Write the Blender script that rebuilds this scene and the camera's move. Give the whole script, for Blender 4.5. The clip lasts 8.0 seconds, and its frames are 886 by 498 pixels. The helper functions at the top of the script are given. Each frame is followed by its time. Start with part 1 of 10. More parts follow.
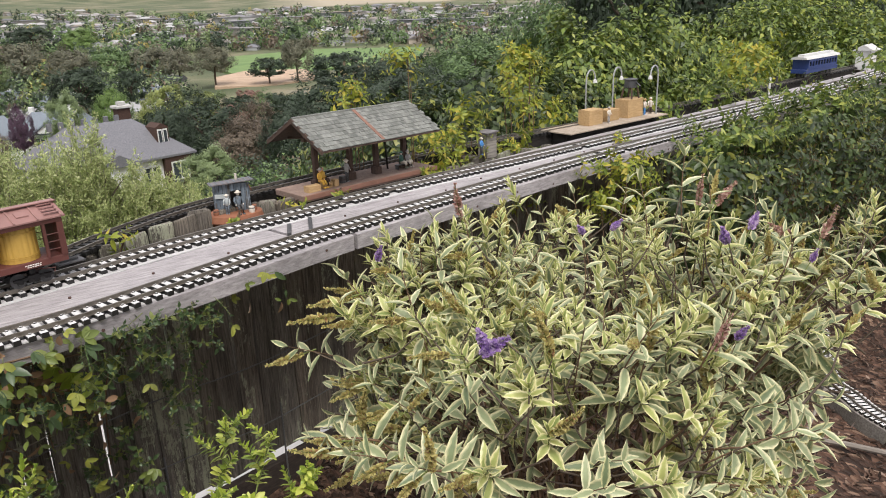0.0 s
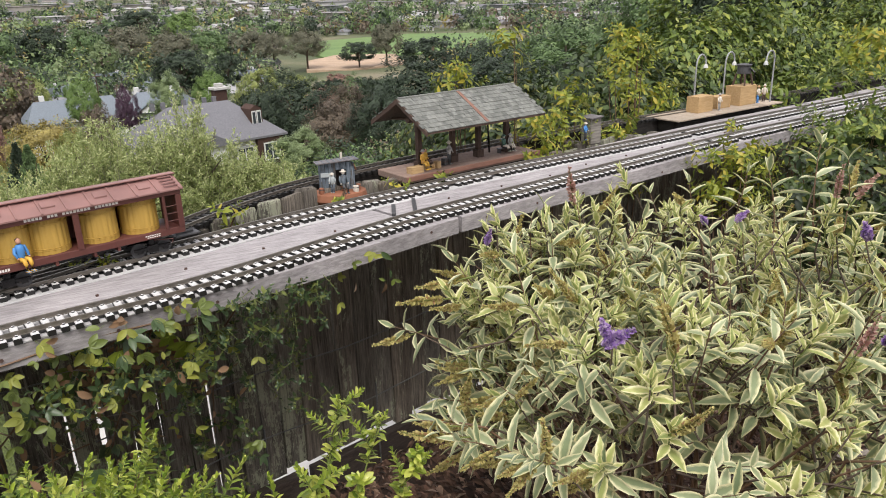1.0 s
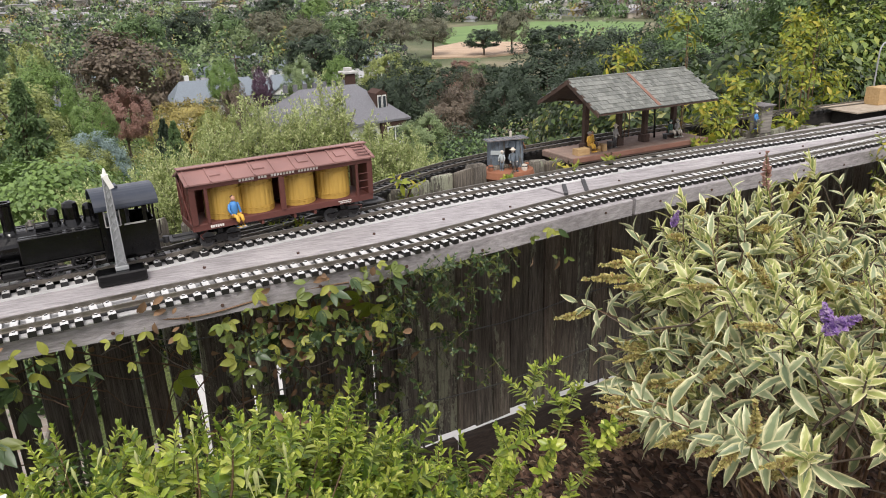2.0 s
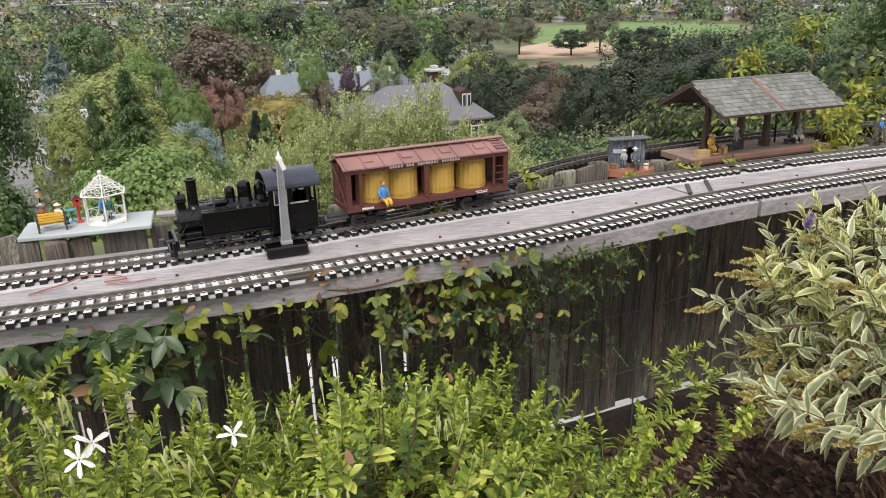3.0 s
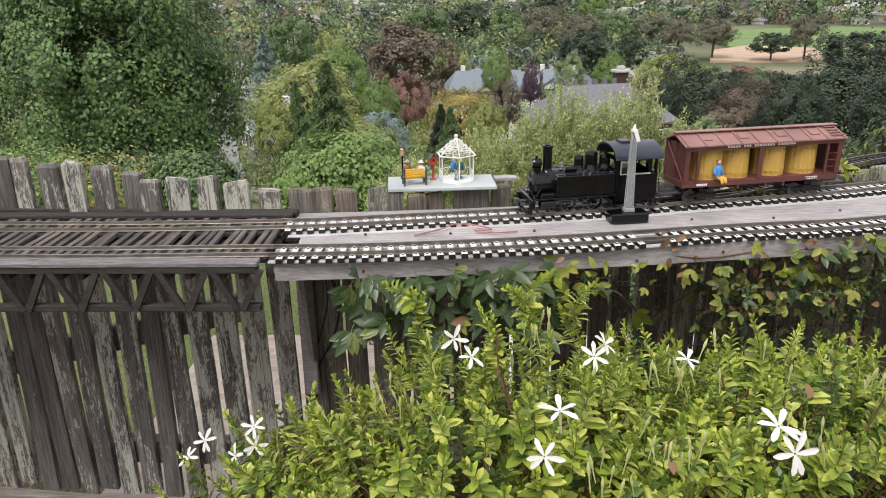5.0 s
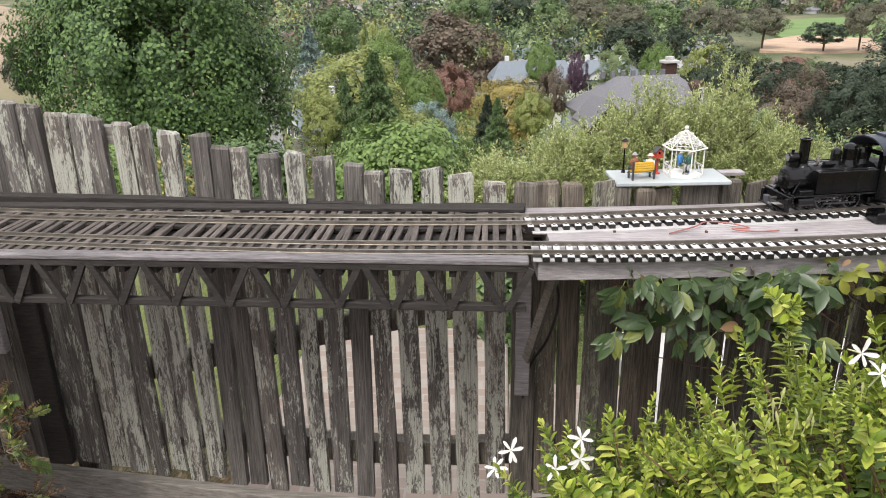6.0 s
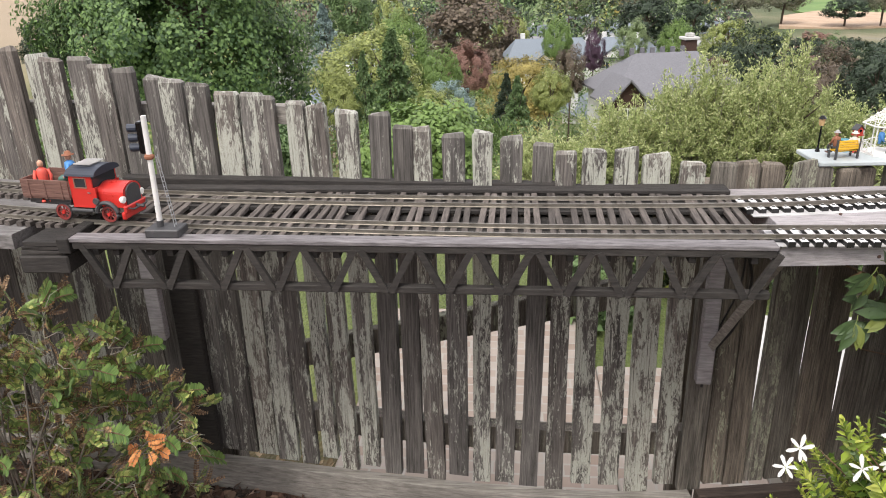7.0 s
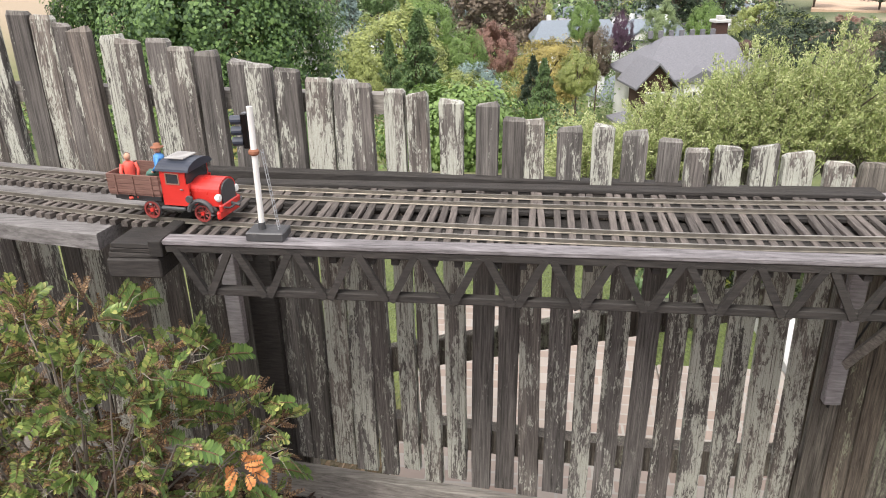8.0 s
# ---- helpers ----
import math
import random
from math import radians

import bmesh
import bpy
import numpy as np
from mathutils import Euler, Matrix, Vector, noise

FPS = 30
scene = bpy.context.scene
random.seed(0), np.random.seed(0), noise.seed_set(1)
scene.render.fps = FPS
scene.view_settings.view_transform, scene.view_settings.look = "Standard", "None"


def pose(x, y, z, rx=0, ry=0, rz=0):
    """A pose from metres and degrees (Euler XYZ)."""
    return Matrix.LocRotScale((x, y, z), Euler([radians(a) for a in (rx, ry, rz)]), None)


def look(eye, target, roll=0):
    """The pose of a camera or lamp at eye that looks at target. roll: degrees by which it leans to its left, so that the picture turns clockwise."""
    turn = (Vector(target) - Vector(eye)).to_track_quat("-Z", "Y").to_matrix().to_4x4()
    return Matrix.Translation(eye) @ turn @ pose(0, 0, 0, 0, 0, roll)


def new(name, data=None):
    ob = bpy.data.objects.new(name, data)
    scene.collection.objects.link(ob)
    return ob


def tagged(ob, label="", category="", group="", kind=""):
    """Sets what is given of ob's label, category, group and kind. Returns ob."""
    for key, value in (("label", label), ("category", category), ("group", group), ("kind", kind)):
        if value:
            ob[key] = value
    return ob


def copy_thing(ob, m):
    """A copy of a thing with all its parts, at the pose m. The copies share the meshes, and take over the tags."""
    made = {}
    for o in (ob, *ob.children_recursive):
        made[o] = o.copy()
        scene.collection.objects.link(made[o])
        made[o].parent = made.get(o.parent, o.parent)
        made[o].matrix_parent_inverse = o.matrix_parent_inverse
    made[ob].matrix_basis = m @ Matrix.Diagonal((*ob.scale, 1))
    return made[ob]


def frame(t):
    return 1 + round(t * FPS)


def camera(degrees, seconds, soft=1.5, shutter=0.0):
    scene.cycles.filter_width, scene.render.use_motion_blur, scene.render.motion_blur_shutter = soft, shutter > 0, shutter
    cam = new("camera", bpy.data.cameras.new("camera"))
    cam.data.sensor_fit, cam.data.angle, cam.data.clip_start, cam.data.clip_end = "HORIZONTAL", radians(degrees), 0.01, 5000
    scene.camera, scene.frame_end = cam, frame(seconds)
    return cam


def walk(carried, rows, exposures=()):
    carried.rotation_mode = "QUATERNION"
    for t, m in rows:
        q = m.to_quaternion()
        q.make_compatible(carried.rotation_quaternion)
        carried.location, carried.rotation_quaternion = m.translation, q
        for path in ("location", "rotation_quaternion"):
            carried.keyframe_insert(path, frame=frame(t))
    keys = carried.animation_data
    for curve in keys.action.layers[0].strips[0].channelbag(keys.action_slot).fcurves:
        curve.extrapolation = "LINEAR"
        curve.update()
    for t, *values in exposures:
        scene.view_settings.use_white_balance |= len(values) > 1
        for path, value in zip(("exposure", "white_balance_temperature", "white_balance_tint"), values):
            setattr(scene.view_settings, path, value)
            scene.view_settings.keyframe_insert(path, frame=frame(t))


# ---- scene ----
cam = camera(62.5, 8.0, soft=1.0)

PATH = [
    (0, (1.275, -1.237, 0.557), (2.356, 0.32, -0.081), -1.9),
    (0.5, (1.269, -1.203, 0.547), (2.283, 0.393, -0.104), -1.9),
    (1, (1.241, -1.177, 0.542), (2.127, 0.488, -0.124), -1.9),
    (1.5, (1.179, -1.155, 0.535), (1.912, 0.577, -0.144), -1.9),
    (2, (1.092, -1.148, 0.526), (1.691, 0.632, -0.16), -1.7),
    (3.5, (0.876, -1.243, 0.543), (1.183, 0.612, -0.138), -0.8),
    (4, (0.809, -1.26, 0.539), (1.01, 0.61, -0.142), -0.5),
    (4.5, (0.691, -1.298, 0.529), (0.76, 0.581, -0.152), -0.5),
    (5, (0.541, -1.306, 0.514), (0.492, 0.573, -0.167), -0.7),
    (6.5, (-0.136, -1.218, 0.502), (-0.307, 0.638, -0.224), -1.2),
    (7, (-0.312, -1.211, 0.496), (-0.502, 0.632, -0.258), -1.5),
    (7.5, (-0.427, -1.127, 0.49), (-0.648, 0.701, -0.29), -1.5),
    (8, (-0.514, -1.084, 0.488), (-0.759, 0.734, -0.309), -1.3),
]
walk(cam, [(t, look(eye, target, roll)) for t, eye, target, roll in PATH], exposures=[(0.0, 0.34), (2.0, 0.33), (3.5, 0.28), (4.5, 0.25), (5.0, 0.36), (6.5, 0.62), (7.5, 0.76), (8.0, 0.92)])

# ---- world and light: a bright overcast day ----
world = bpy.data.worlds.new("overcast_sky")
scene.world = world
world.use_nodes = True
wn = world.node_tree.nodes
sky = wn.new("ShaderNodeTexSky")
sky.sky_type = "NISHITA"
sky.sun_disc = False
sky.sun_elevation = radians(57)
sky.sun_rotation = radians(200)
sky.air_density, sky.dust_density, sky.ozone_density = 1.0, 4.0, 1.0
wash = wn.new("ShaderNodeMix")
wash.data_type = "RGBA"
wash.inputs[0].default_value = 0.72
wash.inputs[7].default_value = (8.3, 7.95, 8.1, 1)
world.node_tree.links.new(sky.outputs[0], wash.inputs[6])
world.node_tree.links.new(wash.outputs[2], wn["Background"].inputs[0])
wn["Background"].inputs[1].default_value = 0.126

sun_data = bpy.data.lights.new("sun", "SUN")
sun_data.energy = 2.3
sun_data.angle = radians(24)
sun_data.color = (1.0, 0.965, 0.91)
sun = new("sun", sun_data)
sun.matrix_world = look((-7, -17, 28), (0, 0, 0))


# ---- material tools ----
def principled(name, rough=0.7, metal=0.0, coat=0.0):
    m = bpy.data.materials.new(name)
    m.use_nodes = True
    b = m.node_tree.nodes["Principled BSDF"]
    b.inputs["Roughness"].default_value = rough
    b.inputs["Metallic"].default_value = metal
    b.inputs["Coat Weight"].default_value = coat
    return m, m.node_tree.nodes, m.node_tree.links, b


def coords(n, k, scale=(1, 1, 1), source="Object"):
    tc = n.new("ShaderNodeTexCoord")
    mp = n.new("ShaderNodeMapping")
    mp.inputs["Scale"].default_value = scale
    k.new(tc.outputs[source], mp.inputs["Vector"])
    return mp.outputs["Vector"]


def shifted(n, k, vec, amount=7.0):
    """Moves a pattern by each object's own random number, so that alike pieces differ."""
    info = n.new("ShaderNodeObjectInfo")
    mul = n.new("ShaderNodeMath")
    mul.operation = "MULTIPLY"
    mul.inputs[1].default_value = amount
    add = n.new("ShaderNodeVectorMath")
    add.operation = "ADD"
    k.new(info.outputs["Random"], mul.inputs[0])
    k.new(vec, add.inputs[0])
    k.new(mul.outputs[0], add.inputs[1])
    return add.outputs[0], info.outputs["Random"]


def noise_tex(n, k, vec, scale, detail=6.0, rough=0.6, distort=0.0):
    t = n.new("ShaderNodeTexNoise")
    t.inputs["Scale"].default_value = scale
    t.inputs["Detail"].default_value = detail
    t.inputs["Roughness"].default_value = rough
    t.inputs["Distortion"].default_value = distort
    k.new(vec, t.inputs["Vector"])
    return t.outputs["Fac"]


def ramp(n, k, fac, stops):
    r = n.new("ShaderNodeValToRGB")
    e = r.color_ramp.elements
    while len(e) < len(stops):
        e.new(0.5)
    for el, (p, c) in zip(e, stops):
        el.position = p
        el.color = (*c, 1) if len(c) == 3 else c
    k.new(fac, r.inputs["Fac"])
    return r.outputs["Color"]


def blend(n, k, fac, a, b, mode="MIX"):
    x = n.new("ShaderNodeMix")
    x.data_type = "RGBA"
    x.blend_type = mode
    for sock, v in ((x.inputs[0], fac), (x.inputs[6], a), (x.inputs[7], b)):
        if isinstance(v, (int, float)):
            sock.default_value = v
        elif isinstance(v, tuple):
            sock.default_value = (*v, 1)
        else:
            k.new(v, sock)
    return x.outputs[2]


def bump(n, k, b, fac, strength=0.3, distance=0.002):
    x = n.new("ShaderNodeBump")
    x.inputs["Strength"].default_value = strength
    x.inputs["Distance"].default_value = distance
    k.new(fac, x.inputs["Height"])
    k.new(x.outputs[0], b.inputs["Normal"])


def grey(v):
    return (v, v, v)


def pos_range(n, k, value, lo, hi):
    r = n.new("ShaderNodeMapRange")
    r.inputs["From Min"].default_value = lo
    r.inputs["From Max"].default_value = hi
    k.new(value, r.inputs["Value"])
    return r.outputs["Result"]


def wood_mat(name, dark, light, grain=(40, 40, 4), lichen=None, amount=0.55, rough=0.85, streak=1.0, vary=0.35):
    """Weathered timber: long grain, blotches, and patches of lichen or worn paint where wanted."""
    m, n, k, b = principled(name, rough)
    vec, rnd = shifted(n, k, coords(n, k))
    gm = n.new("ShaderNodeMapping")
    gm.inputs["Scale"].default_value = grain
    k.new(vec, gm.inputs["Vector"])
    g = noise_tex(n, k, gm.outputs[0], 4.0, 8, 0.65, 0.4 * streak)
    col = ramp(n, k, g, [(0.28, dark), (0.72, light)])
    blot = noise_tex(n, k, vec, 7.0, 5, 0.6)
    col = blend(n, k, 0.6, col, ramp(n, k, blot, [(0.3, grey(0.45)), (0.7, grey(1.0))]), "MULTIPLY")
    tone = ramp(n, k, rnd, [(0.0, grey(1 - vary)), (1.0, grey(1.0))])
    col = blend(n, k, 1.0, col, tone, "MULTIPLY")
    if lichen:
        lm = n.new("ShaderNodeMapping")
        lm.inputs["Scale"].default_value = (95, 95, 24)
        k.new(vec, lm.inputs["Vector"])
        patch = noise_tex(n, k, lm.outputs[0], 1.0, 9, 0.72, 0.6)
        broad = noise_tex(n, k, vec, 6.0, 3, 0.6)
        both = n.new("ShaderNodeMath")
        both.operation = "ADD"
        k.new(patch, both.inputs[0])
        k.new(broad, both.inputs[1])
        own = n.new("ShaderNodeMath")
        own.operation = "MULTIPLY_ADD"
        own.inputs[1].default_value = 0.14
        k.new(rnd, own.inputs[0])
        k.new(both.outputs[0], own.inputs[2])
        mask = ramp(n, k, pos_range(n, k, own.outputs[0], 0.8, 1.4), [((amount * 2 + 0.06 - 0.8) / 0.6, grey(0)), ((amount * 2 + 0.15 - 0.8) / 0.6, grey(0.9))])
        cracks = ramp(n, k, g, [(0.38, grey(0)), (0.47, grey(1))])
        mask = blend(n, k, 1.0, mask, cracks, "MULTIPLY")
        spot = noise_tex(n, k, vec, 90.0, 5, 0.7)
        col = blend(n, k, mask, col, blend(n, k, spot, (lichen[0] * 0.6, lichen[1] * 0.62, lichen[2] * 0.52), tuple(min(1, c * 1.3) for c in lichen)))
    k.new(col, b.inputs["Base Color"])
    bump(n, k, b, g, 0.55, 0.0025)
    return m


def board_mat(name, dark, light, lichen, cover, shade=0.55):
    """Old fence timber: split grain, damp streaks, flakes of grey lichen that cover some boards and spare others."""
    m, n, k, b = principled(name, 0.88)
    vec, rnd = shifted(n, k, coords(n, k), 9.0)

    def mapped(scale):
        mp = n.new("ShaderNodeMapping")
        mp.inputs["Scale"].default_value = scale
        k.new(vec, mp.inputs["Vector"])
        return mp.outputs[0]

    def total(a, w, c):
        x = n.new("ShaderNodeMath")
        x.operation = "MULTIPLY_ADD"
        x.inputs[1].default_value = w
        k.new(a, x.inputs[0])
        if isinstance(c, float):
            x.inputs[2].default_value = c
        else:
            k.new(c, x.inputs[2])
        return x.outputs[0]
    grain = noise_tex(n, k, mapped((240, 240, 9)), 1.0, 9, 0.7, 0.5)
    split = noise_tex(n, k, mapped((420, 420, 5)), 1.0, 4, 0.6, 0.2)
    damp = noise_tex(n, k, mapped((30, 30, 3.2)), 1.0, 5, 0.6, 0.3)
    col = ramp(n, k, grain, [(0.3, dark), (0.7, light)])
    col = blend(n, k, 1.0, col, ramp(n, k, damp, [(0.32, grey(1 - shade)), (0.62, grey(1.0))]), "MULTIPLY")
    col = blend(n, k, 0.85, col, ramp(n, k, rnd, [(0.0, (0.70, 0.67, 0.65)), (0.3, (1.1, 1.08, 1.07)), (0.55, (0.82, 0.80, 0.80)), (0.8, (1.14, 1.02, 0.94)), (1.0, (0.95, 0.93, 0.92))]), "MULTIPLY")
    flake = noise_tex(n, k, mapped((170, 170, 46)), 1.0, 10, 0.74, 0.9)
    patch = noise_tex(n, k, mapped((34, 34, 7)), 1.0, 4, 0.6, 0.5)
    turn = n.new("ShaderNodeMath")
    turn.operation = "FRACT"
    k.new(total(rnd, 13.7, 0.0), turn.inputs[0])
    amount = total(turn.outputs[0], 0.38, total(patch, 0.95, flake))
    mask = ramp(n, k, pos_range(n, k, amount, 0.8, 1.6), [((cover - 0.8) / 0.8, grey(0)), ((cover + 0.085 - 0.8) / 0.8, grey(0.82))])
    mask = blend(n, k, 1.0, mask, ramp(n, k, split, [(0.36, grey(0.0)), (0.46, grey(1))]), "MULTIPLY")
    speck = noise_tex(n, k, vec, 260.0, 4, 0.7)
    pale = blend(n, k, speck, tuple(c * 0.55 for c in lichen), tuple(min(1, c * 1.35) for c in lichen))
    col = blend(n, k, mask, col, pale)
    cracks = ramp(n, k, split, [(0.27, grey(0.25)), (0.36, grey(1))])
    col = blend(n, k, 0.9, col, cracks, "MULTIPLY")
    k.new(col, b.inputs["Base Color"])
    bump(n, k, b, total(flake, 0.35, grain), 0.7, 0.003)
    return m


def paint_mat(name, colour, rough=0.45, wear=0.25, scale=60, metal=0.0, coat=0.0, dust=(0.35, 0.32, 0.28)):
    m, n, k, b = principled(name, rough, metal, coat)
    vec = coords(n, k)
    fine = noise_tex(n, k, vec, scale, 8, 0.7)
    broad = noise_tex(n, k, vec, scale / 8, 4, 0.6)
    lo = tuple(c * 0.72 for c in colour)
    hi = tuple(min(1, c * 1.12) for c in colour)
    col = ramp(n, k, broad, [(0.3, lo), (0.7, hi)])
    mask = ramp(n, k, fine, [(0.60, grey(0)), (0.80, grey(wear))])
    col = blend(n, k, mask, col, dust)
    k.new(col, b.inputs["Base Color"])
    k.new(ramp(n, k, fine, [(0.3, grey(max(0.05, rough - 0.12))), (0.8, grey(min(1, rough + 0.15)))]), b.inputs["Roughness"])
    bump(n, k, b, fine, 0.12, 0.0006)
    return m


def leaf_mat(name, dark, light, tips=None, tip_share=0.12, rough=0.5, margin=None, sheen=0.12):
    """Leaf colour that differs from leaf to leaf; a pale uneven margin where the plant is variegated."""
    m, n, k, b = principled(name, rough)
    geo = n.new("ShaderNodeNewGeometry")
    rnd = geo.outputs["Random Per Island"]
    stops = [(0.0, dark), (0.85, light)]
    if tips:
        stops = [(0.0, dark), (0.97 - tip_share, light), (1.0 - tip_share, tips)]
    col = ramp(n, k, rnd, stops)
    vec = coords(n, k)
    fine = noise_tex(n, k, vec, 30, 4, 0.6)
    col = blend(n, k, 0.5, col, ramp(n, k, fine, [(0.3, grey(0.6)), (0.75, grey(1.1))]), "MULTIPLY")
    if margin:
        uv = n.new("ShaderNodeUVMap")
        sep = n.new("ShaderNodeSeparateXYZ")
        k.new(uv.outputs[0], sep.inputs[0])
        edge = n.new("ShaderNodeMath")
        edge.operation = "SUBTRACT"
        edge.inputs[1].default_value = 0.5
        k.new(sep.outputs[0], edge.inputs[0])
        ab = n.new("ShaderNodeMath")
        ab.operation = "ABSOLUTE"
        k.new(edge.outputs[0], ab.inputs[0])
        wob = noise_tex(n, k, uv.outputs[0], 5.0, 3, 0.6)
        wadd = n.new("ShaderNodeMath")
        wadd.operation = "MULTIPLY_ADD"
        wadd.inputs[1].default_value = 0.42
        k.new(wob, wadd.inputs[0])
        k.new(ab.outputs[0], wadd.inputs[2])
        mask = ramp(n, k, wadd.outputs[0], [(0.41, grey(0)), (0.63, grey(1))])
        pale = ramp(n, k, rnd, [(0.0, margin[0]), (1.0, margin[1])])
        col = blend(n, k, mask, col, pale)
    k.new(col, b.inputs["Base Color"])
    b.inputs["Subsurface Weight"].default_value = 0.0
    b.inputs["Sheen Weight"].default_value = sheen
    tr = n.new("ShaderNodeBsdfTranslucent")
    k.new(col, tr.inputs["Color"])
    mix = n.new("ShaderNodeMixShader")
    mix.inputs[0].default_value = 0.28
    k.new(b.outputs[0], mix.inputs[1])
    k.new(tr.outputs[0], mix.inputs[2])
    k.new(mix.outputs[0], n["Material Output"].inputs["Surface"])
    return m


# ---- materials ----
M = {}
M["deck"] = wood_mat("weathered_grey_board", (0.235, 0.215, 0.22), (0.545, 0.51, 0.52), (5, 40, 40), rough=0.8, vary=0.2)
M["deck_worn"] = wood_mat("dirty_grey_board", (0.085, 0.078, 0.075), (0.29, 0.275, 0.27), (5, 40, 40), vary=0.15)
M["fence"] = board_mat("old_fence_wood", (0.030, 0.027, 0.024), (0.255, 0.238, 0.222), (0.49, 0.495, 0.425), 1.205)
M["fence_dark"] = board_mat("dark_damp_fence_wood", (0.032, 0.028, 0.022), (0.29, 0.265, 0.225), (0.34, 0.355, 0.255), 1.31)
M["board_end"] = board_mat("pale_board_end", (0.11, 0.10, 0.092), (0.36, 0.35, 0.325), (0.50, 0.51, 0.45), 1.22)
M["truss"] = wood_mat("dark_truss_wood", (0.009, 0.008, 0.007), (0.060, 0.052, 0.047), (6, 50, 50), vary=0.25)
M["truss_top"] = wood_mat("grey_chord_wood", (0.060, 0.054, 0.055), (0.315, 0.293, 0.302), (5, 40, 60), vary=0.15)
M["bridge_tie"] = wood_mat("bridge_tie_wood", (0.050, 0.040, 0.035), (0.235, 0.200, 0.178), (50, 5, 50), vary=0.5)
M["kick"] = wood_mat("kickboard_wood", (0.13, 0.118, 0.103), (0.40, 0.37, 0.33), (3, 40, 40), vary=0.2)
M["kick_brown"] = wood_mat("dark_brown_board", (0.020, 0.015, 0.012), (0.088, 0.062, 0.050), (3, 40, 40), vary=0.25)
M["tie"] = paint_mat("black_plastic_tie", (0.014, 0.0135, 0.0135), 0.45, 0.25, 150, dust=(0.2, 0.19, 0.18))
# bleached tops, whitened further with the sky's reflection put into the colour
M["tie_top"] = paint_mat("bleached_glare_tie_top", (0.66, 0.655, 0.65), 0.5, 0.5, 220, dust=(0.34, 0.33, 0.32))
M["deck_white"] = wood_mat("white_painted_board", (0.46, 0.45, 0.45), (0.76, 0.75, 0.75), (6, 50, 50), vary=0.1)
M["roadbed"] = paint_mat("black_roadbed_shade", (0.035, 0.034, 0.034), 0.9, 0.3, 200)
M["rail"] = paint_mat("weathered_brass_rail", (0.34, 0.315, 0.275), 0.38, 0.35, 200, metal=0.75, dust=(0.46, 0.43, 0.38))
M["rail_dark"] = paint_mat("tarnished_rail", (0.20, 0.18, 0.155), 0.4, 0.35, 200, metal=0.6, dust=(0.4, 0.38, 0.35))
M["black"] = paint_mat("black_loco_paint", (0.0035, 0.0035, 0.004), 0.2, 0.06, 90, dust=(0.035, 0.035, 0.035))
M["black"].node_tree.nodes["Principled BSDF"].inputs["Specular IOR Level"].default_value = 0.32
M["black"].node_tree.nodes["Principled BSDF"].inputs["Specular IOR Level"].default_value = 0.42
M["black_blue"] = paint_mat("blue_black_roof_paint", (0.03, 0.037, 0.055), 0.38, 0.25, 90, dust=(0.2, 0.21, 0.23))
M["steel"] = paint_mat("dull_steel", (0.33, 0.33, 0.33), 0.35, 0.3, 150, metal=0.8)
M["car_red"] = paint_mat("oxide_red_paint", (0.105, 0.032, 0.025), 0.6, 0.3, 80, dust=(0.20, 0.11, 0.09))
M["car_roof"] = paint_mat("faded_red_roof_paint", (0.29, 0.155, 0.14), 0.6, 0.4, 70, dust=(0.42, 0.28, 0.25))
M["tank"] = paint_mat("yellow_tank_wood", (0.44, 0.275, 0.055), 0.6, 0.4, 80, dust=(0.28, 0.165, 0.045))
M["letter"] = paint_mat("white_lettering", (0.72, 0.70, 0.66), 0.6, 0.2, 80)
M["truck_red"] = paint_mat("bright_red_paint", (0.52, 0.030, 0.024), 0.35, 0.2, 60, coat=0.25, dust=(0.42, 0.12, 0.10))
M["wheel_red"] = paint_mat("dirty_red_wheel", (0.22, 0.035, 0.03), 0.6, 0.4, 90, dust=(0.2, 0.12, 0.1))
M["brown_plank"] = wood_mat("brown_truck_plank", (0.13, 0.06, 0.045), (0.27, 0.15, 0.12), (5, 40, 60), vary=0.2)
M["white_wood"] = paint_mat("white_post_paint", (0.74, 0.73, 0.71), 0.55, 0.3, 50, dust=(0.5, 0.48, 0.45))
M["white"] = paint_mat("white_wire_paint", (0.78, 0.77, 0.73), 0.5, 0.2, 90)
M["grey_dark"] = paint_mat("dark_grey_plastic", (0.055, 0.055, 0.058), 0.5, 0.3, 80)
M["grey_mid"] = paint_mat("grey_metal_mast", (0.32, 0.33, 0.34), 0.5, 0.3, 80)
M["glass"] = paint_mat("smoked_glass", (0.03, 0.035, 0.04), 0.12, 0.0, 30)
M["cloth_blue"] = paint_mat("blue_cloth_paint", (0.07, 0.25, 0.58), 0.6, 0.1, 120)
M["doll"] = paint_mat("weathered_figure_paint", (0.34, 0.33, 0.32), 0.7, 0.4, 200)
M["doll_yellow"] = paint_mat("ochre_figure_paint", (0.62, 0.36, 0.05), 0.6, 0.2, 120)
M["doll_red"] = paint_mat("coral_figure_paint", (0.72, 0.10, 0.07), 0.6, 0.1, 120)
M["doll_white"] = paint_mat("cream_figure_paint", (0.66, 0.60, 0.52), 0.6, 0.2, 120)
M["doll_green"] = paint_mat("dark_green_figure_paint", (0.05, 0.13, 0.10), 0.6, 0.3, 120)
M["skin"] = paint_mat("painted_skin_tone", (0.55, 0.30, 0.20), 0.6, 0.1, 120)
M["yellow_bench"] = paint_mat("yellow_bench_paint", (0.75, 0.43, 0.03), 0.5, 0.1, 90)
M["red_paint"] = paint_mat("red_birdhouse_paint", (0.45, 0.05, 0.03), 0.5, 0.2, 90)
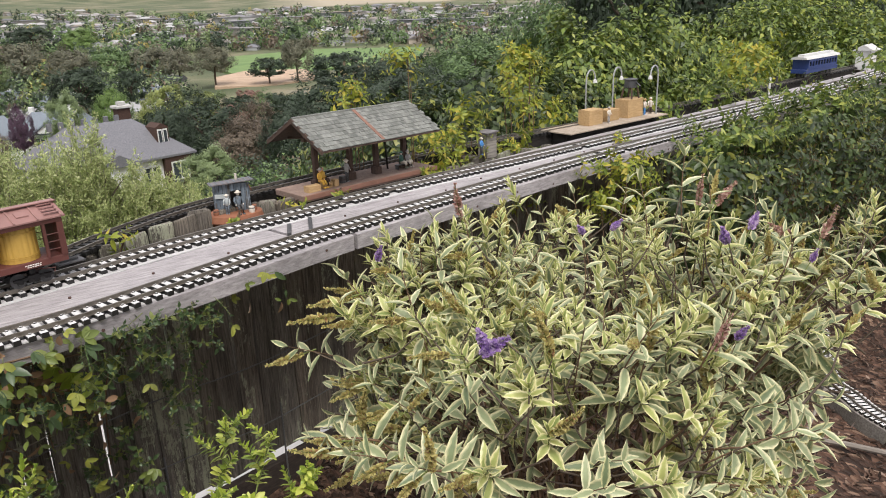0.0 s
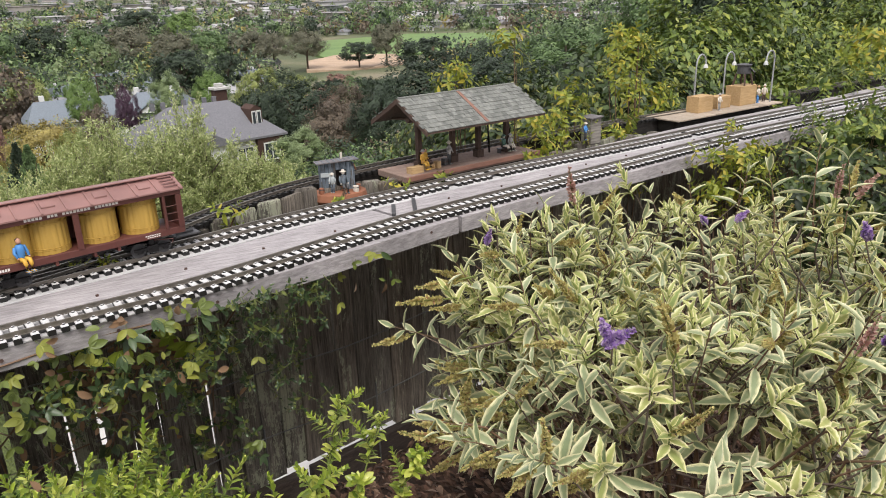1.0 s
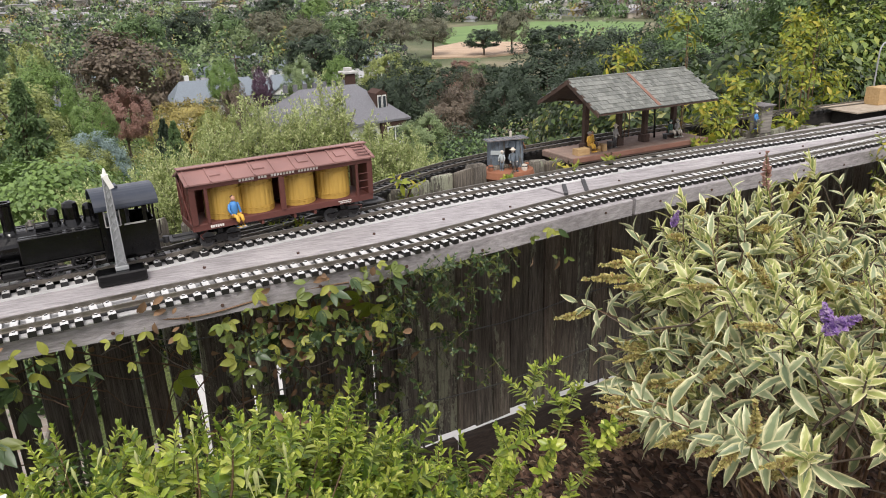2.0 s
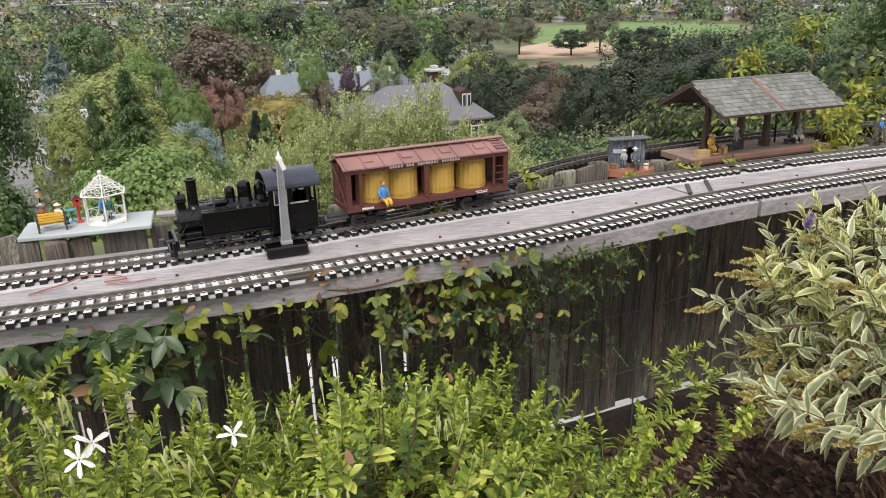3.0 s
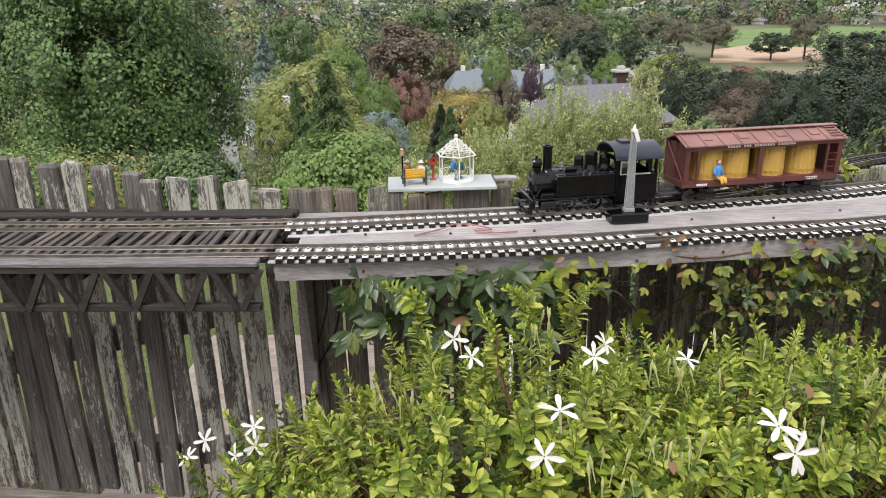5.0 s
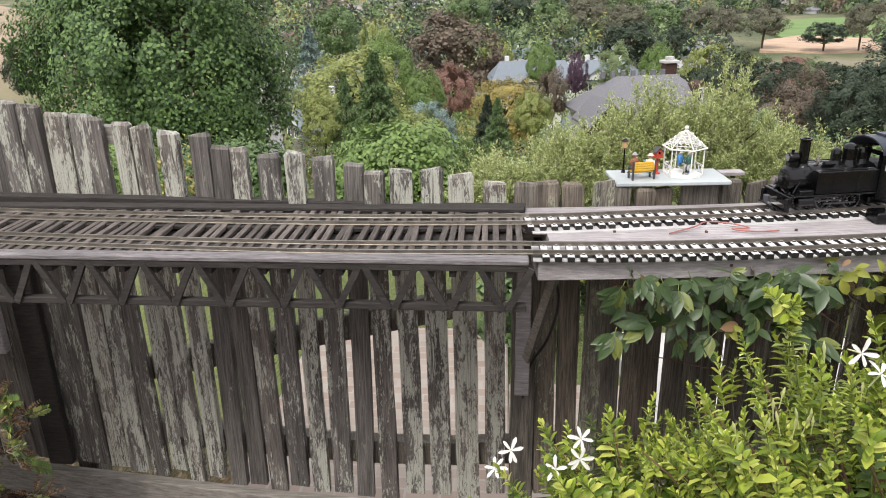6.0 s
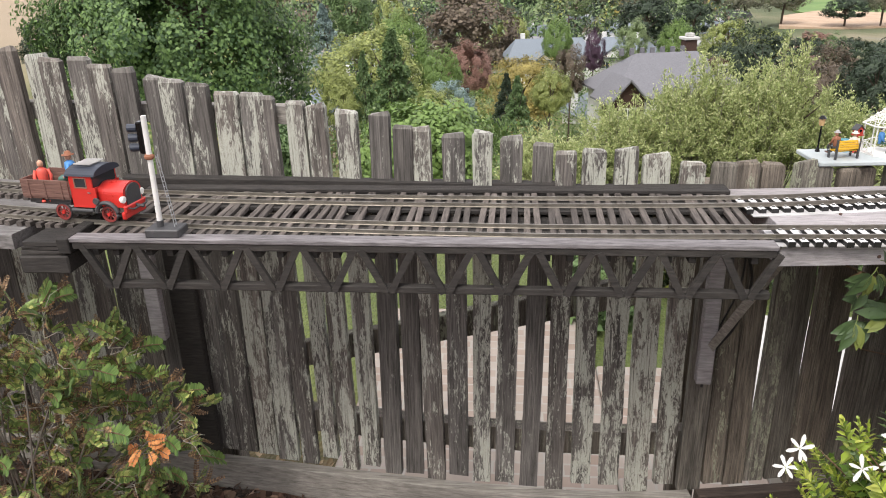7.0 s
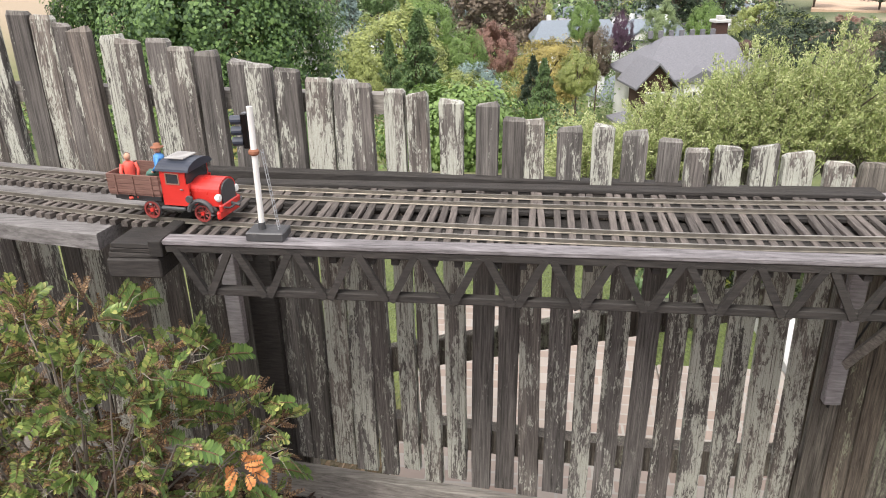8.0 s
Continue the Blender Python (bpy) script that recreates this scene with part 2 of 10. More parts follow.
M["teal"] = paint_mat("teal_paint", (0.03, 0.22, 0.27), 0.5, 0.2, 90)
M["slab"] = paint_mat("pale_grey_painted_slab", (0.42, 0.46, 0.47), 0.75, 0.3, 40)
M["platform"] = wood_mat("reddish_platform_wood", (0.24, 0.155, 0.12), (0.42, 0.305, 0.25), (5, 40, 40), vary=0.15)
M["post_brown"] = wood_mat("dark_brown_post", (0.05, 0.028, 0.02), (0.13, 0.08, 0.06), (60, 60, 6), vary=0.15)
M["roof_shingle"] = wood_mat("grey_green_shingle", (0.135, 0.145, 0.13), (0.33, 0.335, 0.31), (40, 8, 40), vary=0.4)
M["ridge_cap"] = paint_mat("rusty_roof_flashing", (0.25, 0.125, 0.09), 0.75, 0.3, 70)
M["crate"] = wood_mat("ochre_crate_wood", (0.42, 0.26, 0.11), (0.66, 0.46, 0.24), (6, 40, 40), vary=0.2)
M["crate_pale"] = wood_mat("pale_tan_plank", (0.34, 0.27, 0.20), (0.62, 0.52, 0.42), (40, 5, 40), vary=0.25)
M["shed"] = wood_mat("chipped_blue_grey_board", (0.09, 0.12, 0.155), (0.31, 0.37, 0.43), (30, 30, 6), lichen=(0.08, 0.07, 0.06), amount=0.55, vary=0.35)
M["rust"] = paint_mat("rusty_tin", (0.27, 0.11, 0.06), 0.8, 0.5, 60, dust=(0.4, 0.26, 0.18))
M["coach_blue"] = paint_mat("dark_blue_coach_paint", (0.02, 0.045, 0.17), 0.45, 0.2, 60)
M["coach_roof"] = paint_mat("pale_grey_coach_roof", (0.55, 0.55, 0.54), 0.6, 0.3, 50)
M["wire"] = paint_mat("galvanised_garden_wire", (0.10, 0.10, 0.10), 0.5, 0.3, 80)
M["cable"] = paint_mat("black_rubber_cable", (0.015, 0.015, 0.015), 0.5, 0.1, 80)
M["red_wire"] = paint_mat("red_plastic_wire", (0.34, 0.12, 0.10), 0.5, 0.1, 80)
M["nail"] = paint_mat("rusty_nail", (0.09, 0.05, 0.04), 0.8, 0.3, 200)

M["stem"] = paint_mat("brown_stem_bark", (0.16, 0.095, 0.055), 0.75, 0.3, 60, dust=(0.25, 0.2, 0.14))
M["stem_green"] = paint_mat("green_shoot", (0.16, 0.20, 0.05), 0.6, 0.2, 60)
M["twig_grey"] = paint_mat("grey_twig_bark", (0.24, 0.21, 0.18), 0.8, 0.3, 60)
M["bark"] = paint_mat("tree_bark", (0.10, 0.075, 0.055), 0.9, 0.5, 6, dust=(0.2, 0.17, 0.14))
M["varieg"] = leaf_mat("variegated_leaf", (0.15, 0.205, 0.10), (0.37, 0.43, 0.235), rough=0.40, margin=((0.63, 0.60, 0.32), (0.85, 0.81, 0.54)))
M["varieg_new"] = leaf_mat("young_variegated_leaf", (0.28, 0.36, 0.11), (0.50, 0.53, 0.18), rough=0.40, margin=((0.76, 0.71, 0.34), (0.90, 0.85, 0.54)))
M["seedhead"] = leaf_mat("yellow_green_seed_spike", (0.42, 0.36, 0.11), (0.66, 0.58, 0.24), (0.42, 0.24, 0.12), 0.12, rough=0.8)
M["flower_purple"] = leaf_mat("purple_flower_spike", (0.24, 0.12, 0.44), (0.50, 0.32, 0.66), (0.64, 0.50, 0.70), 0.35, rough=0.7)
M["flower_faded"] = leaf_mat("faded_pink_flower_spike", (0.36, 0.18, 0.14), (0.60, 0.40, 0.34), rough=0.8)
M["jasmine"] = leaf_mat("jasmine_leaf", (0.10, 0.18, 0.018), (0.43, 0.52, 0.062), (0.58, 0.62, 0.13), 0.22, rough=0.33)
M["jasmine_deep"] = leaf_mat("inner_jasmine_leaf", (0.03, 0.075, 0.010), (0.12, 0.20, 0.024), rough=0.36)
M["petal"] = leaf_mat("white_jasmine_petal", (0.80, 0.80, 0.77), (0.86, 0.86, 0.83), rough=0.5)
M["bud"] = leaf_mat("cream_jasmine_bud", (0.55, 0.60, 0.20), (0.76, 0.77, 0.44), rough=0.5)
M["vine"] = leaf_mat("passion_vine_leaf", (0.030, 0.060, 0.024), (0.088, 0.14, 0.050), (0.20, 0.235, 0.06), 0.12, rough=0.38)
M["vine_mid"] = leaf_mat("mid_green_vine_leaf", (0.07, 0.105, 0.022), (0.215, 0.27, 0.055), (0.34, 0.36, 0.08), 0.15, rough=0.45)
M["vine_yellow"] = leaf_mat("yellowing_vine_leaf", (0.13, 0.17, 0.03), (0.36, 0.37, 0.06), (0.45, 0.20, 0.07), 0.26, rough=0.5)
M["dry_leaf"] = leaf_mat("dry_brown_leaf", (0.13, 0.07, 0.04), (0.36, 0.22, 0.12), rough=0.8)
M["pinnate"] = leaf_mat("pinnate_shrub_leaf", (0.085, 0.155, 0.04), (0.33, 0.42, 0.115), (0.50, 0.51, 0.17), 0.16, rough=0.42)
M["pinnate_deep"] = leaf_mat("dark_pinnate_leaf", (0.05, 0.115, 0.03), (0.19, 0.29, 0.075), rough=0.4)
M["pinnate_dry"] = leaf_mat("brown_dry_shrub_leaf", (0.14, 0.08, 0.05), (0.43, 0.29, 0.18), (0.56, 0.34, 0.16), 0.14, rough=0.8)
M["acid"] = leaf_mat("yellow_green_sucker_leaf", (0.12, 0.18, 0.02), (0.34, 0.37, 0.035), (0.48, 0.41, 0.05), 0.15, rough=0.5)
M["hedge"] = leaf_mat("bright_hillside_leaf", (0.035, 0.072, 0.012), (0.20, 0.275, 0.045), (0.34, 0.38, 0.07), 0.16, rough=0.45)
M["ivy"] = leaf_mat("dark_hedge_leaf", (0.013, 0.029, 0.008), (0.082, 0.13, 0.028), (0.27, 0.28, 0.055), 0.12, rough=0.45)
M["willow"] = leaf_mat("pale_willow_leaf", (0.235, 0.30, 0.095), (0.45, 0.51, 0.205), (0.60, 0.62, 0.32), 0.25, rough=0.55)
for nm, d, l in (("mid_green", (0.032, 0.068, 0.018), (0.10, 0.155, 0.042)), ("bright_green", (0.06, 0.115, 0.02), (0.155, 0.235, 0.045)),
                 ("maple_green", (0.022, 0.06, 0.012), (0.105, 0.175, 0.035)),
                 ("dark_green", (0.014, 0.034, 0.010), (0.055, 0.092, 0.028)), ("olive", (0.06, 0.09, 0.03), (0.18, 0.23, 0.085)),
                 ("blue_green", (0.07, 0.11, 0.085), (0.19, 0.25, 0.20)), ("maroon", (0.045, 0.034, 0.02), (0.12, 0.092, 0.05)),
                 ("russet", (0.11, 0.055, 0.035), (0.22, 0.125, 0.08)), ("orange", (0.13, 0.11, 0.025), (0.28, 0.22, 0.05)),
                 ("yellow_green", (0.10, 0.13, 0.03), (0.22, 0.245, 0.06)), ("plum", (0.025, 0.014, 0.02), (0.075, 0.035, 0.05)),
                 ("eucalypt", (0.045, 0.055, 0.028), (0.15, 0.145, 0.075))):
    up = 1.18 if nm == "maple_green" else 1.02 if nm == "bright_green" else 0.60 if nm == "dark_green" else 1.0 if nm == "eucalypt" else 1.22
    # distance haze is painted into the leaf colours: lifted darks, then extra blue
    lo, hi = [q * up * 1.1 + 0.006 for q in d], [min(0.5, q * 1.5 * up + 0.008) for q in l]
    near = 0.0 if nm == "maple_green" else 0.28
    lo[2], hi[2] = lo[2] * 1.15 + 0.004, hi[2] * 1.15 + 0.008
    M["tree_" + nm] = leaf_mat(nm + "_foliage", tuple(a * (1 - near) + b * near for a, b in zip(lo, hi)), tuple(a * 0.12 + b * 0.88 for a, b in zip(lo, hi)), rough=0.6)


# ---- mesh tools ----
def thing(name, label="", category="", group="", kind="", m=None):
    ob = new(name)
    ob.empty_display_size = 0.05
    if m is not None:
        ob.matrix_world = m
    return tagged(ob, label, category, group, kind)


def part(name, bm, material, parent=None, label="", smooth=False, kind=""):
    """Links a bmesh as one mesh object under a thing or a part."""
    me = bpy.data.meshes.new(name)
    if smooth:
        for f in bm.faces:
            f.smooth = True
    bm.to_mesh(me)
    bm.free()
    for x in material if isinstance(material, (list, tuple)) else [material]:
        me.materials.append(x)
    return piece(name, me, parent, None, label, kind)


def piece(name, me, parent, m=None, label="", kind=""):
    ob = new(name, me)
    if parent is not None:
        ob.parent = parent
    if m is not None:
        ob.matrix_basis = m
    return tagged(ob, label, "", "", kind)


def box(bm, x0, x1, y0, y1, z0, z1, bevel=0.0, m=None, jitter=0.0, mat=0):
    vs = [bm.verts.new((x, y, z)) for x in (x0, x1) for y in (y0, y1) for z in (z0, z1)]
    fs = [bm.faces.new([vs[i] for i in q]) for q in ((0, 1, 3, 2), (4, 6, 7, 5), (0, 4, 5, 1), (2, 3, 7, 6), (0, 2, 6, 4), (1, 5, 7, 3))]
    for f in fs:
        f.material_index = mat
    if jitter:
        for v in vs:
            v.co += Vector((random.uniform(-1, 1), random.uniform(-1, 1), random.uniform(-1, 1))) * jitter
    if bevel:
        es = list({e for f in fs for e in f.edges})
        made = bmesh.ops.bevel(bm, geom=es, offset=bevel, segments=1, affect="EDGES", profile=0.5)
        vs = list({v for f in made["faces"] for v in f.verts} | {v for v in vs if v.is_valid})
    if m is not None:
        bmesh.ops.transform(bm, matrix=m, verts=vs)
    return vs


def tube(bm, pts, radii, seg=8, caps=True, mat=0):
    """A round bar through the points."""
    if not isinstance(radii, (list, tuple)):
        radii = [radii] * len(pts)
    pts = [Vector(p) for p in pts]
    rings = []
    for i, p in enumerate(pts):
        d = (pts[min(i + 1, len(pts) - 1)] - pts[max(i - 1, 0)]).normalized()
        a = d.cross(Vector((0, 0, 1)))
        if a.length < 0.05:
            a = d.cross(Vector((0, 1, 0)))
        a.normalize()
        c = d.cross(a)
        rings.append([bm.verts.new(p + (a * math.cos(w) + c * math.sin(w)) * radii[i]) for w in (2 * math.pi * j / seg for j in range(seg))])
    for r, s in zip(rings, rings[1:]):
        for j in range(seg):
            f = bm.faces.new((r[j], r[(j + 1) % seg], s[(j + 1) % seg], s[j]))
            f.material_index = mat
    if caps:
        for r in (rings[0][::-1], rings[-1]):
            f = bm.faces.new(r)
            f.material_index = mat
    return rings


def lathe(bm, profile, seg=20, m=None, mat=0):
    """A turned solid from (radius, height) steps round z."""
    rings = [[bm.verts.new((r * math.cos(2 * math.pi * j / seg), r * math.sin(2 * math.pi * j / seg), z)) for j in range(seg)] for r, z in profile]
    for r, s in zip(rings, rings[1:]):
        for j in range(seg):
            f = bm.faces.new((r[j], r[(j + 1) % seg], s[(j + 1) % seg], s[j]))
            f.material_index = mat
    for r in (rings[0][::-1], rings[-1]):
        f = bm.faces.new(r)
        f.material_index = mat
    if m is not None:
        bmesh.ops.transform(bm, matrix=m, verts=[v for r in rings for v in r])


def prism(bm, outline, axis, a, b, mat=0):
    """Extrudes an outline of pairs along an axis from a to b."""
    def at(p, w):
        return {"x": (w, p[0], p[1]), "y": (p[0], w, p[1]), "z": (p[0], p[1], w)}[axis]
    lo = [bm.verts.new(at(p, a)) for p in outline]
    hi = [bm.verts.new(at(p, b)) for p in outline]
    for i in range(len(lo)):
        j = (i + 1) % len(lo)
        bm.faces.new((lo[i], lo[j], hi[j], hi[i])).material_index = mat
    bm.faces.new(lo[::-1]).material_index = mat
    bm.faces.new(hi).material_index = mat
    bmesh.ops.recalc_face_normals(bm, faces=bm.faces)


def ball(bm, centre, r, squash=(1, 1, 1), sub=2, mat=0):
    made = bmesh.ops.create_icosphere(bm, subdivisions=sub, radius=1.0, matrix=Matrix.LocRotScale(centre, None, Vector(squash) * r))
    for v in made["verts"]:
        for f in v.link_faces:
            f.material_index = mat


def spline(points, step=0.02):
    """An even walk along a smooth line through the points: (place, heading) pairs."""
    p = [Vector(q) if len(q) == 3 else Vector((*q, 0)) for q in points]
    dense = []
    for i in range(len(p) - 1):
        a, b, c, d = p[max(i - 1, 0)], p[i], p[i + 1], p[min(i + 2, len(p) - 1)]
        for j in range(40):
            t = j / 40
            dense.append(0.5 * (2 * b + (c - a) * t + (2 * a - 5 * b + 4 * c - d) * t * t + (3 * b - a - 3 * c + d) * t ** 3))
    dense.append(p[-1])
    run = np.cumsum([0] + [(b - a).length for a, b in zip(dense, dense[1:])])
    xyz = np.array(dense)
    ds = np.arange(0, run[-1], step)
    res = np.stack([np.interp(ds, run, xyz[:, i]) for i in range(3)], 1)
    head = np.gradient(res, axis=0)
    return [(Vector(a), math.atan2(h[1], h[0])) for a, h in zip(res, head)]


def strip(bm, walk_pts, profile, mat=0):
    """Sweeps a closed (side, up) profile along a walk."""
    rings = []
    for p, h in walk_pts:
        s, c = math.sin(h), math.cos(h)
        rings.append([bm.verts.new((p.x - s * u, p.y + c * u, p.z + w)) for u, w in profile])
    k = len(profile)
    for r, s in zip(rings, rings[1:]):
        for j in range(k):
            bm.faces.new((r[j], s[j], s[(j + 1) % k], r[(j + 1) % k])).material_index = mat
    bm.faces.new(rings[0])
    bm.faces.new(rings[-1][::-1])
    bmesh.ops.recalc_face_normals(bm, faces=bm.faces)


def raw_mesh(name, verts, faces, mats, face_mat=None, uv=None):
    """A mesh from arrays: verts n x 3, faces m x k of one size."""
    me = bpy.data.meshes.new(name)
    faces = np.asarray(faces, np.int32)
    nv, (nf, kk) = len(verts), faces.shape
    me.vertices.add(nv)
    me.vertices.foreach_set("co", np.asarray(verts, np.float32).ravel())
    me.loops.add(nf * kk)
    me.loops.foreach_set("vertex_index", faces.ravel())
    me.polygons.add(nf)
    me.polygons.foreach_set("loop_start", np.arange(0, nf * kk, kk, dtype=np.int32))
    if face_mat is not None:
        me.polygons.foreach_set("material_index", np.asarray(face_mat, np.int32))
    for x in mats if isinstance(mats, (list, tuple)) else [mats]:
        me.materials.append(x)
    if uv is not None:
        layer = me.uv_layers.new(name="UVMap")
        layer.data.foreach_set("uv", np.asarray(uv, np.float32)[faces.ravel()].ravel())
    me.update(calc_edges=True)
    me.validate()
    return me


# ---- foliage tools ----
def leaf_shape(kind):
    """One leaf, 1 long along +x, as (verts, quads, uv): folded along the midrib and bent at the tip."""
    if kind == "lance":
        xs, ws = (0, 0.16, 0.42, 0.72, 1.0), (0.02, 0.115, 0.165, 0.115, 0.006)
    elif kind == "oval":
        xs, ws = (0, 0.18, 0.48, 0.78, 1.0), (0.02, 0.20, 0.27, 0.19, 0.02)
    elif kind == "narrow":
        xs, ws = (0, 0.5, 1.0), (0.01, 0.085, 0.006)
    elif kind == "blunt":
        xs, ws = (0, 0.30, 0.72, 1.0), (0.03, 0.23, 0.27, 0.05)
    elif kind == "petal":
        xs, ws = (0, 0.35, 0.78, 1.0), (0.045, 0.13, 0.155, 0.05)
    else:
        xs, ws = (0, 0.45, 1.0), (0.03, 0.30, 0.02)
    v, uv, q = [], [], []
    for x, w in zip(xs, ws):
        z = 0.08 * x - 0.17 * x * x
        for s in (-1, 0, 1):
            v.append((x, s * w, z + abs(s) * w * 0.42))
            uv.append((0.5 + s * 0.5, x))
    for i in range(len(xs) - 1):
        for j in range(2):
            a = i * 3 + j
            q.append((a, a + 1, a + 4, a + 3))
    return np.array(v, float), np.array(q), np.array(uv)


LEAF = {kind: leaf_shape(kind) for kind in ("lance", "oval", "narrow", "plain", "blunt", "petal")}
# simple folded leaves for plants further off
LEAF["card"] = (np.array([(0, 0, 0), (0.42, -0.33, 0.10), (1.0, 0, -0.06), (0.5, 0.33, 0.10)], float), np.array([(0, 1, 2, 3)]), np.array([(0.5, 0), (0, 0.5), (0.5, 1), (1, 0.5)], float))
LEAF["blade"] = (np.array([(0, 0, 0), (0.45, -0.10, 0.03), (1.0, 0, -0.05), (0.5, 0.10, 0.03)], float), np.array([(0, 1, 2, 3)]), np.array([(0.5, 0), (0, 0.5), (0.5, 1), (1, 0.5)], float))


def unit(v):
    return v / np.maximum(np.linalg.norm(v, axis=-1, keepdims=True), 1e-9)


def place_leaves(rng, at, along, up, size, kind, wide=1.0):
    """Leaves at places, each pointing along a way with its face towards up."""
    v, q, uv = LEAF[kind]
    x = unit(along)
    y = unit(np.cross(up, x))
    z = np.cross(x, y)
    s = np.asarray(size).reshape(-1, 1, 1)
    w = v * (1, wide, 1)
    verts = at[:, None] + s * (w[None, :, 0:1] * x[:, None] + w[None, :, 1:2] * y[:, None] + w[None, :, 2:3] * z[:, None])
    faces = q[None] + (np.arange(len(at)) * len(v))[:, None, None]
    return verts.reshape(-1, 3), faces.reshape(-1, q.shape[1]), np.tile(uv, (len(at), 1))


def joined(*sets):
    """Joins (verts, faces, uv, material) sets into one."""
    vs, fs, us, ms, base = [], [], [], [], 0
    for v, f, u, mt in sets:
        vs.append(v), fs.append(f + base), us.append(u), ms.append(np.full(len(f), mt))
        base += len(v)
    return np.concatenate(vs), np.concatenate(fs), np.concatenate(us), np.concatenate(ms)


def bars(paths, r0, r1, seg=4):
    """Thin twigs: (k, n, 3) point runs as four-sided bars."""
    paths = np.asarray(paths, float)
    k, n, _ = paths.shape
    d = unit(np.gradient(paths, axis=1))
    a = unit(np.cross(d, (0.31, 0.52, 0.79)))
    b = np.cross(d, a)
    r = np.linspace(r0, r1, n)[None, :, None]
    w = [(a * math.cos(t) + b * math.sin(t)) * r + paths for t in (2 * math.pi * j / seg for j in range(seg))]
    verts = np.stack(w, 2).reshape(-1, 3)
    f = []
    for i in range(n - 1):
        for j in range(seg):
            f.append((i * seg + j, i * seg + (j + 1) % seg, (i + 1) * seg + (j + 1) % seg, (i + 1) * seg + j))
    faces = (np.array(f)[None] + (np.arange(k) * n * seg)[:, None, None]).reshape(-1, 4)
    return verts, faces, np.zeros((len(verts), 2))


def sprig_mesh(name, seed, mats, pairs=6, stem=0.1, leaf=(0.03, 0.07), kind="lance", lift=(0.25, 1.1), wide=1.0, whorl=2, thick=0.0016):
    """A shoot along +z with leaves in pairs, larger below and upright at the tip. mats: leaf, stem."""
    rng = np.random.default_rng(seed)
    n = pairs * whorl
    f = np.repeat(np.linspace(0.0, 1.0, pairs), whorl)
    turn = np.repeat(np.arange(pairs) * (math.pi / 2 if whorl == 2 else 2.4), whorl) + np.tile(np.arange(whorl) * 2 * math.pi / whorl, pairs) + rng.normal(0, 0.25, n)
    up = lift[0] + (lift[1] - lift[0]) * f ** 1.4 + rng.normal(0, 0.14, n)
    bend = rng.normal(0, 0.12, 2)
    at = np.stack([bend[0] * f * f * stem, bend[1] * f * f * stem, f * stem], 1)
    out = np.stack([np.cos(turn), np.sin(turn), np.zeros(n)], 1)
    along = out * np.cos(up)[:, None] + np.array((0, 0, 1.0)) * np.sin(up)[:, None]
    face = np.array((0, 0, 1.0)) * np.cos(up)[:, None] - out * np.sin(up)[:, None] + rng.normal(0, 0.18, (n, 3))
    size = (leaf[1] - (leaf[1] - leaf[0]) * f ** 1.2) * rng.uniform(0.75, 1.15, n)
    lv = place_leaves(rng, at, along, face, size, kind, wide)
    line = np.stack([[bend[0] * t * t * stem, bend[1] * t * t * stem, t * stem * 1.02 - 0.25 * stem * (t == 0)] for t in np.linspace(0, 1, 5)])[None]
    bv = bars(line, thick, thick * 0.5)
    v, fa, uv, mt = joined((*lv, 0), (*bv, 1))
    return raw_mesh(name, v, fa, mats, mt, uv)


def mesh_arrays(me):
    n, m = len(me.vertices), len(me.polygons)
    v = np.empty(n * 3, np.float32)
    me.vertices.foreach_get("co", v)
    f = np.empty(m * 4, np.int32)
    me.loops.foreach_get("vertex_index", f)
    k = np.empty(m, np.int32)
    me.polygons.foreach_get("material_index", k)
    lu = np.empty(m * 8, np.float32)
    me.uv_layers[0].data.foreach_get("uv", lu)
    uv = np.zeros((n, 2), np.float32)
    uv[f] = lu.reshape(-1, 2)
    return v.reshape(-1, 3), f.reshape(-1, 4), uv, k


def join_sprigs(name, items):
    """Many four-sided leaf meshes with places, joined into one mesh."""
    cache, mats, vs, fs, us, ks, base = {}, [], [], [], [], [], 0
    for me, m in items:
        if me.name not in cache:
            slots = []
            for x in me.materials:
                if x not in mats:
                    mats.append(x)
                slots.append(mats.index(x))
            v, f, uv, k = mesh_arrays(me)
            cache[me.name] = (v, f, uv, np.array(slots)[k])
        v, f, uv, k = cache[me.name]
        a = np.array(m)
        vs.append(v @ a[:3, :3].T + a[:3, 3])
        fs.append(f + base), us.append(uv), ks.append(k)
        base += len(v)
    return raw_mesh(name, np.concatenate(vs), np.concatenate(fs), mats, np.concatenate(ks), np.concatenate(us))


def spike_mesh(name, seed, mats, length=0.08, r=0.008, florets=90, size=0.006, kind="plain"):
    """A flower or seed spike along +z, thick with small florets."""
    rng = np.random.default_rng(seed)
    f = rng.uniform(0, 1, florets)
    a = rng.uniform(0, 2 * math.pi, florets)
    env = r * (0.45 + 0.55 * np.sin(np.clip(f * 1.1 + 0.12, 0, 1) * math.pi))
    out = np.stack([np.cos(a), np.sin(a), np.full(florets, 0.45)], 1)
    curve = 0.12 * length * f * f
    at = np.stack([curve, np.zeros(florets), f * length], 1)
    lv = place_leaves(rng, at, out, rng.normal(0, 1, (florets, 3)), env * rng.uniform(0.8, 1.3, florets), kind, 1.4)
    line = np.stack([[0.12 * length * t * t, 0, t * length - 0.03 * (t == 0)] for t in np.linspace(0, 1, 5)])[None]
    v, fa, uv, mt = joined((*lv, 0), (*bars(line, 0.0016, 0.0008), 1))
    return raw_mesh(name, v, fa, mats, mt, uv)


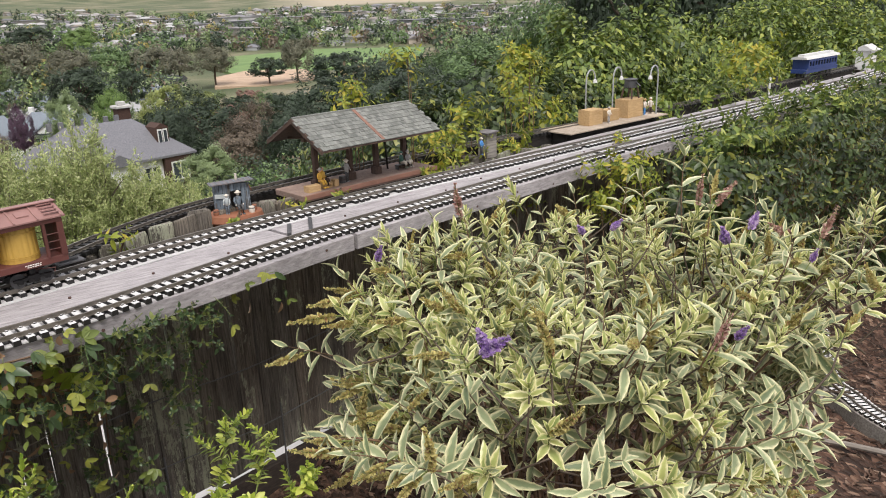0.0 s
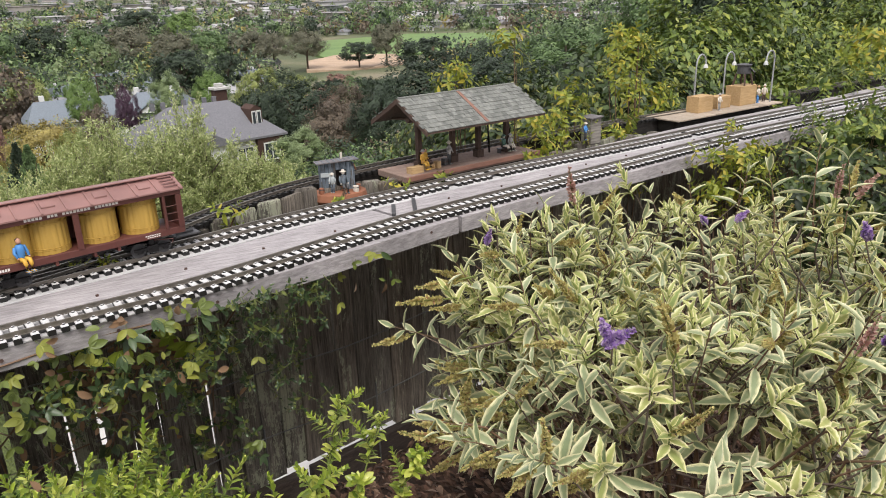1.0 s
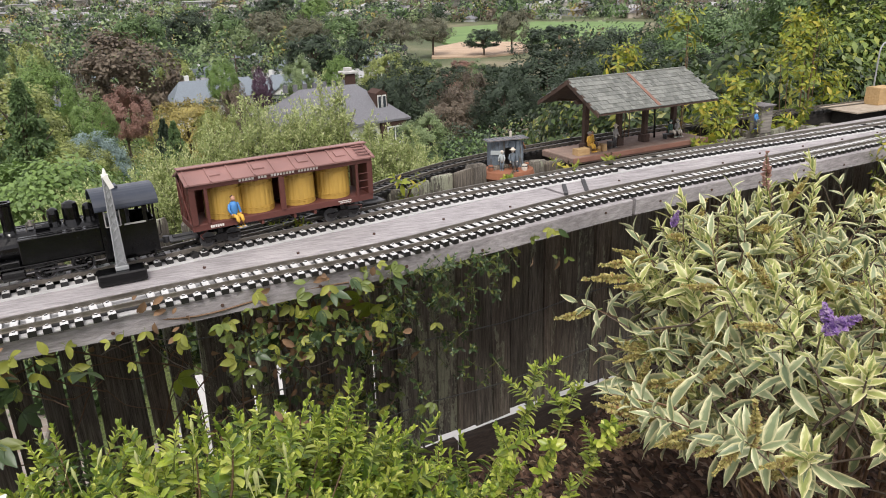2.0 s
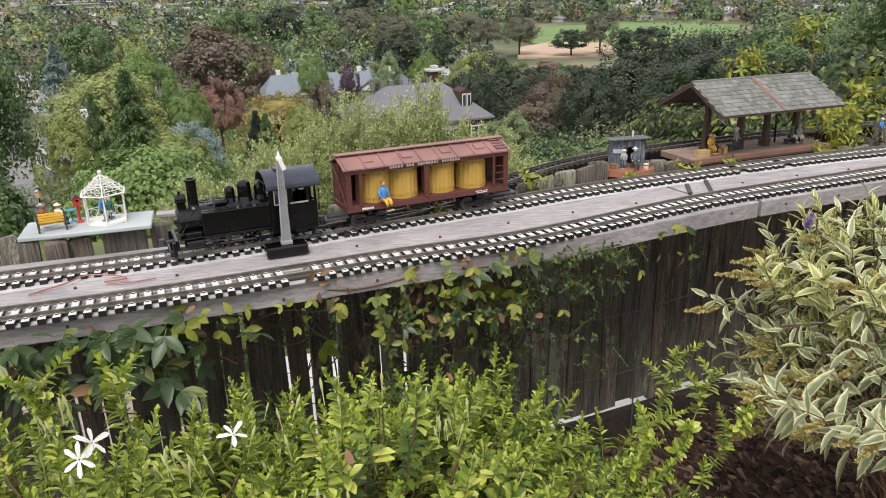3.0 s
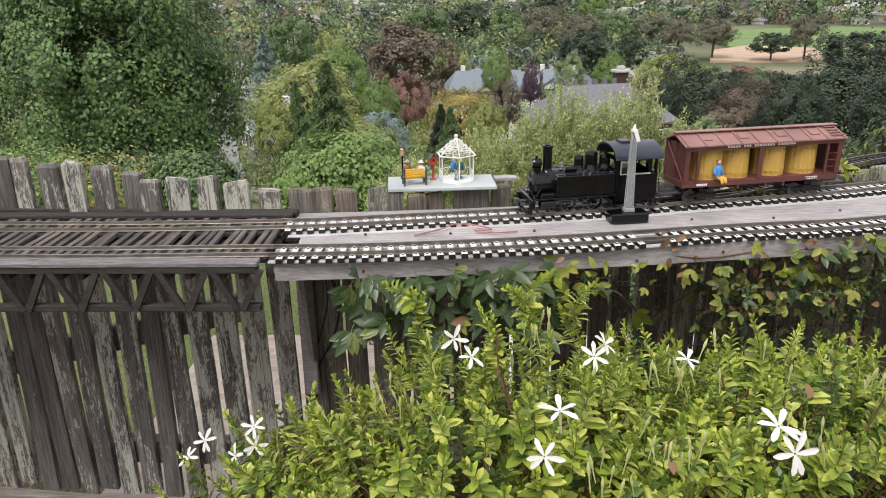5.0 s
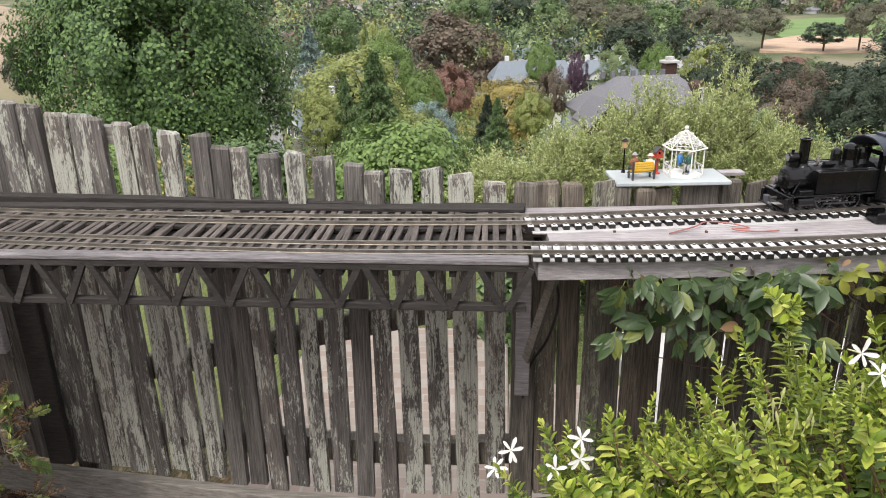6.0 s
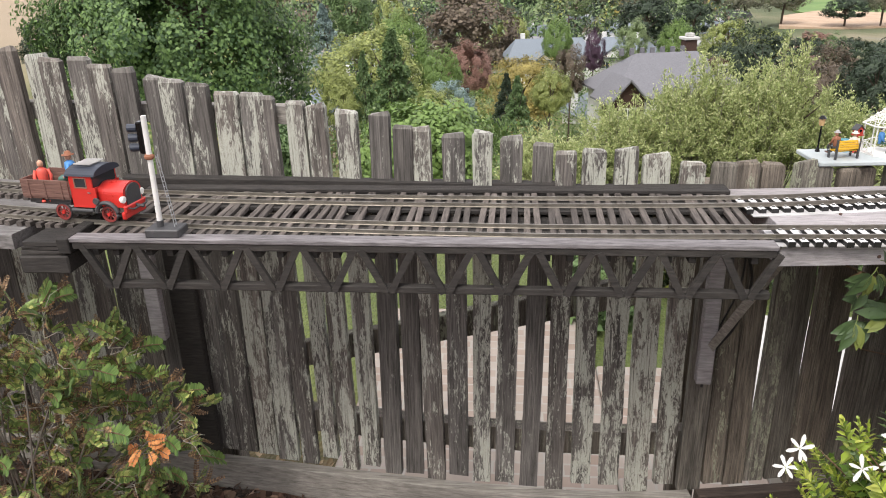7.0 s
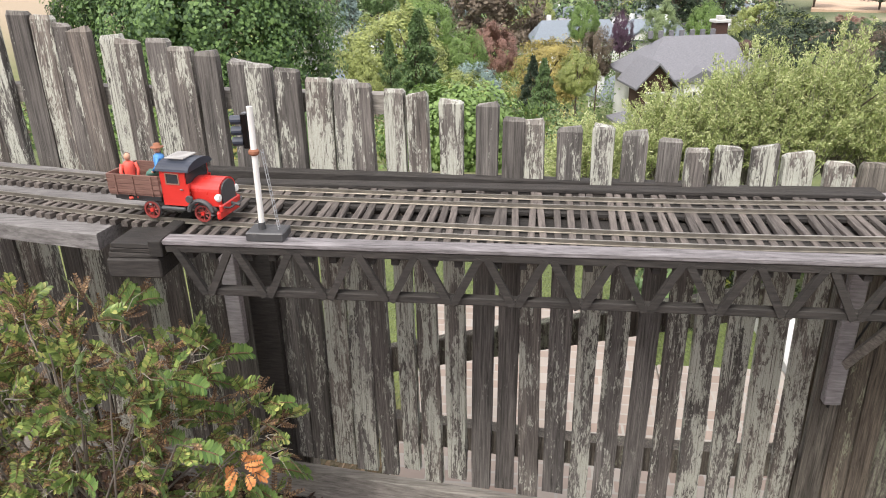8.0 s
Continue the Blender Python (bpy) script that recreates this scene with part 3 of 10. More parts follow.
def crown_mesh(name, seed, radii, clumps, per, leaf, mat, kind="plain", lean=0.35, clump=0.26, hollow=0.55, droop=0.0, wide=1.0):
    """A crown of leaf clumps round the origin, uneven and with gaps."""
    rng = np.random.default_rng(seed)
    d = unit(rng.normal(0, 1, (clumps, 3)))
    rad = rng.uniform(hollow, 1.0, clumps) ** 0.6
    lob = 1 + 0.22 * np.sin(d[:, 0] * 4.1 + seed) * np.cos(d[:, 1] * 3.7 + 2 * seed) + rng.normal(0, 0.07, clumps)
    c = d * (rad * lob)[:, None]
    c[:, 2] = np.where(c[:, 2] < -0.55, -0.55 + 0.3 * (c[:, 2] + 0.55), c[:, 2])
    off = unit(rng.normal(0, 1, (clumps, per, 3))) * (rng.uniform(0.25, 1, (clumps, per, 1)) ** 0.5) * clump * rng.uniform(0.6, 1.3, (clumps, 1, 1))
    at = ((c[:, None] + off) * np.asarray(radii)).reshape(-1, 3)
    out = unit(off.reshape(-1, 3) + np.repeat(d, per, 0) * 0.6)
    spin = rng.normal(0, 1, out.shape)
    along = spin - out * (spin * out).sum(1, keepdims=True) * 0.75 + out * 0.35 + np.array((0, 0, -droop - 0.2))
    up = np.array((0, 0, 0.6)) + out * lean * 3.2 + rng.normal(0, 0.2, out.shape)
    v, f, uv = place_leaves(rng, at, along, up, leaf * rng.uniform(0.6, 1.25, len(at)), kind, wide)
    return raw_mesh(name, v, f, mat, None, uv)


def trunk_mesh(name, seed, height, radius, spread, limbs=7):
    """A tapered trunk with limbs that reach into the crown; the foot is at z = 0."""
    rng = random.Random(seed)
    bm = bmesh.new()
    bow = rng.uniform(-0.06, 0.06) * height
    tube(bm, [(0, 0, -0.3), (bow * 0.3, 0, height * 0.3), (bow, bow * 0.5, height * 0.62), (bow, bow, height * 0.92)], [radius * 1.25, radius, radius * 0.7, radius * 0.2], 8)
    for i in range(limbs):
        a, z = i * 2.4 + rng.uniform(-0.4, 0.4), height * rng.uniform(0.32, 0.7)
        e = spread * rng.uniform(0.5, 0.85)
        p = (bow * 0.6, bow * 0.3, z)
        tube(bm, [p, (p[0] + math.cos(a) * e * 0.5, p[1] + math.sin(a) * e * 0.5, z + height * 0.13), (p[0] + math.cos(a) * e, p[1] + math.sin(a) * e, z + height * rng.uniform(0.2, 0.32))], [radius * 0.42, radius * 0.26, radius * 0.08], 5)
    me = bpy.data.meshes.new(name)
    bm.to_mesh(me)
    bm.free()
    me.materials.append(M["bark"])
    return me


# ---- lie of the land ----
FENCE = [(-4.2, 0.80), (-3.0, 0.68), (-1.07, 0.457), (-0.2, 0.375), (0.36, 0.43), (1.1, 0.595), (1.75, 0.735), (2.6, 0.90), (5.0, 1.30), (9.0, 1.95)]
FX, FY = [p[0] for p in FENCE], [p[1] for p in FENCE]


def fence_y(x):
    return np.interp(x, FX, FY) + np.where(x > 9, 0.16 * (x - 9), 0) - np.where(x < -4.2, 0.1 * (x + 4.2), 0)


def land(x, y):
    """Height of the ground: a level garden, a drop and terrace behind the fence, then the hillside and the plain."""
    s = y - fence_y(x)
    z = np.interp(s, [-40, -6, -2.5, -0.6, 0.0, 0.10, 0.25, 0.40, 5.0, 9.0, 45, 90, 170, 300, 600, 5000],
                  [3.0, -0.6, -0.93, -0.95, -0.93, -1.0, -1.5, -1.68, -1.78, -3.2, -13.0, -22.0, -28.5, -30.5, -31.5, -32.0])
    r = np.hypot(x, y)
    z = z + np.clip(s - 8, 0, 60) / 60 * (0.6 * np.sin(x * 0.13) + 0.5 * np.sin(y * 0.21 + x * 0.07))
    # a dry rise to one side and low hills at the far edge of the plain
    z = z + 24 * np.exp(-(((x + 118) / 34) ** 2 + ((y - 165) / 60) ** 2))
    a = np.degrees(np.arctan2(x, y))
    z = z + np.interp(r, [560, 800, 1050, 1300, 2200, 4400], [0, 7, 15, 23, 60, 235]) * (1 + 0.05 * np.sin(a * 0.31) + 0.03 * np.sin(a * 0.83 + 1))
    # the hillside stays high to the right of the view
    right = np.clip((a - 47) / 22, 0, 1) * np.clip((r - 9) / 30, 0, 1)
    return z + right * np.clip(-z - 1.5, 0, 24) * 0.75


def ground_sheet():
    k = 210
    t = np.linspace(-1, 1, k)
    gx = 1.0 + 0.16 * np.sinh(t * 11.0) * 0.93
    u = np.linspace(-0.62, 1, k)
    gy = 0.2 + 0.16 * np.sinh(u * 11.0) * 0.93
    x, y = np.meshgrid(gx, gy, indexing="ij")
    z = land(x, y)
    rng = np.random.default_rng(3)
    near = (np.abs(x - 1) < 6) & (np.abs(y) < 6)
    z = z + np.where(near, rng.normal(0, 0.006, z.shape), 0)
    v = np.stack([x, y, z], -1).reshape(-1, 3)
    i = np.arange(k * k).reshape(k, k)
    f = np.stack([i[:-1, :-1], i[1:, :-1], i[1:, 1:], i[:-1, 1:]], -1).reshape(-1, 4)
    return v, f


def ground_mat():
    """Bark mulch in the garden, rough grass on the slope, dry grass and gardens on the plain."""
    m, n, k, b = principled("mulch_and_hillside", 0.95)
    vec = coords(n, k)
    vor = n.new("ShaderNodeTexVoronoi")
    vor.inputs["Scale"].default_value = 55
    vor.inputs["Randomness"].default_value = 1
    mp = n.new("ShaderNodeMapping")
    mp.inputs["Scale"].default_value = (1.0, 0.5, 1)
    mp.inputs["Rotation"].default_value = (0, 0, 0.5)
    k.new(vec, mp.inputs[0])
    k.new(mp.outputs[0], vor.inputs["Vector"])
    sep = n.new("ShaderNodeSeparateXYZ")
    k.new(vor.outputs["Color"], sep.inputs[0])
    chips = ramp(n, k, sep.outputs[0], [(0.0, (0.022, 0.012, 0.008)), (0.5, (0.075, 0.040, 0.027)), (0.85, (0.15, 0.082, 0.055)), (1.0, (0.30, 0.20, 0.14))])
    fine = noise_tex(n, k, vec, 0.11, 10, 0.7)
    grass = ramp(n, k, fine, [(0.3, (0.05, 0.075, 0.018)), (0.5, (0.115, 0.14, 0.04)), (0.68, (0.24, 0.215, 0.10))])
    wide = noise_tex(n, k, vec, 0.012, 6, 0.6)
    plain = ramp(n, k, wide, [(0.38, (0.055, 0.075, 0.03)), (0.52, (0.11, 0.12, 0.06)), (0.64, (0.20, 0.175, 0.11)), (0.72, (0.18, 0.18, 0.175))])
    pos = n.new("ShaderNodeSeparateXYZ")
    k.new(vec, pos.inputs[0])
    col = blend(n, k, ramp(n, k, pos_range(n, k, pos.outputs[1], 1.2, 2.2), [(0, grey(0)), (1, grey(1))]), chips, grass)
    col = blend(n, k, ramp(n, k, pos_range(n, k, pos.outputs[1], 90, 190), [(0, grey(0)), (1, grey(1))]), col, plain)
    gold = blend(n, k, noise_tex(n, k, vec, 0.004, 6, 0.6), (0.31, 0.265, 0.19), (0.37, 0.32, 0.24))
    side = n.new("ShaderNodeMath")
    side.operation = "MULTIPLY_ADD"
    side.inputs[1].default_value = -0.40
    k.new(pos.outputs[1], side.inputs[0])
    k.new(pos.outputs[0], side.inputs[2])
    east = n.new("ShaderNodeMath")
    east.operation = "MULTIPLY"
    k.new(pos_range(n, k, side.outputs[0], 0, 160), east.inputs[0])
    k.new(pos_range(n, k, pos.outputs[1], 1340, 1400), east.inputs[1])
    col = blend(n, k, east.outputs[0], col, gold)
    dry = n.new("ShaderNodeVectorMath")
    dry.operation = "DISTANCE"
    dry.inputs[1].default_value = (-118, 165, 0)
    k.new(vec, dry.inputs[0])
    col = blend(n, k, ramp(n, k, pos_range(n, k, dry.outputs["Value"], 40, 75), [(0, grey(1)), (1, grey(0))]), col, (0.33, 0.265, 0.19))
    k.new(col, b.inputs["Base Color"])
    bump(n, k, b, vor.outputs["Distance"], 1.0, 0.02)
    return m


gv, gf = ground_sheet()
ground = new("ground", raw_mesh("ground", gv, gf, ground_mat()))
for poly in ground.data.polygons:
    poly.use_smooth = True
tagged(ground, "bark mulch garden bed falling to a grassy hillside and plain", "ground", "", "structure")


def chips_mesh():
    """Loose bark chips on the garden bed."""
    rng = np.random.default_rng(8)
    n = 22000
    x = rng.uniform(-2.4, 4.6, n)
    s = -rng.uniform(0.02, 1, n) ** 1.4 * 1.5 - 0.03
    y = fence_y(x) + s
    z = land(x, y) + rng.uniform(0.001, 0.014, n)
    along = np.stack([rng.normal(0, 1, n), rng.normal(0, 1, n), rng.normal(0, 0.25, n)], 1)
    up = np.stack([rng.normal(0, 0.45, n), rng.normal(0, 0.45, n), np.ones(n)], 1)
    v, f, uv = place_leaves(rng, np.stack([x, y, z], 1), along, up, rng.uniform(0.014, 0.050, n), "card", 0.40)
    return v, f, uv


M["chips"] = leaf_mat("bark_chips", (0.022, 0.013, 0.009), (0.17, 0.098, 0.066), (0.36, 0.26, 0.20), 0.1, rough=0.9)
cv, cf, cu = chips_mesh()
mulch = new("bark_mulch", raw_mesh("bark_mulch", cv, cf, M["chips"], None, cu))
tagged(mulch, "loose reddish-brown bark mulch on the garden bed", "mulch", "", "stuff")


def paving_mat():
    m, n, k, b = principled("pale_paving", 0.9)
    vec = coords(n, k)
    br = n.new("ShaderNodeTexBrick")
    br.inputs["Scale"].default_value = 3.2
    br.inputs["Color1"].default_value = (0.245, 0.185, 0.15, 1)
    br.inputs["Color2"].default_value = (0.31, 0.275, 0.24, 1)
    br.inputs["Mortar"].default_value = (0.30, 0.28, 0.25, 1)
    k.new(vec, br.inputs["Vector"])
    col = blend(n, k, 0.5, br.outputs[0], ramp(n, k, noise_tex(n, k, vec, 3, 8, 0.6), [(0.3, grey(0.6)), (0.7, grey(1.1))]), "MULTIPLY")
    k.new(col, b.inputs["Base Color"])
    return m


bm = bmesh.new()
box(bm, -1.1, 0.15, 0.86, 3.0, -1.80, -1.64, 0.01)
box(bm, 0.155, 0.80, 0.93, 2.35, -1.80, -1.645, 0.01)
patio = part("patio_paving", bm, paving_mat())
tagged(patio, "pale brick and concrete patio below the fence", "paving", "", "structure")
bm = bmesh.new()
box(bm, 0.805, 3.2, 1.45, 2.92, -1.80, -1.60, 0.01)
M["concrete"] = paint_mat("pale_concrete", (0.50, 0.49, 0.475), 0.9, 0.3, 8)
tagged(part("concrete_path", bm, M["concrete"]), "pale concrete path below the fence", "paving", "", "structure")


# ---- fence ----
def board_mesh(name, seed, mat):
    """One rough fence board, 1 high and 0.058 wide, with a worn uneven head and splintered edges."""
    rng = random.Random(seed)
    bm = bmesh.new()
    w, d = 0.029, 0.009
    hs = [0, 0.09, 0.25, 0.42, 0.6, 0.76, 0.88, 0.992]
    rings = []
    for h in hs:
        e = [rng.uniform(-0.0022, 0.0022) for _ in range(4)]
        rings.append([bm.verts.new((sx * (w + e[i]), sy * d + rng.uniform(-0.0012, 0.0012), h)) for i, (sx, sy) in enumerate(((-1, -1), (1, -1), (1, 1), (-1, 1)))])
    top, slant = [], rng.uniform(-0.004, 0.004)
    for sx, sy in ((-1, -1), (1, -1), (1, 1), (-1, 1)):
        top.append(bm.verts.new((sx * (w - rng.uniform(0.003, 0.007)), sy * d * 0.8, 1.0 + sx * slant + rng.uniform(-0.003, 0.003))))
    rings.append(top)
    for r, s in zip(rings, rings[1:]):
        for j in range(4):
            bm.faces.new((r[j], r[(j + 1) % 4], s[(j + 1) % 4], s[j]))
    bm.faces.new(rings[0][::-1])
    for j in range(4):
        bm.faces.remove(bm.faces.get((rings[-2][j], rings[-2][(j + 1) % 4], top[(j + 1) % 4], top[j])))
        bm.faces.new((rings[-2][j], rings[-2][(j + 1) % 4], top[(j + 1) % 4], top[j])).material_index = 1
    bm.faces.new(top).material_index = 1
    me = bpy.data.meshes.new(name)
    bm.to_mesh(me)
    bm.free()
    me.materials.append(mat)
    me.materials.append(M["board_end"] if mat == M["fence"] else mat)
    return me


def build_fence():
    fence = thing("fence", "old weathered wooden picket fence with lichen-spotted boards", "fence")
    left = [board_mesh("plank", i, M["fence"]) for i in range(9)]
    right = [board_mesh("plank", 20 + i, M["fence_dark"]) for i in range(7)]
    tx = [-4.2, -3.0, -1.46, -1.09, -0.83, -0.58, -0.43, 0.13, 0.30, 0.9, 1.2, 1.35, 1.75, 2.10, 2.16, 2.80, 2.9, 5.0, 9.0]
    tz = [0.72, 0.56, 0.297, 0.230, 0.188, 0.148, 0.124, 0.062, 0.036, 0.026, 0.012, -0.03, 0.026, 0.02, -0.04, -0.04, -0.02, -0.06, -0.1]
    rng = random.Random(5)
    last = -9.0
    for p, h in spline(FENCE, 0.001):
        pitch = float(np.interp(p.x, [-0.3, -0.1, 0.1, 0.25, 0.35, 0.95, 1.1], [0.0605, 0.071, 0.071, 0.058, 0.053, 0.055, 0.0665]))
        if p.x > 6.2 or p.x < -3.6 or p.x - last < pitch:
            continue
        last = p.x
        top = float(np.interp(p.x, tx, tz)) + rng.uniform(-0.012, 0.012)
        foot = -0.820 + rng.uniform(-0.018, 0.012)
        gap = -0.88 < p.x < 0.15
        if p.x < -0.88:
            snug = pitch / 0.0665 * rng.uniform(0.99, 1.09)
        elif p.x > 1.68:
            snug = pitch / 0.0665 * (rng.uniform(1.06, 1.10) if rng.random() < 0.15 else rng.uniform(1.13, 1.17))
        else:
            snug = pitch / 0.0665 * (rng.uniform(0.98, 1.09) if p.x < 1.0 else rng.uniform(1.03, 1.12))
        me = (left if p.x < 0.14 else right)[rng.randrange(7)]
        m = pose(p.x, p.y + rng.uniform(-0.005, 0.005), foot, rng.uniform(-0.6, 0.6), rng.uniform(-1.0, 1.0), math.degrees(h) + rng.uniform(-3, 3))
        m = m @ Matrix.Diagonal((pitch / 0.0665 * rng.uniform(0.80, 0.95) if gap else snug, 1, top - foot, 1))
        piece("plank", me, fence, m)
    run = spline(FENCE, 0.2)
    for z0, z1 in ((-0.735, -0.665), (-0.12, -0.05)):
        bm = bmesh.new()
        strip(bm, [(p, h) for p, h in run if -3.8 < p.x < 6.4], [(0.012, z0), (0.05, z0), (0.05, z1), (0.012, z1)])
        part("back_rail", bm, M["fence_dark"], fence)
    bm = bmesh.new()
    strip(bm, [(p, h) for p, h in run if -3.4 < p.x < -0.7], [(0.012, 0.130), (0.05, 0.130), (0.05, 0.172), (0.012, 0.172)])
    part("upper_rail", bm, M["kick"], fence, "pale upper rail behind the tall boards")
    for x in (-2.6, -1.15, 0.16, 1.55, 3.0, 4.5):
        bm = bmesh.new()
        y = float(fence_y(x))
        box(bm, x - 0.032, x + 0.032, y + 0.05, y + 0.12, -1.5, -0.02, 0.004)
        part("post", bm, M["fence_dark"], fence)
    bm = bmesh.new()
    a = Matrix.Translation((-0.45, 0.418, -0.38)) @ Matrix.Rotation(radians(-5.5), 4, "Z") @ Matrix.Rotation(radians(-16), 4, "Y")
    box(bm, -0.58, 0.46, 0, 0.03, -0.035, 0.035, 0.003, a)
    part("diagonal_brace", bm, M["fence_dark"], fence)
    # a broad dark upright in front, under the bridge's end
    bm = bmesh.new()
    box(bm, -1.195, -1.125, 0.415, 0.44, -0.80, -0.05, 0.004)
    part("front_upright", bm, M["truss"], fence, "broad dark brown upright plank")
    return fence


build_fence()

kick = thing("kickboard", "long grey timber kickboard along the foot of the fence", "board")
run = spline([(x, y - 0.026) for x, y in FENCE], 0.02)
for a, b in ((-3.4, -1.9), (-1.895, 0.16), (0.165, 1.75), (1.755, 3.4), (3.405, 5.5)):
    bm = bmesh.new()
    seg = [(p, h) for p, h in run if a <= p.x <= b]
    strip(bm, seg, [(-0.016, -1.02), (0.016, -1.02), (0.016, -0.835), (0.013, -0.832), (-0.013, -0.832), (-0.016, -0.835)])
    # boards right of x = 0.16 are a darker brown
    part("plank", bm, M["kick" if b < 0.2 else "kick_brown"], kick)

# ---- track lines ----
LINE_A = [(-3.6, 0.58), (-2.6, 0.40), (-1.9, 0.26), (-1.36, 0.152), (-0.96, 0.104), (-0.32, 0.072), (0.09, 0.078), (0.38, 0.088), (0.75, 0.132), (1.13, 0.202), (1.45, 0.250), (1.91, 0.386), (2.14, 0.437), (2.74, 0.54), (3.42, 0.655), (4.06, 0.724), (4.6, 0.793), (5.2, 0.885), (9.5, 1.55)]
LINE_B = [(-3.6, 0.72), (-2.6, 0.56), (-1.9, 0.40), (-1.48, 0.324), (-1.03, 0.264), (-0.32, 0.241), (0.137, 0.254), (0.37, 0.283), (0.775, 0.350), (1.13, 0.436), (1.44, 0.506), (1.71, 0.578), (2.04, 0.642), (2.456, 0.712), (3.0, 0.767), (3.61, 0.839), (4.33, 0.92), (4.9, 0.985), (5.48, 1.064), (9.5, 1.73)]
LINE_C = [(1.0, 0.398), (1.2, 0.475), (1.358, 0.572), (1.47, 0.662), (1.63, 0.78), (1.84, 0.895), (2.1, 0.97), (2.4, 1.03), (2.95, 1.10), (4.5, 1.22), (6.115, 1.44), (9.5, 1.95)]
BOARD = [(0.154, 0.050), (0.6, 0.090), (1.12, 0.165), (1.6, 0.248), (2.12, 0.378), (2.71, 0.482), (3.6, 0.628), (4.05, 0.68), (4.6, 0.748), (5.58, 0.90), (9.5, 1.49)]
BED_Z = -0.004


def cut(walk_pts, a, b):
    return [(p, h) for p, h in walk_pts if a <= p.x <= b]


# ---- timber shelf along the fence top ----
shelf = thing("timber_shelf", "weathered pale grey timber shelf carrying the model railway", "shelf")
run = spline(BOARD, 0.012)
for name, u0, u1, z0, z1, cuts in (("front_plank", 0.0, 0.105, -0.046, BED_Z, (0.154, 2.118, 4.2, 9.4)),
                                   ("middle_plank", 0.108, 0.236, -0.042, BED_Z + 0.0005, (0.20, 2.02, 3.4, 5.2, 9.4)),
                                   ("back_plank", 0.239, 0.335, -0.044, BED_Z - 0.001, (0.12, 1.2, 2.6, 4.4, 9.4))):
    for a, b in zip(cuts, cuts[1:]):
        bm = bmesh.new()
        c = 0.0025
        strip(bm, cut(run, a + 0.001, b - 0.001), [(u0, z0), (u1, z0), (u1, z1 - c), (u1 - c, z1), (u0 + c, z1), (u0, z1 - c)])
        part(name, bm, M["deck"], shelf)
rng = random.Random(9)
for p, h in cut(spline(BOARD, 0.19), 0.2, 4.0):
    for u, up in ((-0.0008, False), (0.15 + rng.uniform(-0.02, 0.02), True)):
        bm = bmesh.new()
        s, c = math.sin(h), math.cos(h)
        if up:
            tube(bm, [(p.x - s * u, p.y + c * u, BED_Z), (p.x - s * u, p.y + c * u, BED_Z + 0.0042)], 0.0032, 8)
        else:
            z = -0.028 + rng.uniform(-0.008, 0.008)
            tube(bm, [(p.x - s * u + s * 0.001, p.y + c * u - c * 0.001, z), (p.x - s * u - s * 0.002, p.y + c * u + c * 0.002, z)], 0.0034, 8)
        part("nail", bm, M["nail"], shelf)
# black straps that lie slantwise over a joint of the middle plank
for x, y, length in ((1.988, 0.492, 0.085), (2.046, 0.484, 0.120)):
    bm = bmesh.new()
    box(bm, -0.0055, 0.0055, 0.0, length, -0.0045, 0.0022, 0.001)
    box(bm, -0.0055, 0.0055, -0.004, 0.001, -0.016, 0.0022, 0.001)
    ob = part("strap", bm, M["grey_dark"], shelf, "black metal strap")
    ob.matrix_basis = pose(x, y, 0, 0, 0, -24)

# the shelf goes on past the far end of the bridge
ledge = thing("left_shelf", "pale grey timber shelf past the bridge end", "shelf")
run = spline(LINE_A, 0.05)
for name, u0, u1 in (("front_plank", -0.085, 0.06), ("back_plank", 0.063, 0.24)):
    bm = bmesh.new()
    strip(bm, cut(run, -3.5, -1.262), [(u0, -0.036), (u1, -0.036), (u1, BED_Z - 0.002), (u1 - 0.002, BED_Z), (u0 + 0.002, BED_Z), (u0, BED_Z - 0.002)])
    part(name, bm, M["deck_worn"], ledge)
blocks = thing("end_blocks", "stack of dark grey timber offcuts at the bridge end", "timber")
bm = bmesh.new()
box(bm, -1.258, -1.158, 0.0, 0.09, -0.062, -0.026, 0.003, jitter=0.001)
part("lower_block", bm, M["truss"], blocks)
for i, z in enumerate((-0.025, -0.016, -0.007)):
    bm = bmesh.new()
    box(bm, -1.255 + 0.004 * i, -1.165, 0.006, 0.085, z, z + 0.0082, 0.001, jitter=0.001)
    part("slip", bm, M["truss"], blocks)
bm = bmesh.new()
box(bm, -1.175, -1.15, 0.0, 0.20, -0.02, 0.011, 0.002)
part("end_plank", bm, M["truss"], blocks)


# ---- tracks ----
def rail_mesh_part(parent, pts, side, mat):
    bm = bmesh.new()
    f, w, hd = 0.0034, 0.0011, 0.0018
    prof = [(-f, 0.0062), (f, 0.0062), (f, 0.0072), (w, 0.0080), (w, 0.0118), (hd, 0.0126), (hd, 0.0148), (-hd, 0.0148), (-hd, 0.0126), (-w, 0.0118), (-w, 0.0080), (-f, 0.0072)]
    strip(bm, pts, [(u + side, z) for u, z in prof])
    return part("rail", bm, mat, parent)


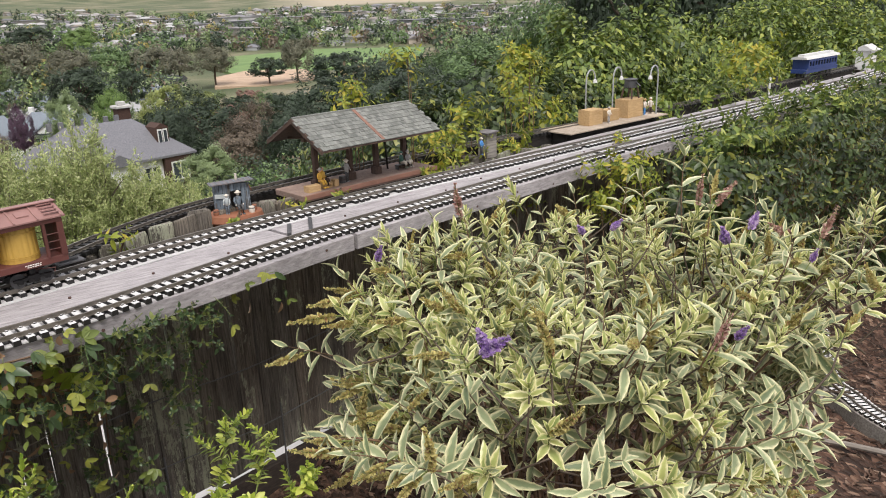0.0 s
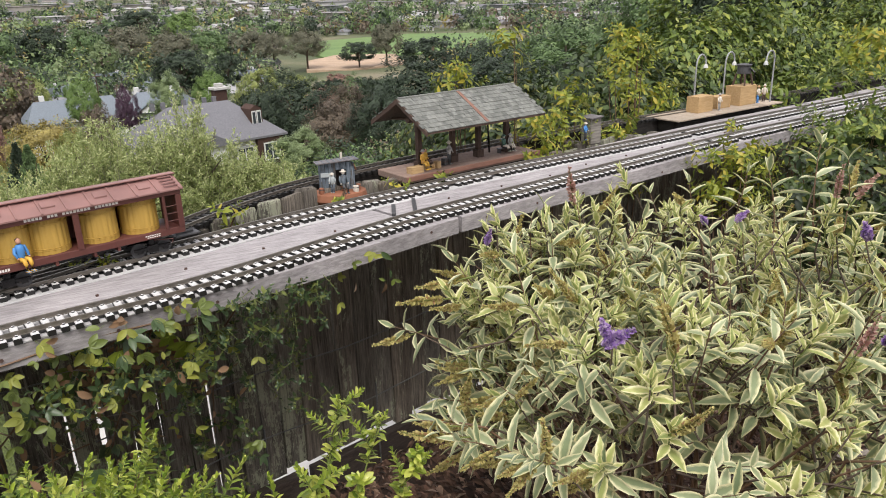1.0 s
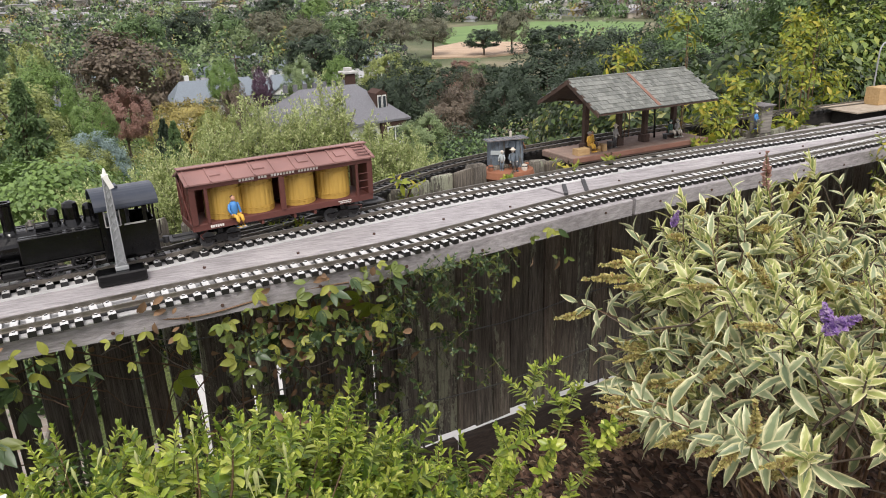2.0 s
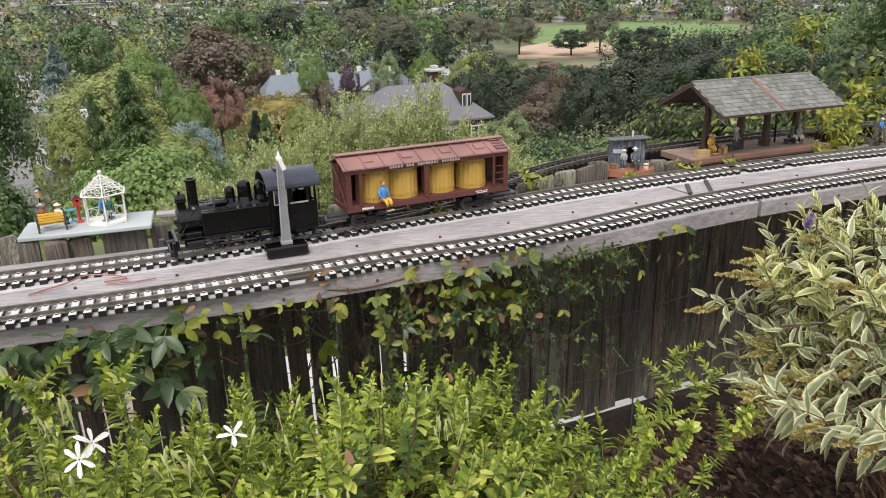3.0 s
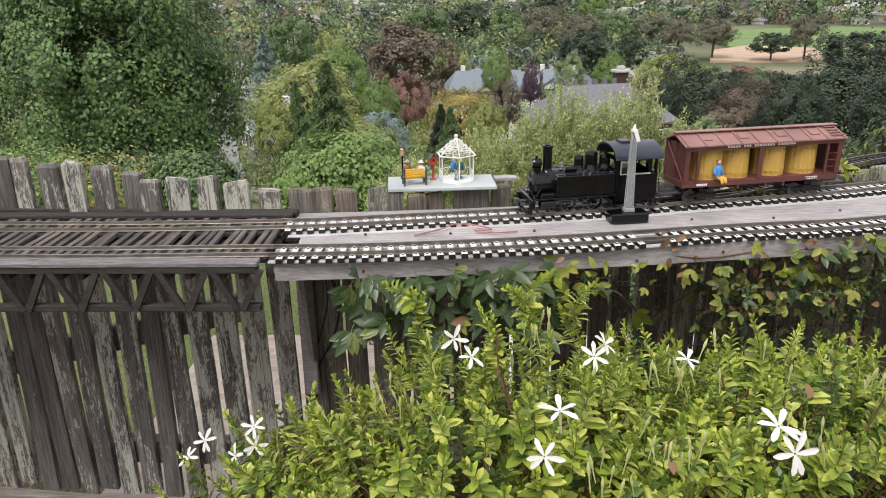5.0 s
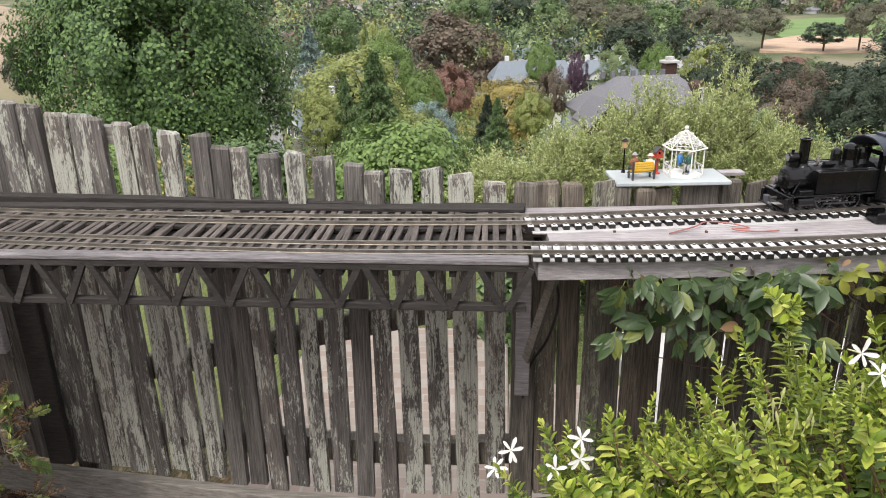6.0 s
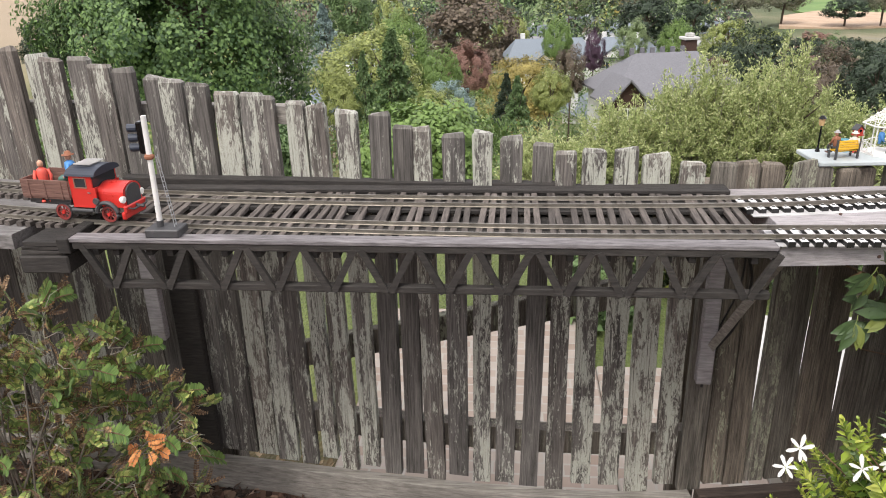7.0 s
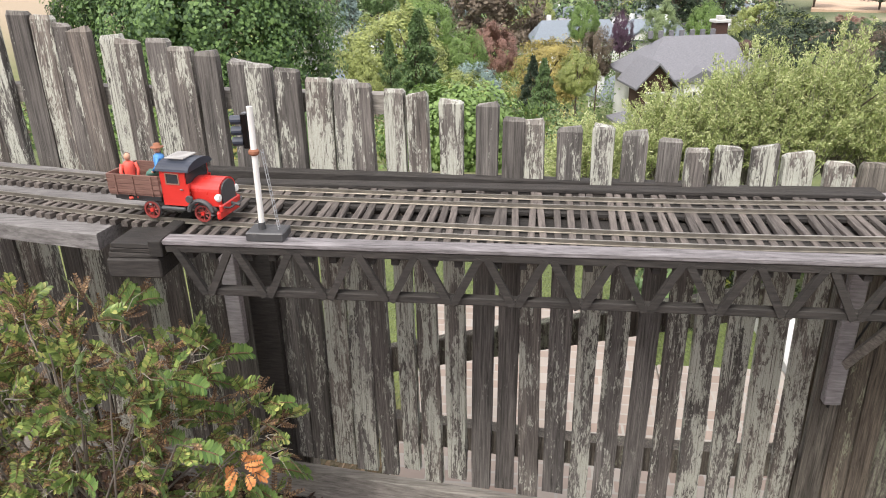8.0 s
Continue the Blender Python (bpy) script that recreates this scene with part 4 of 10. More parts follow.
def tie_mesh(pale_top=True):
    """A moulded sleeper with a chamfered top and raised rail chairs."""
    bm = bmesh.new()
    l, w, h, c = 0.0415, 0.0066, 0.0070, 0.0012
    prism(bm, [(-w, -0.0035), (w, -0.0035), (w, h - c), (w - c, h), (-w + c, h), (-w, h - c)], "y", -l, l)
    for s in (-1, 1):
        for o in (-0.0055, 0.0055):
            box(bm, -0.0024, 0.0024, s * 0.0238 + o - 0.0016, s * 0.0238 + o + 0.0016, h - 0.0004, h + 0.0022)
    me = bpy.data.meshes.new("tie")
    bm.to_mesh(me)
    bm.free()
    me.materials.append(M["tie"])
    me.materials.append(M["tie_top"])
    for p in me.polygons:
        p.material_index = 1 if p.normal.z > 0.5 and pale_top else 0
    return me


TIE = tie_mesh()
DARK_TIE = tie_mesh(False)
WOOD_TIE = tie_mesh(False)
WOOD_TIE.materials.clear()
WOOD_TIE.materials.append(M["bridge_tie"])
WOOD_TIE.materials.append(M["bridge_tie"])


def track(label, line, a, b, pitch=0.0245, parts=(0.1, 3.6), bed=True, lip=-0.036, mat=None, raise_z=0.0, skip=0.02, seed=1, tie=TIE):
    t = thing("model_track", label, "railway track", "model railway tracks")
    run = spline([(x, y, raise_z) for x, y in line], 0.025)
    seg = cut(run, a, b)
    for s in (-0.0238, 0.0238):
        rail_mesh_part(t, seg, s, mat or M["rail_dark"])
    if bed:
        # the black centre strip paints in the shade between the rails
        for u0, u1, mt, words in ((lip, -0.0205, "deck_white", "white-painted strip under the tie ends"), (-0.020, 0.020, "roadbed", "dark strip between the rails with shade painted in"), (0.0205, 0.049, "deck_white", "white-painted strip under the tie ends")):
            bm = bmesh.new()
            strip(bm, seg, [(u0, BED_Z - 0.001), (u1, BED_Z - 0.001), (u1, BED_Z + 0.0016), (u0, BED_Z + 0.0016)])
            part("roadbed", bm, M[mt], t, words)
    rng = random.Random(seed)
    tf = [list(p.vertices) for p in TIE.polygons]
    far = bmesh.new()
    for p, h in cut(spline([(x, y, raise_z) for x, y in line], pitch), a + 0.01, b - 0.01):
        if rng.random() < skip:
            continue
        m = pose(p.x, p.y, p.z, 0, 0, math.degrees(h) + rng.uniform(-2.5, 2.5)) @ Matrix.Translation((rng.uniform(-0.0012, 0.0012), rng.uniform(-0.0012, 0.0012), 0))
        if parts[0] <= p.x <= parts[1]:
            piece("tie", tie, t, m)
        else:
            vs = [far.verts.new(m @ v.co) for v in TIE.vertices]
            for q in tf:
                far.faces.new([vs[i] for i in q])
    far.normal_update()
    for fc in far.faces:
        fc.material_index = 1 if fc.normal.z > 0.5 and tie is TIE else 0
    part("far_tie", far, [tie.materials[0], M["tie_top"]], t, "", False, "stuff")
    return t


track("tarnished brass model railway track on black ties along the shelf front", LINE_A, 0.15, 9.0, seed=1)
track("tarnished brass model railway track on a black strip behind the middle plank", LINE_B, 0.14, 9.0, seed=2, parts=(0.1, 3.4), lip=-0.056)
track("dark model railway siding curving away behind the station platform", LINE_C, 1.02, 9.0, seed=3, parts=(1.0, 3.6), bed=False, raise_z=0.002, tie=DARK_TIE)
track("model railway track leaving the bridge on a grey plank", LINE_A, -3.4, -1.16, seed=4, parts=(-2.6, -1.1), mat=M["rail"], bed=False, tie=WOOD_TIE)
track("second model railway track leaving the bridge on a grey plank", LINE_B, -3.4, -1.20, seed=5, parts=(-2.6, -1.1), mat=M["rail"], bed=False, tie=WOOD_TIE)
# low timbers that carry the siding
bed_c = thing("siding_timber", "narrow grey timber that carries the siding", "timber")
bm = bmesh.new()
strip(bm, cut(spline(LINE_C, 0.05), 1.28, 9.0), [(-0.022, -0.05), (0.022, -0.05), (0.022, -0.002), (-0.022, -0.002)])
part("plank", bm, M["truss"], bed_c)

# ---- truss bridge ----
bridge = thing("truss_bridge", "dark weathered wooden truss bridge under the two model tracks", "bridge")
X0, X1 = -1.148, 0.146
PAN = 0.1075
for y, shown in ((0.0, True), (0.315, False)):
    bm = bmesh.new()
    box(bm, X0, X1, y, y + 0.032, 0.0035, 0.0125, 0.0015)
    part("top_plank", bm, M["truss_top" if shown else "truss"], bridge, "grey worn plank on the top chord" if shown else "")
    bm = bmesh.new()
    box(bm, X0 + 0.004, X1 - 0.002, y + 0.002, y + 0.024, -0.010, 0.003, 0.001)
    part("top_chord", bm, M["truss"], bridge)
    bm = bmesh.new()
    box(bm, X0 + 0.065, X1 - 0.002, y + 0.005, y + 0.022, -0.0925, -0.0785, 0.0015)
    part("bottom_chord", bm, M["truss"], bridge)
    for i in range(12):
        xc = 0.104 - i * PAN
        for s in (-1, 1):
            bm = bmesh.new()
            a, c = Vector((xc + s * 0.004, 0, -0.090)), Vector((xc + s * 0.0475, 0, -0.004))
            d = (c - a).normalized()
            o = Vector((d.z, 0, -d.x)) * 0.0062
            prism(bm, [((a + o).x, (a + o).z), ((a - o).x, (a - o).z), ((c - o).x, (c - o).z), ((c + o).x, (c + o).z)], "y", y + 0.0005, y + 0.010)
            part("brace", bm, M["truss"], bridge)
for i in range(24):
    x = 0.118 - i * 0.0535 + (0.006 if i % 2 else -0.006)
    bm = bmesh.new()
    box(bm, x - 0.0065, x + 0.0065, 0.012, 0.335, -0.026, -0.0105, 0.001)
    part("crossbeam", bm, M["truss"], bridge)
for y in (0.06, 0.092, 0.218, 0.262):
    bm = bmesh.new()
    box(bm, X0, X1, y, y + 0.018, -0.0102, -0.0035, 0.001)
    part("stringer", bm, M["truss"], bridge)
# running boards under each track fill the bays between its ties, and an added board closes the middle
# their near-black wood stands in for the shade in the gaps
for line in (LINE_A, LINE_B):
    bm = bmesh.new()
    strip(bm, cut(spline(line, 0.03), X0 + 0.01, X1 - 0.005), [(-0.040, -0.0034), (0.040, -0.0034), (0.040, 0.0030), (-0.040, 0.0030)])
    part("running_board", bm, M["truss"], bridge, "board under the track ties, darkened for gap shade")
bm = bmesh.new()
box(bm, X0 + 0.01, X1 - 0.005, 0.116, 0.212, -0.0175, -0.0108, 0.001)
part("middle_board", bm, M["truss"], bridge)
rng = random.Random(12)
tie_bm = bmesh.new()
box(tie_bm, -0.0062, 0.0062, 0.034, 0.312, -0.0032, 0.0062, 0.001)
long_tie = bpy.data.meshes.new("bridge_tie")
tie_bm.to_mesh(long_tie)
tie_bm.free()
long_tie.materials.append(M["bridge_tie"])
for i in range(55):
    piece("bridge_tie", long_tie, bridge, pose(X1 - 0.012 - i * 0.0233 + rng.uniform(-0.001, 0.001), rng.uniform(-0.004, 0.006), 0, 0, 0, rng.uniform(-2.5, 2.5)))
for line, o in ((LINE_A, 0), (LINE_B, 0)):
    seg = cut(spline(line, 0.025), -1.17, 0.17)
    for s in (-0.0238, 0.0238):
        rail_mesh_part(bridge, seg, s, M["rail"])
for x0, x1, z in ((-1.27, -0.22, 0.012), (-0.215, 0.15, 0.009)):
    bm = bmesh.new()
    box(bm, x0, x1, 0.348, 0.378, -0.02, z, 0.002, Matrix.Rotation(radians(-2.6), 4, "Z") if x0 < -1 else None)
    part("back_timber", bm, M["truss"], bridge)

# supports below the shelf end and the far bridge end
for x, y, z, lean in ((0.152, 0.372, -0.49, 6), (-1.20, 0.36, -0.40, -4)):
    b = thing("shelf_bracket", "grey timber bracket screwed to the fence", "bracket", "shelf brackets")
    bm = bmesh.new()
    box(bm, x - 0.018, x + 0.018, y - 0.02, y + 0.005, z, -0.03, 0.002)
    part("upright", bm, M["deck"], b)
    if x < 0:
        continue
    bm = bmesh.new()
    a, c = Vector((x + 0.01, y - 0.01, z + 0.10)), Vector((x + 0.055, y - 0.25, -0.05))
    tube(bm, [a, c], 0.013, 4)
    part("strut", bm, M["kick"], b)
cable = thing("hanging_cable", "black cable hanging from the shelf end down the fence", "cable")
bm = bmesh.new()
tube(bm, [p for p, h in spline([(0.172, 0.30, -0.05), (0.20, 0.34, -0.12), (0.235, 0.37, -0.22), (0.215, 0.37, -0.33), (0.17, 0.375, -0.42), (0.155, 0.38, -0.52)], 0.012)], 0.0035, 6)
part("cord", bm, M["cable"], cable)
bm = bmesh.new()
tube(bm, [p for p, h in spline([(0.176, 0.30, -0.05), (0.205, 0.345, -0.14), (0.205, 0.36, -0.24), (0.17, 0.37, -0.36)], 0.012)], 0.0025, 6)
part("cord", bm, M["cable"], cable)
lead = thing("power_lead", "thin red power lead curled on the shelf", "wire")
bm = bmesh.new()
tube(bm, [p for p, h in spline([(0.44, 0.20, 0.0), (0.50, 0.235, 0.004), (0.53, 0.262, 0.006), (0.58, 0.255, 0.004), (0.61, 0.235, 0.002), (0.57, 0.222, 0.003), (0.62, 0.215, 0.001), (0.67, 0.225, 0.001)], 0.01)], 0.0016, 5)
part("cord", bm, M["red_wire"], lead)


# ---- the view beyond: neighbours' houses, trees and the town on the plain ----
EYE = Vector((0.9, -1.24, 0.54))


def out_there(az, dist):
    """A place on the land at a bearing (degrees to the right of +y) and distance."""
    x, y = EYE.x + dist * math.sin(radians(az)), EYE.y + dist * math.cos(radians(az))
    return x, y, float(land(np.array(x), np.array(y)))


CROWN = {}


def crown_for(kind, shape):
    key = (kind, shape)
    if key not in CROWN:
        seed = len(CROWN) + 3
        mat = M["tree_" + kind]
        if shape == "cone":
            rng = np.random.default_rng(seed)
            n = 8000
            h = rng.uniform(0, 1, n) ** 0.75
            a = rng.uniform(0, 2 * math.pi, n)
            tier = 0.72 + 0.28 * np.sin(h * 38 + 1.3 * np.sin(a * 3))
            r = (1.02 - h) * tier * rng.uniform(0.55, 1.0, n) ** 0.5
            at = np.stack([r * np.cos(a), r * np.sin(a), h * 2 - 1], 1)
            along = np.stack([np.cos(a), np.sin(a), rng.normal(-0.2, 0.4, n)], 1)
            v, f, uv = place_leaves(rng, at, along, rng.normal(0, 0.6, (n, 3)) + (0, 0, 1), rng.uniform(0.05, 0.11, n), "card", 0.8)
            CROWN[key] = raw_mesh("crown", v, f, mat, None, uv)
        elif shape == "open":
            CROWN[key] = crown_mesh("crown", seed, (1, 1, 1), 80, 110, 0.085, mat, "card", 0.3, 0.22, 0.45, 0.5)
        elif shape == "far":
            CROWN[key] = crown_mesh("crown", seed, (1, 1, 1), 110, 64, 0.105, mat, "card", 0.35, 0.19, 0.72)
        else:
            CROWN[key] = crown_mesh("crown", seed, (1, 1, 1), 210, 84, 0.066, mat, "card", 0.35, 0.17, 0.72)
    return CROWN[key]


TRUNKS = [trunk_mesh("trunk", i, 1.0, 0.035, 0.42) for i in range(3)]
KINDS = {"mid_green": "mid-green", "bright_green": "bright green", "dark_green": "dark evergreen", "olive": "grey-olive", "blue_green": "blue-grey", "maroon": "brownish maroon",
         "russet": "russet autumn", "orange": "orange and yellow autumn", "yellow_green": "yellow-green", "plum": "dark plum", "eucalypt": "sparse brownish eucalyptus", "maple_green": "dense green"}


def tree(az, el, dist, wide, kind, shape="round", foot=0.25):
    """A tree whose top stands at an elevation (degrees) and whose crown is wide degrees across."""
    x, y, z = out_there(az, dist)
    top = EYE.z + dist * math.tan(radians(el))
    h = max(top - z, 1.5)
    r = dist * math.tan(radians(wide / 2))
    rz = h * (1 - foot) / 2 if shape == "cone" else min(h * (1 - foot) / 2, max(r * 1.15, h * 0.28))
    word = {"cone": "conifer", "open": "tree with open crown", "round": "leafy tree"}[shape]
    t = thing("tree", f"{KINDS[kind]} {word} on the hillside below", "tree", "", "", pose(x, y, z, 0, 0, (az * 37) % 360))
    piece("trunk", TRUNKS[int(abs(az) * 10) % 3], t, Matrix.Diagonal((min(h, 1.5 * r), min(h, 1.5 * r), h * 0.92, 1)))
    s = 0.93
    piece("crown", crown_for(kind, "far" if shape == "round" and dist > 145 else shape), t, Matrix.Translation((0, 0, h - rz)) @ Matrix.Diagonal((r * s, r * s, rz * s, 1)))
    return t


for row in ((-21, -1.6, 190, 5, "dark_green", "cone"), (-12, -5.3, 72, 8.5, "yellow_green"), (-6.7, -6.8, 75, 3.6, "bright_green"), (-3.9, -2.8, 150, 7, "maroon"),
            (-4.4, -6.3, 95, 3.6, "russet"), (-0.1, -7.5, 80, 5.5, "orange"), (-1.9, -8.6, 55, 3.8, "dark_green", "cone"), (-6.6, -9.3, 46, 4.6, "blue_green"),
            (-9.8, -3, 160, 2.4, "yellow_green"), (-12.6, -1.8, 180, 3.6, "mid_green"), (-14.8, -8.5, 50, 3.4, "yellow_green"), (5.3, -5.6, 118, 1.6, "plum"),
            (11.2, -4.9, 130, 2.6, "bright_green"), (18.3, -2.2, 330, 3, "eucalypt", "open"), (24.3, -1.9, 330, 2.6, "eucalypt", "open"), (22.2, -3.4, 325, 2.8, "dark_green"),
            (20.5, -5.6, 250, 2, "russet"), (17.2, -5.6, 100, 6.5, "dark_green"), (21.4, -6.6, 82, 4.4, "maroon"), (26.9, -4.6, 70, 8.5, "dark_green"),
            (33.0, -4.5, 58, 8, "dark_green"), (30.0, -6.0, 46, 6, "dark_green"), (27.4, -3.2, 250, 4.5, "dark_green"), (38.2, -2.7, 70, 9, "mid_green"), (17.7, -9.6, 38, 4.4, "olive"),
            (43, -2.0, 60, 8, "mid_green"), (36.5, -5.2, 40, 6, "dark_green"), (40.8, -4.4, 34, 6, "dark_green"), (24.0, -6.8, 60, 5, "dark_green"),
            (-2.6, -1.3, 330, 3.4, "mid_green"), (0.6, -1.5, 340, 3, "dark_green"), (3.2, -1.6, 350, 3.2, "mid_green"), (6.2, -1.3, 345, 3.6, "eucalypt", "open"), (8.9, -1.9, 320, 3.4, "eucalypt", "open"),
            (11.4, -2.1, 330, 2.8, "mid_green"), (14.0, -2.1, 335, 3.6, "eucalypt", "open"), (15.9, -2.3, 345, 2.4, "eucalypt", "open"), (9.4, -3.4, 230, 4.2, "dark_green"), (12.6, -3.7, 240, 2.4, "dark_green"),
            (7.0, -0.6, 600, 3.2, "dark_green"), (9.8, -0.8, 560, 2.4, "bright_green"), (4.2, -2.6, 260, 2, "olive"), (14.8, -5.0, 190, 3, "yellow_green"), (-0.6, -4.6, 170, 2.4, "yellow_green"),
            (1.6, -8.4, 62, 3.2, "yellow_green"), (3.4, -6.6, 84, 2.4, "maroon", "open"), (-10.6, -5.0, 56, 7.4, "mid_green", "cone", 0.08), (-13.0, -6.6, 50, 3.6, "mid_green", "cone"), (-1.2, -8.8, 50, 4, "mid_green", "cone"),
            (-8.0, -9.8, 40, 5, "yellow_green"), (-21.4, -5.6, 90, 4, "yellow_green"), (-33.5, -3.0, 100, 3.6, "dark_green"), (-9.2, -4.2, 110, 4.4, "bright_green"), (13.4, -6.6, 105, 2.4, "yellow_green"),
            (-22, -1.4, 130, 5, "mid_green"), (-14.8, -3.2, 150, 4, "blue_green", "cone"), (2.6, -4.8, 130, 2.4, "bright_green"), (8.2, -5.0, 135, 2.6, "olive"), (20.0, -7.8, 62, 5, "maroon"), (31.5, -3.5, 105, 6.5, "dark_green"), (35.6, -3.7, 88, 7, "dark_green"), (14.6, -6.2, 88, 4, "dark_green"), (18.6, -5.8, 190, 2.6, "olive"), (20.0, -6.0, 175, 2.4, "dark_green"), (21.7, -5.8, 190, 2.6, "mid_green"), (19.3, -6.6, 140, 2.8, "russet"), (22.9, -6.0, 165, 3.0, "dark_green"), (17.4, -5.6, 170, 2.2, "yellow_green")):
    tree(*row)

# the large leafy tree behind the tall end of the fence, and the bright shrub beside the gazebo
x, y, z = out_there(-25.5, 56)
t = thing("tree", "large dense green maple-like tree behind the fence", "tree", "", "", pose(x, y, z))
piece("trunk", TRUNKS[0], t, Matrix.Diagonal((18, 18, 16, 1)))
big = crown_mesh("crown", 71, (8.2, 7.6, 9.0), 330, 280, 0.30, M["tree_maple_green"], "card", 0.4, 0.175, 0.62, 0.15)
piece("crown", big, t, Matrix.Translation((0, 0, 8.2)))
for az, el, d, w, hgt, kind in ((-10.1, -11.4, 21, 11.5, 2.6, "bright_green"), (-21.5, -12.0, 26, 6.0, 3.0, "mid_green")):
    x, y, z = out_there(az, d)
    top = EYE.z + d * math.tan(radians(el))
    r = d * math.tan(radians(w / 2))
    t = thing("shrub", "rounded bright green shrub beyond the fence", "shrub", "", "", pose(x, y, z))
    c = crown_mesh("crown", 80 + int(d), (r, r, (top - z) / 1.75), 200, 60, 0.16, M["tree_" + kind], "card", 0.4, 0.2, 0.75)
    piece("crown", c, t, Matrix.Translation((0, 0, (top - z) * 0.48)))
    piece("trunk", TRUNKS[1], t, Matrix.Diagonal((top - z, top - z, (top - z) * 0.8, 1)))

# low dark shrubs on the far side of the path below the fence
for i, (x, y, top, r) in enumerate(((0.25, 3.0, -1.22, 0.30), (0.95, 3.45, -1.12, 0.42), (1.75, 3.55, -1.08, 0.46), (2.6, 3.6, -1.05, 0.50), (3.5, 3.4, -1.05, 0.50))):
    z = float(land(np.array(x), np.array(y)))
    t = thing("low_shrub", "low dark green shrub beyond the concrete path", "shrub", "low shrubs by the path", "", pose(x, y, z))
    piece("trunk", TRUNKS[i % 3], t, Matrix.Diagonal((0.7, 0.7, (top - z) * 0.8, 1)))
    piece("crown", crown_mesh("crown", 90 + i, (r, r * 0.7, (top - z) * 0.58), 60, 60, 0.055, M["ivy" if i % 2 else "tree_mid_green"], "card", 0.35, 0.2, 0.6), t, Matrix.Translation((0, 0, (top - z) * 0.48)))

# pale willowy bushes just below the fence
for i, (x, y, top, r, n) in enumerate(((0.05, 6.6, -1.32, 0.5, 90), (0.85, 6.7, -0.96, 0.55, 170), (1.30, 6.5, -0.72, 0.42, 110), (1.70, 6.6, -0.52, 0.50, 200), (2.15, 6.5, -0.58, 0.42, 160), (2.50, 6.6, -0.31, 0.30, 90), (2.95, 6.7, -0.92, 0.45, 110), (3.35, 6.6, -1.10, 0.4, 70))):
    z = float(land(np.array(x), np.array(y)))
    hh = top - z
    t = thing("willow_bush", "pale yellow-green willowy bush with narrow leaves", "shrub", "willowy bushes", "", pose(x, y, z))
    piece("trunk", TRUNKS[i % 3], t, Matrix.Diagonal((hh * 0.7, hh * 0.7, hh * 0.8, 1)))
    rng = np.random.default_rng(40 + i)
    k, subs, per = n, 8, 34
    a, f = rng.uniform(0, 2 * math.pi, k), rng.uniform(0.02, 1, k) ** 0.55
    tip = np.stack([np.cos(a) * f * r, np.sin(a) * f * r, hh * (1.0 - 0.46 * f ** 2) * rng.uniform(0.45, 1.0, k) ** 0.6], 1)
    root = tip * (0.25, 0.25, 0.12)
    # side shoots along each wand, with small leaves in plumes
    g = rng.uniform(0.35, 1.0, (k, subs))
    foot_ = root[:, None] + (tip - root)[:, None] * g[..., None]
    way = unit(unit(tip - root)[:, None] * 0.9 + rng.normal(0, 0.55, (k, subs, 3)) + (0, 0, 0.35))
    reach = rng.uniform(0.10, 0.26, (k, subs))
    s = rng.uniform(0, 1, (k, subs, per))
    at = (foot_[:, :, None] + way[:, :, None] * (reach[:, :, None] * s)[..., None] + rng.normal(0, 0.012, (k, subs, per, 3))).reshape(-1, 3)
    aim_ = np.repeat(way.reshape(-1, 3), per, 0) + rng.normal(0, 0.6, at.shape)
    v, fa, uv = place_leaves(rng, at, aim_, rng.normal(0, 0.7, at.shape) + (0, -0.3, 0.8), rng.uniform(0.022, 0.042, len(at)), "blade", 1.7)
    bv = bars(np.stack([root, (root + tip) / 2 + rng.normal(0, 0.03, root.shape), tip], 1), 0.006, 0.0015)
    V, Fc, U, mt = joined((v, fa, uv, 0), (*bv, 1))
    piece("foliage", raw_mesh("foliage", V, Fc, [M["willow"], M["twig_grey"]], mt, U), t)

